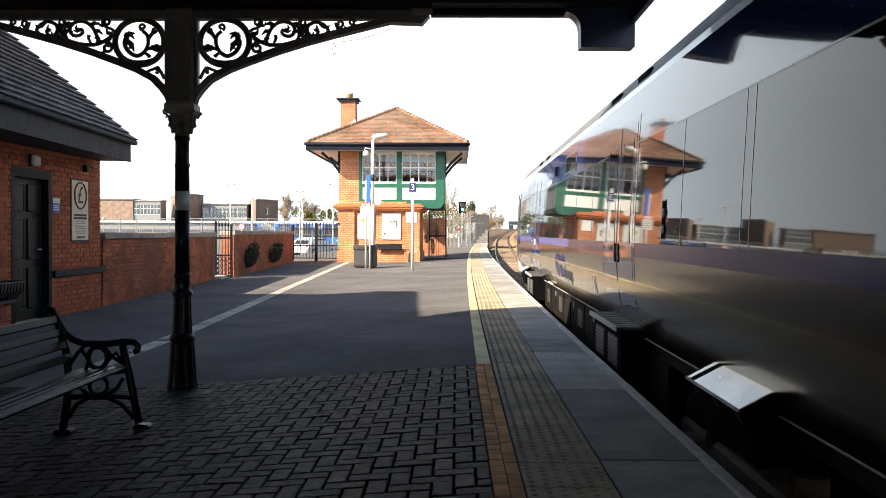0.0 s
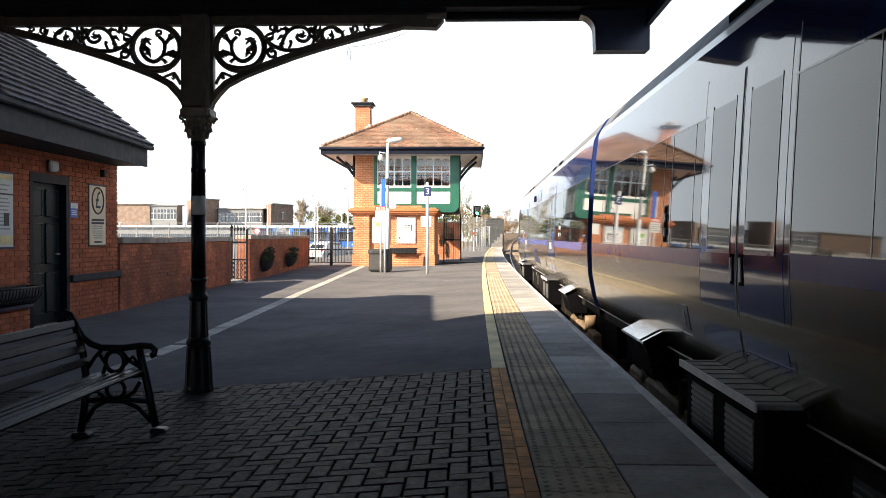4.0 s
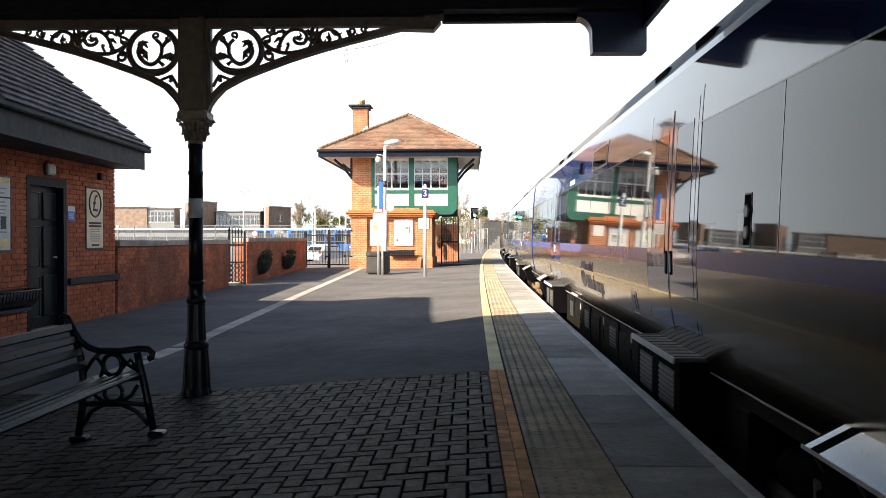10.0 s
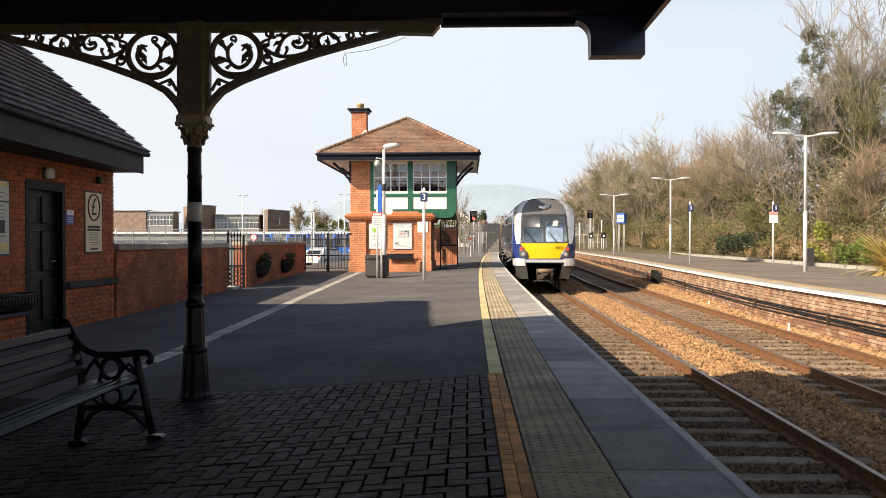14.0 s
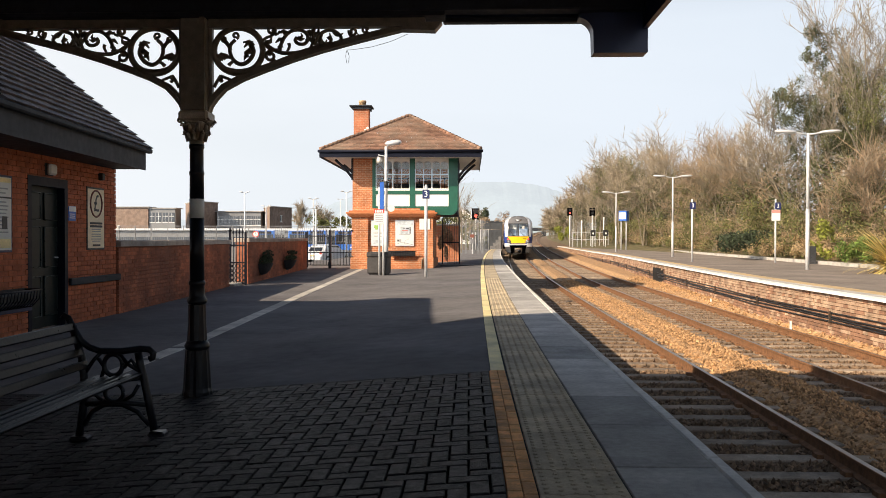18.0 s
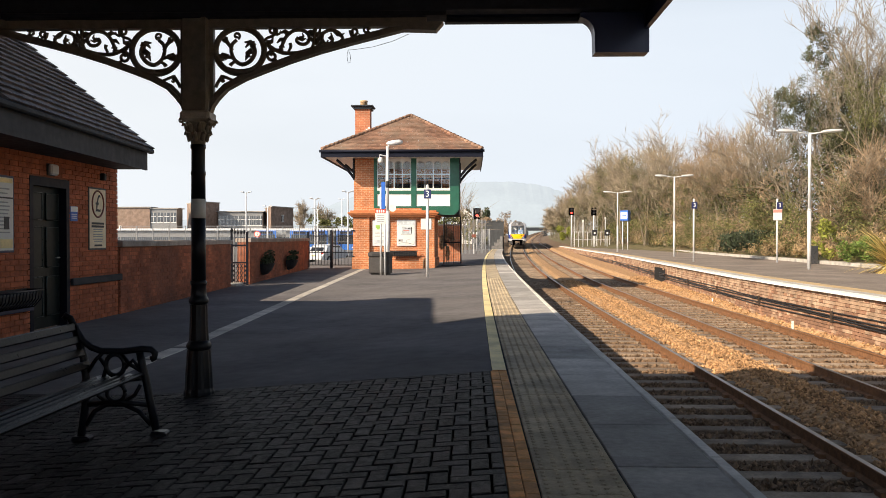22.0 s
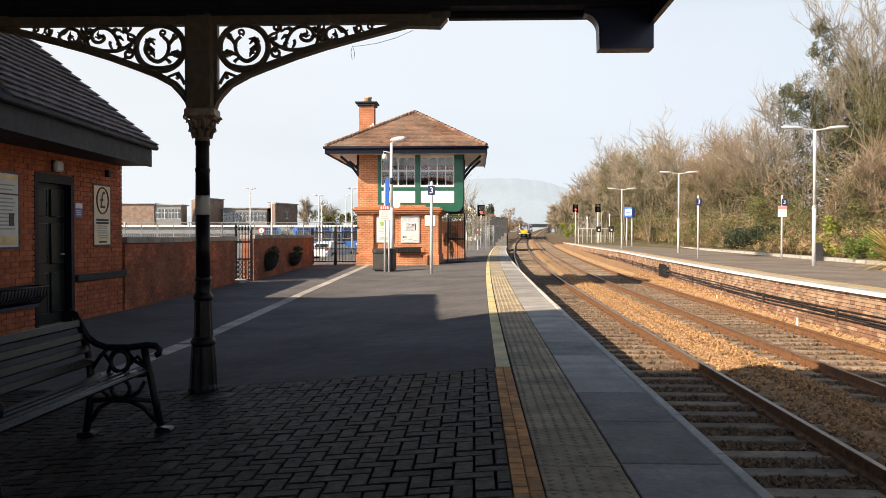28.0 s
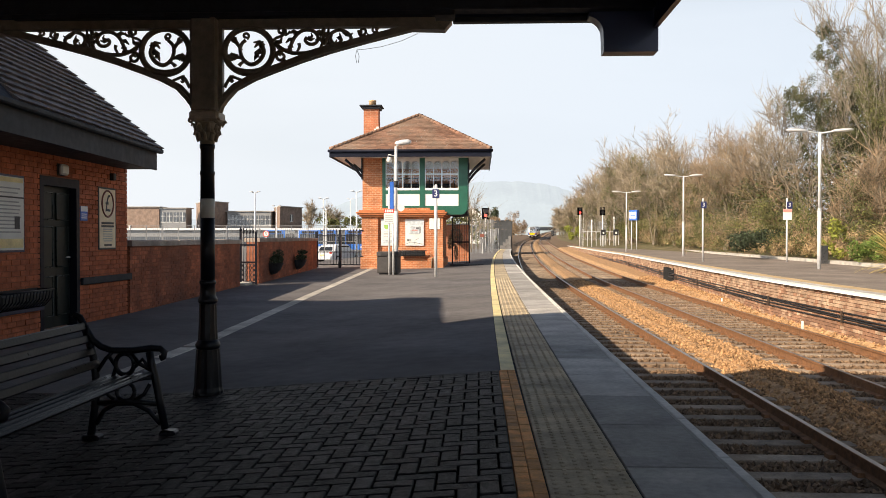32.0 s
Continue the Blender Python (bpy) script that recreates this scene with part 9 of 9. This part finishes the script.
def parked_car(x, y, paint, label, turn=0):
    c = thing("parked_car", pose(x, y, YARD_Z, 0, 0, turn), label, "car")
    side = [(-2.1, 0.32), (-2.15, 0.62), (-2.0, 0.85), (-1.75, 0.98), (-1.35, 1.42), (-0.6, 1.52), (0.35, 1.48), (1.0, 1.0), (1.9, 0.86), (2.12, 0.6), (2.1, 0.3)]
    bm = bmesh.new()
    n = len(side)
    sec = []
    for w, k in ((-0.86, 1.0), (-0.78, 1.0), (0.78, 1.0), (0.86, 1.0)):
        inset = 0.14 if abs(w) > 0.8 else 0.0
        sec.append([bm.verts.new((w * (0.86 if z > 1.1 else 1.0), yy, z if abs(w) < 0.8 or z < 1.0 else z - 0.06)) for yy, z in side])
    for a, b in zip(sec, sec[1:]):
        for i in range(n - 1):
            bm.faces.new((a[i], b[i], b[i + 1], a[i + 1]))
    bm.faces.new(sec[0])
    bm.faces.new(sec[-1][::-1])
    bmesh.ops.recalc_face_normals(bm, faces=bm.faces)
    part("body", bm, paint, c)
    rear = prism_bm([(-0.60, 0.0), (0.60, 0.0), (0.54, 0.36), (-0.54, 0.36)], -0.01, 0.01)
    bmesh.ops.transform(rear, matrix=pose(0, -1.78, 1.02, -42), verts=rear.verts)
    part("rear_window", rear, WINDOW_DARK, c)
    for s in (-1, 1):
        part("side_window", box_bm(s * 0.76 - 0.02, s * 0.76 + 0.02, -1.1, 0.4, 1.06, 1.38), WINDOW_DARK, c)
        part("tail_lamp", box_bm(s * 0.70 - 0.09, s * 0.70 + 0.09, -2.10, -1.98, 0.78, 0.96), RED, c)
        for yy in (-1.3, 1.35):
            wh = part("wheel", tube_bm([(s * 0.66, yy, 0.32), (s * 0.88, yy, 0.32)], 0.32, 16), BLACK, c)
            part("rim", tube_bm([(s * 0.881, yy, 0.32), (s * 0.89, yy, 0.32)], 0.2, 12), STEEL, wh)
    part("bumper", box_bm(-0.84, 0.84, -2.2, -2.05, 0.34, 0.6, 0.04), paint, c)
    part("plate", box_bm(-0.26, 0.26, -2.215, -2.2, 0.62, 0.73), YELLOW_LINE, c, "yellow plate with no characters")


CAR_WHITE = mat("car_white", (0.78, 0.79, 0.8), 0.25, vary=0.03, scale=2, coat=0.8)
CAR_SILVER = mat("car_silver", (0.45, 0.46, 0.48), 0.3, metal=0.5, vary=0.04, scale=2, coat=0.6)
BUS_BLUE = mat("bus_blue", (0.03, 0.16, 0.55), 0.3, vary=0.06, scale=1, coat=0.5)
parked_car(-11.16, 66.7, CAR_WHITE, "white parked hatchback seen from behind through the gate", -24)
parked_car(-17.5, 84.0, CAR_SILVER, "grey parked car beyond the white one", 8)
parked_car(-30.5, 95.0, CAR_SILVER, "grey parked car behind the boundary wall", 80)
parked_car(-36.5, 92.0, CAR_WHITE, "pale parked car behind the boundary wall", 75)


def bus(x, y, turn, label):
    b = thing("parked_bus", pose(x, y, YARD_Z, 0, 0, turn), label, "bus", "parked buses")
    part("body", box_bm(-1.25, 1.25, -5.5, 5.5, 0.35, 3.05, 0.12), WHITE, b)
    part("front_panel", box_bm(-1.22, 1.22, -5.56, -5.47, 0.4, 3.0, 0.03), BUS_BLUE, b, "blue front")
    ws = part("windscreen", box_bm(-1.05, 1.05, -5.60, -5.56, 1.25, 2.5, 0.01), WINDOW_DARK, b)
    part("display", box_bm(-0.8, 0.8, -5.60, -5.56, 2.58, 2.88), BLACK, b)
    part("skirt", box_bm(-1.27, 1.27, -5.3, 5.4, 0.35, 1.15), BUS_BLUE, b)
    for s in (-1, 1):
        for k in range(7):
            part("window", box_bm(s * 1.26 - 0.01, s * 1.26 + 0.01, -5.0 + k * 1.45, -3.7 + k * 1.45, 1.45, 2.5), WINDOW_DARK, b)
        for yy in (-3.4, 3.2):
            part("wheel", tube_bm([(s * 0.95, yy, 0.48), (s * 1.27, yy, 0.48)], 0.48, 16), BLACK, b)
        part("headlamp", box_bm(s * 0.9 - 0.16, s * 0.9 + 0.16, -5.61, -5.56, 0.75, 0.92), OFFWHITE, b)


for bx in range(2, 9):
    bus(-33.0 + bx * 3.3 + (0.6 if bx % 3 == 0 else 0), 112.0 + (bx % 2) * 1.5, 6, "white and blue single-deck bus parked in the yard")


def yard_lamp(x, y, h):
    p = thing("yard_lamp", pose(x, y, YARD_Z), "tall pale steel yard lamp with a double head", "lamp post", "yard lamps")
    part("pole", cyl_bm(0.09, 0.06, 0, h, 10), STEEL, p)
    part("crossarm", tube_bm([(-0.4, 0, h + 0.05), (0, 0, h - 0.1), (0.4, 0, h + 0.05)], 0.04, 6), STEEL, p)
    for s in (-1, 1):
        part("head", box_bm(s * 0.4 - 0.17, s * 0.4 + 0.17, -0.15, 0.15, h + 0.02, h + 0.11, 0.03), STEEL, p)


for lx, ly, lh in ((-24.0, 90.0, 6.9), (-16.6, 90.0, 6.2), (-19.8, 130.0, 8.0), (-25.3, 105.0, 6.0), (-15.6, 86.0, 5.0), (-14.6, 110.0, 7.2), (-11.6, 80.0, 6.4)):
    yard_lamp(lx, ly, lh)


def railings():
    f = thing("yard_railing", pose(-28.0, 64.0, YARD_Z), "pale grey steel mesh railing along the yard", "fence")
    for k in range(16):
        part("post", box_bm(k * 1.25 - 0.03, k * 1.25 + 0.03, -0.03, 0.03, 0, 2.95), STEEL_DARK, f)
    for z in (1.7, 2.9):
        part("rail", box_bm(0, 18.75, -0.02, 0.02, z, z + 0.04), STEEL_DARK, f)
    bars_v = [((k * 0.16, 0, 2.32), (0.008, 0.008, 0.58), 0) for k in range(117)]
    tagged(boxes_mesh("mesh_infill", bars_v, STEEL_DARK, f), kind="stuff")
    s = thing("speed_sign", pose(-15.7, 62.0, YARD_Z), "round white speed limit sign with a red ring", "sign")
    part("post", cyl_bm(0.04, 0.04, 0, 2.3, 8), STEEL, s)
    d = cyl_bm(0.24, 0.24, 0, 0.02, 20)
    bmesh.ops.transform(d, matrix=pose(0, -0.05, 2.3, 90), verts=d.verts)
    part("disc", d, RED, s)
    d = cyl_bm(0.18, 0.18, 0, 0.02, 20)
    bmesh.ops.transform(d, matrix=pose(0, -0.06, 2.3, 90), verts=d.verts)
    part("white_disc", d, OFFWHITE, s)
    text_part("numeral", "5", 0.3, pose(0, -0.085, 2.3), INK, s)


railings()


def block(x0, x1, y, z1, label, windows=0, rows=1, material=None, depth=3, name="office_block"):
    b = thing(name, pose(0, y, YARD_Z + 0.6), label, "building")
    part("wall", box_bm(x0, x1, 0, depth, 0, z1), material or FAR_BRICK, b)
    part("roof_edge", box_bm(x0 - 0.3, x1 + 0.3, -0.3, depth + 0.3, z1, z1 + 0.16), CONCRETE, b)
    for r in range(rows):
        for k in range(windows):
            w = (x1 - x0) / max(1, windows)
            wx = x0 + (k + 0.12) * w
            zz = z1 - 2.4 - r * 3.2
            wd = part("window", box_bm(wx, wx + w * 0.76, -0.06, 0.02, zz, zz + 1.7), WINDOW_DARK, b)
            part("window_frame", box_bm(wx - 0.06, wx + w * 0.76 + 0.06, -0.10, -0.06, zz - 0.1, zz), WHITE, wd)
            part("mullion", box_bm(wx + w * 0.36, wx + w * 0.40, -0.10, -0.06, zz, zz + 1.7), WHITE, wd)
            part("transom", box_bm(wx, wx + w * 0.76, -0.10, -0.06, zz + 1.0, zz + 1.08), WHITE, wd)
    return b


def wing(points, z1, label, material=None, lights=()):
    """A block on any plan, seen over its corner. lights: share of the way along the last side, sill height, width, height."""
    b = thing("office_block", pose(0, 0, YARD_Z + 0.6), label, "building")
    for name, z0, top, grow, m in (("wall", 0.0, z1, 0.0, material or FAR_BRICK), ("roof_edge", z1, z1 + 0.16, 0.25, CONCRETE)):
        cx, cy = sum(p[0] for p in points) / len(points), sum(p[1] for p in points) / len(points)
        bm = bmesh.new()
        ring = [(x + (grow if x > cx else -grow), y + (grow if y > cy else -grow)) for x, y in points]
        lo, hi = [bm.verts.new((x, y, z0)) for x, y in ring], [bm.verts.new((x, y, top)) for x, y in ring]
        for i in range(len(ring)):
            k = (i + 1) % len(ring)
            bm.faces.new((lo[i], lo[k], hi[k], hi[i]))
        bm.faces.new(lo[::-1])
        bm.faces.new(hi)
        bmesh.ops.recalc_face_normals(bm, faces=bm.faces)
        part(name, bm, m, b)
    (xa, ya), (xb, yb) = points[1], points[2]
    turn = math.degrees(math.atan2(yb - ya, xb - xa))
    for t, sill, w, h in lights:
        m = pose(xa + (xb - xa) * t, ya + (yb - ya) * t, sill, 0, 0, turn)
        pane = box_bm(-w / 2, w / 2, -0.06, 0.05, 0, h)
        bmesh.ops.transform(pane, matrix=m, verts=pane.verts)
        wd = part("window", pane, WINDOW_DARK, b)
        for x0, x1, z0, zz in ((-w / 2 - 0.08, w / 2 + 0.08, -0.10, 0.0), (-w / 2 - 0.08, w / 2 + 0.08, h, h + 0.08), (-0.05, 0.05, 0.0, h)):
            bar = box_bm(x0, x1, -0.10, -0.06, z0, zz)
            bmesh.ops.transform(bar, matrix=m, verts=bar.verts)
            part("window_frame", bar, OFFWHITE, wd)
    return b


Yb = 150.0
block(-68, -57.4, Yb, 6.9, "long low brown-brick office block over a glazed ground floor", 0)
block(-68, -52.3, Yb - 1.2, 2.9, "grey glazed ground floor of the office block with white window frames", 14, 1, STEEL_DARK, 1.2)
block(-57.4, -52.6, Yb + 0.3, 6.7, "grey stair bay of the office block with a white-framed window group", 4, 1, STEEL_DARK)
wing([(-53.0, Yb + 7), (-47.9, Yb - 3), (-46.0, Yb + 4), (-51, Yb + 14)], 7.8, "taller plain brown-brick end of the office block, lit on one side")
block(-45.9, -37.8, Yb + 3, 6.2, "low grey office wing with two bands of white-framed windows", 12, 2, STEEL_DARK)
wing([(-38.0, Yb + 6), (-34.8, Yb - 3), (-32.6, Yb + 5), (-35.8, Yb + 14)], 6.9, "plain square brown-brick block, lit on one side", lights=((0.55, 1.0, 2.4, 1.9), (0.5, 4.4, 0.8, 1.1)))
for k in range(6):
    lb = thing("wall_letter_panel", pose(-65.2 + 0.75 * k, Yb - 0.12, YARD_Z), "pale letter-like bar fixed to the brick office wall", "letter", "letters on the office wall")
    part("bar", box_bm(0, 0.42, 0, 0.1, 3.6 if k < 4 else 2.6, 4.3 if k < 4 else 3.3), OFFWHITE, lb)
dep = thing("bus_depot", pose(-40.0, 128.0, YARD_Z), "long low pale-roofed bus depot", "building")
part("wall", box_bm(-22, 26, 0, 12, 0, 3.2), STEEL_DARK, dep)
part("roof", box_bm(-22.5, 26.5, -0.5, 12.5, 3.2, 3.5), STEEL, dep)
part("bay_opening", box_bm(-21, 25, -0.05, 0.02, 0.2, 2.2), WINDOW_DARK, dep)


def left_trees():
    rng = np.random.default_rng(21)
    bush_row("far_hedge", rng, [(-26.0 + k * 2.4, 150.0, 3.0, 4.6 + (k % 3) * 0.4) for k in range(11)], 9000, 0.22, LEAF_OLIVE, "clipped olive hedge beyond the yard", "hedge")
    for k, (x, y, h) in enumerate(((-38.0, 190.0, 9.0), (-33.5, 195.0, 8.0), (-20.5, 185.0, 9.5), (-17.5, 190.0, 9.0))):
        tree(x, y, h, 90 + k, "bare grey tree beyond the yard", n_twigs=1200, trunks=2, kids=4, twig=TWIG_GREY)


left_trees()


# ---- distance ----
def hills():
    """A ridge far beyond the town, its haze painted into the material."""
    def ridge(name, y, pts, material, label):
        verts, faces = [], []
        rng = random.Random(3)
        xs = []
        for (xa, za), (xb, zb) in zip(pts, pts[1:]):
            for k in range(8):
                t = k / 8
                xs.append((xa + (xb - xa) * t, za + (zb - za) * t + rng.uniform(-1.5, 1.5)))
        xs.append(pts[-1])
        for x, z in xs:
            verts += [(x, y, -20), (x, y + 60, z * 0.6), (x, y + 200, z)]
        for i in range(len(xs) - 1):
            for j in range(2):
                a = i * 3 + j
                faces.append((a, a + 3, a + 4, a + 1))
        ob = joined(name, verts, faces, material)
        tagged(ob, label, "backdrop", kind="structure")

    ridge("backdrop_hill", 2300, [(-3200, 30), (-1500, 45), (-720, 60), (-430, 95), (-300, 140), (-120, 158), (0, 166), (110, 168), (200, 160), (290, 132), (420, 105), (900, 80), (2600, 40)], HILL, "long hill on the horizon with blue-grey haze painted in")
    ridge("backdrop_town", 1500, [(-2200, 10), (-400, 12), (0, 22), (150, 26), (260, 18), (600, 14), (2000, 10)], HILL_NEAR, "wooded rise below the hill with pale haze painted in")


def painted_haze_mat(name, color, air):
    """Haze painted into a material: its emission stands in for the bright air."""
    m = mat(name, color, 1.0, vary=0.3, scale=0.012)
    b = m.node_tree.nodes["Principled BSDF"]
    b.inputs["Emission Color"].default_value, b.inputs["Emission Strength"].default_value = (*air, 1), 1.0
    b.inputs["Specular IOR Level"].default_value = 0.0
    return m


HILL = painted_haze_mat("haze_painted_hill", (0.055, 0.068, 0.066), (0.405, 0.475, 0.545))
HILL_NEAR = painted_haze_mat("haze_painted_wood", (0.075, 0.085, 0.066), (0.36, 0.42, 0.455))
hills()

# ---- how the train runs ----
def line_point(s):
    """A point on the near track's centre line, s metres along, and its heading."""
    return Vector((TRACK + 0.05 + bend(s), s, RAIL_Z + rise(s)))


TAIL_LATER = [(11.5, 12.31), (12.5, 20.9), (13.5, 30.5), (14.5, 41.1), (16.5, 62.6), (18.5, 84.6), (20.5, 106.0), (22.5, 131.5), (25.5, 171.0), (28.5, 213.0), (32.0, 271.0)]


def tail_at(t):
    """How far along the line the rear end of the train is."""
    if t <= 11.5:
        u = max(0.0, min(1.0, (t - 10.5) / 1.5))
        return -40.5 + t + 0.31 * t * t + 0.42 * u * u * (3 - 2 * u)
    for i, ((ta, sa), (tb, sb)) in enumerate(zip(TAIL_LATER, TAIL_LATER[1:])):
        if ta <= t <= tb:
            va = 8.4 if i == 0 else (sb - TAIL_LATER[i - 1][1]) / (tb - TAIL_LATER[i - 1][0])
            vb = (TAIL_LATER[i + 2][1] - sa) / (TAIL_LATER[i + 2][0] - ta) if i + 2 < len(TAIL_LATER) else (sb - sa) / (tb - ta) * 1.04
            u, d = (t - ta) / (tb - ta), tb - ta
            return (2 * u**3 - 3 * u**2 + 1) * sa + (u**3 - 2 * u**2 + u) * va * d + (3 * u**2 - 2 * u**3) * sb + (u**3 - u**2) * vb * d


def car_pose(mid):
    a, b = line_point(mid - 7.3), line_point(mid + 7.3)
    d, p = b - a, (a + b) / 2
    return pose(p.x, p.y, p.z, 0, 0, -math.degrees(math.atan2(d.x, d.y))) @ pose(0, 0, 0, math.degrees(math.atan2(d.z, d.y)))


def motions():
    times = [i * 0.5 for i in range(65)]
    for i, c in enumerate((rear_car, middle_car, front_car)):
        walk(c, [(t, car_pose(tail_at(t) + CAR_LEN * (i + 0.5))) for t in times])
    # the starter's spectacle turns from green to red behind the train
    turns = [(0, 0), (10.8, 0), (11.0, 60), (11.2, 120), (11.4, 180), (32, 180)]
    walk(roundels, [(t, pose(0, 0, 3.535, 0, a, 0)) for t, a in turns])


motions()
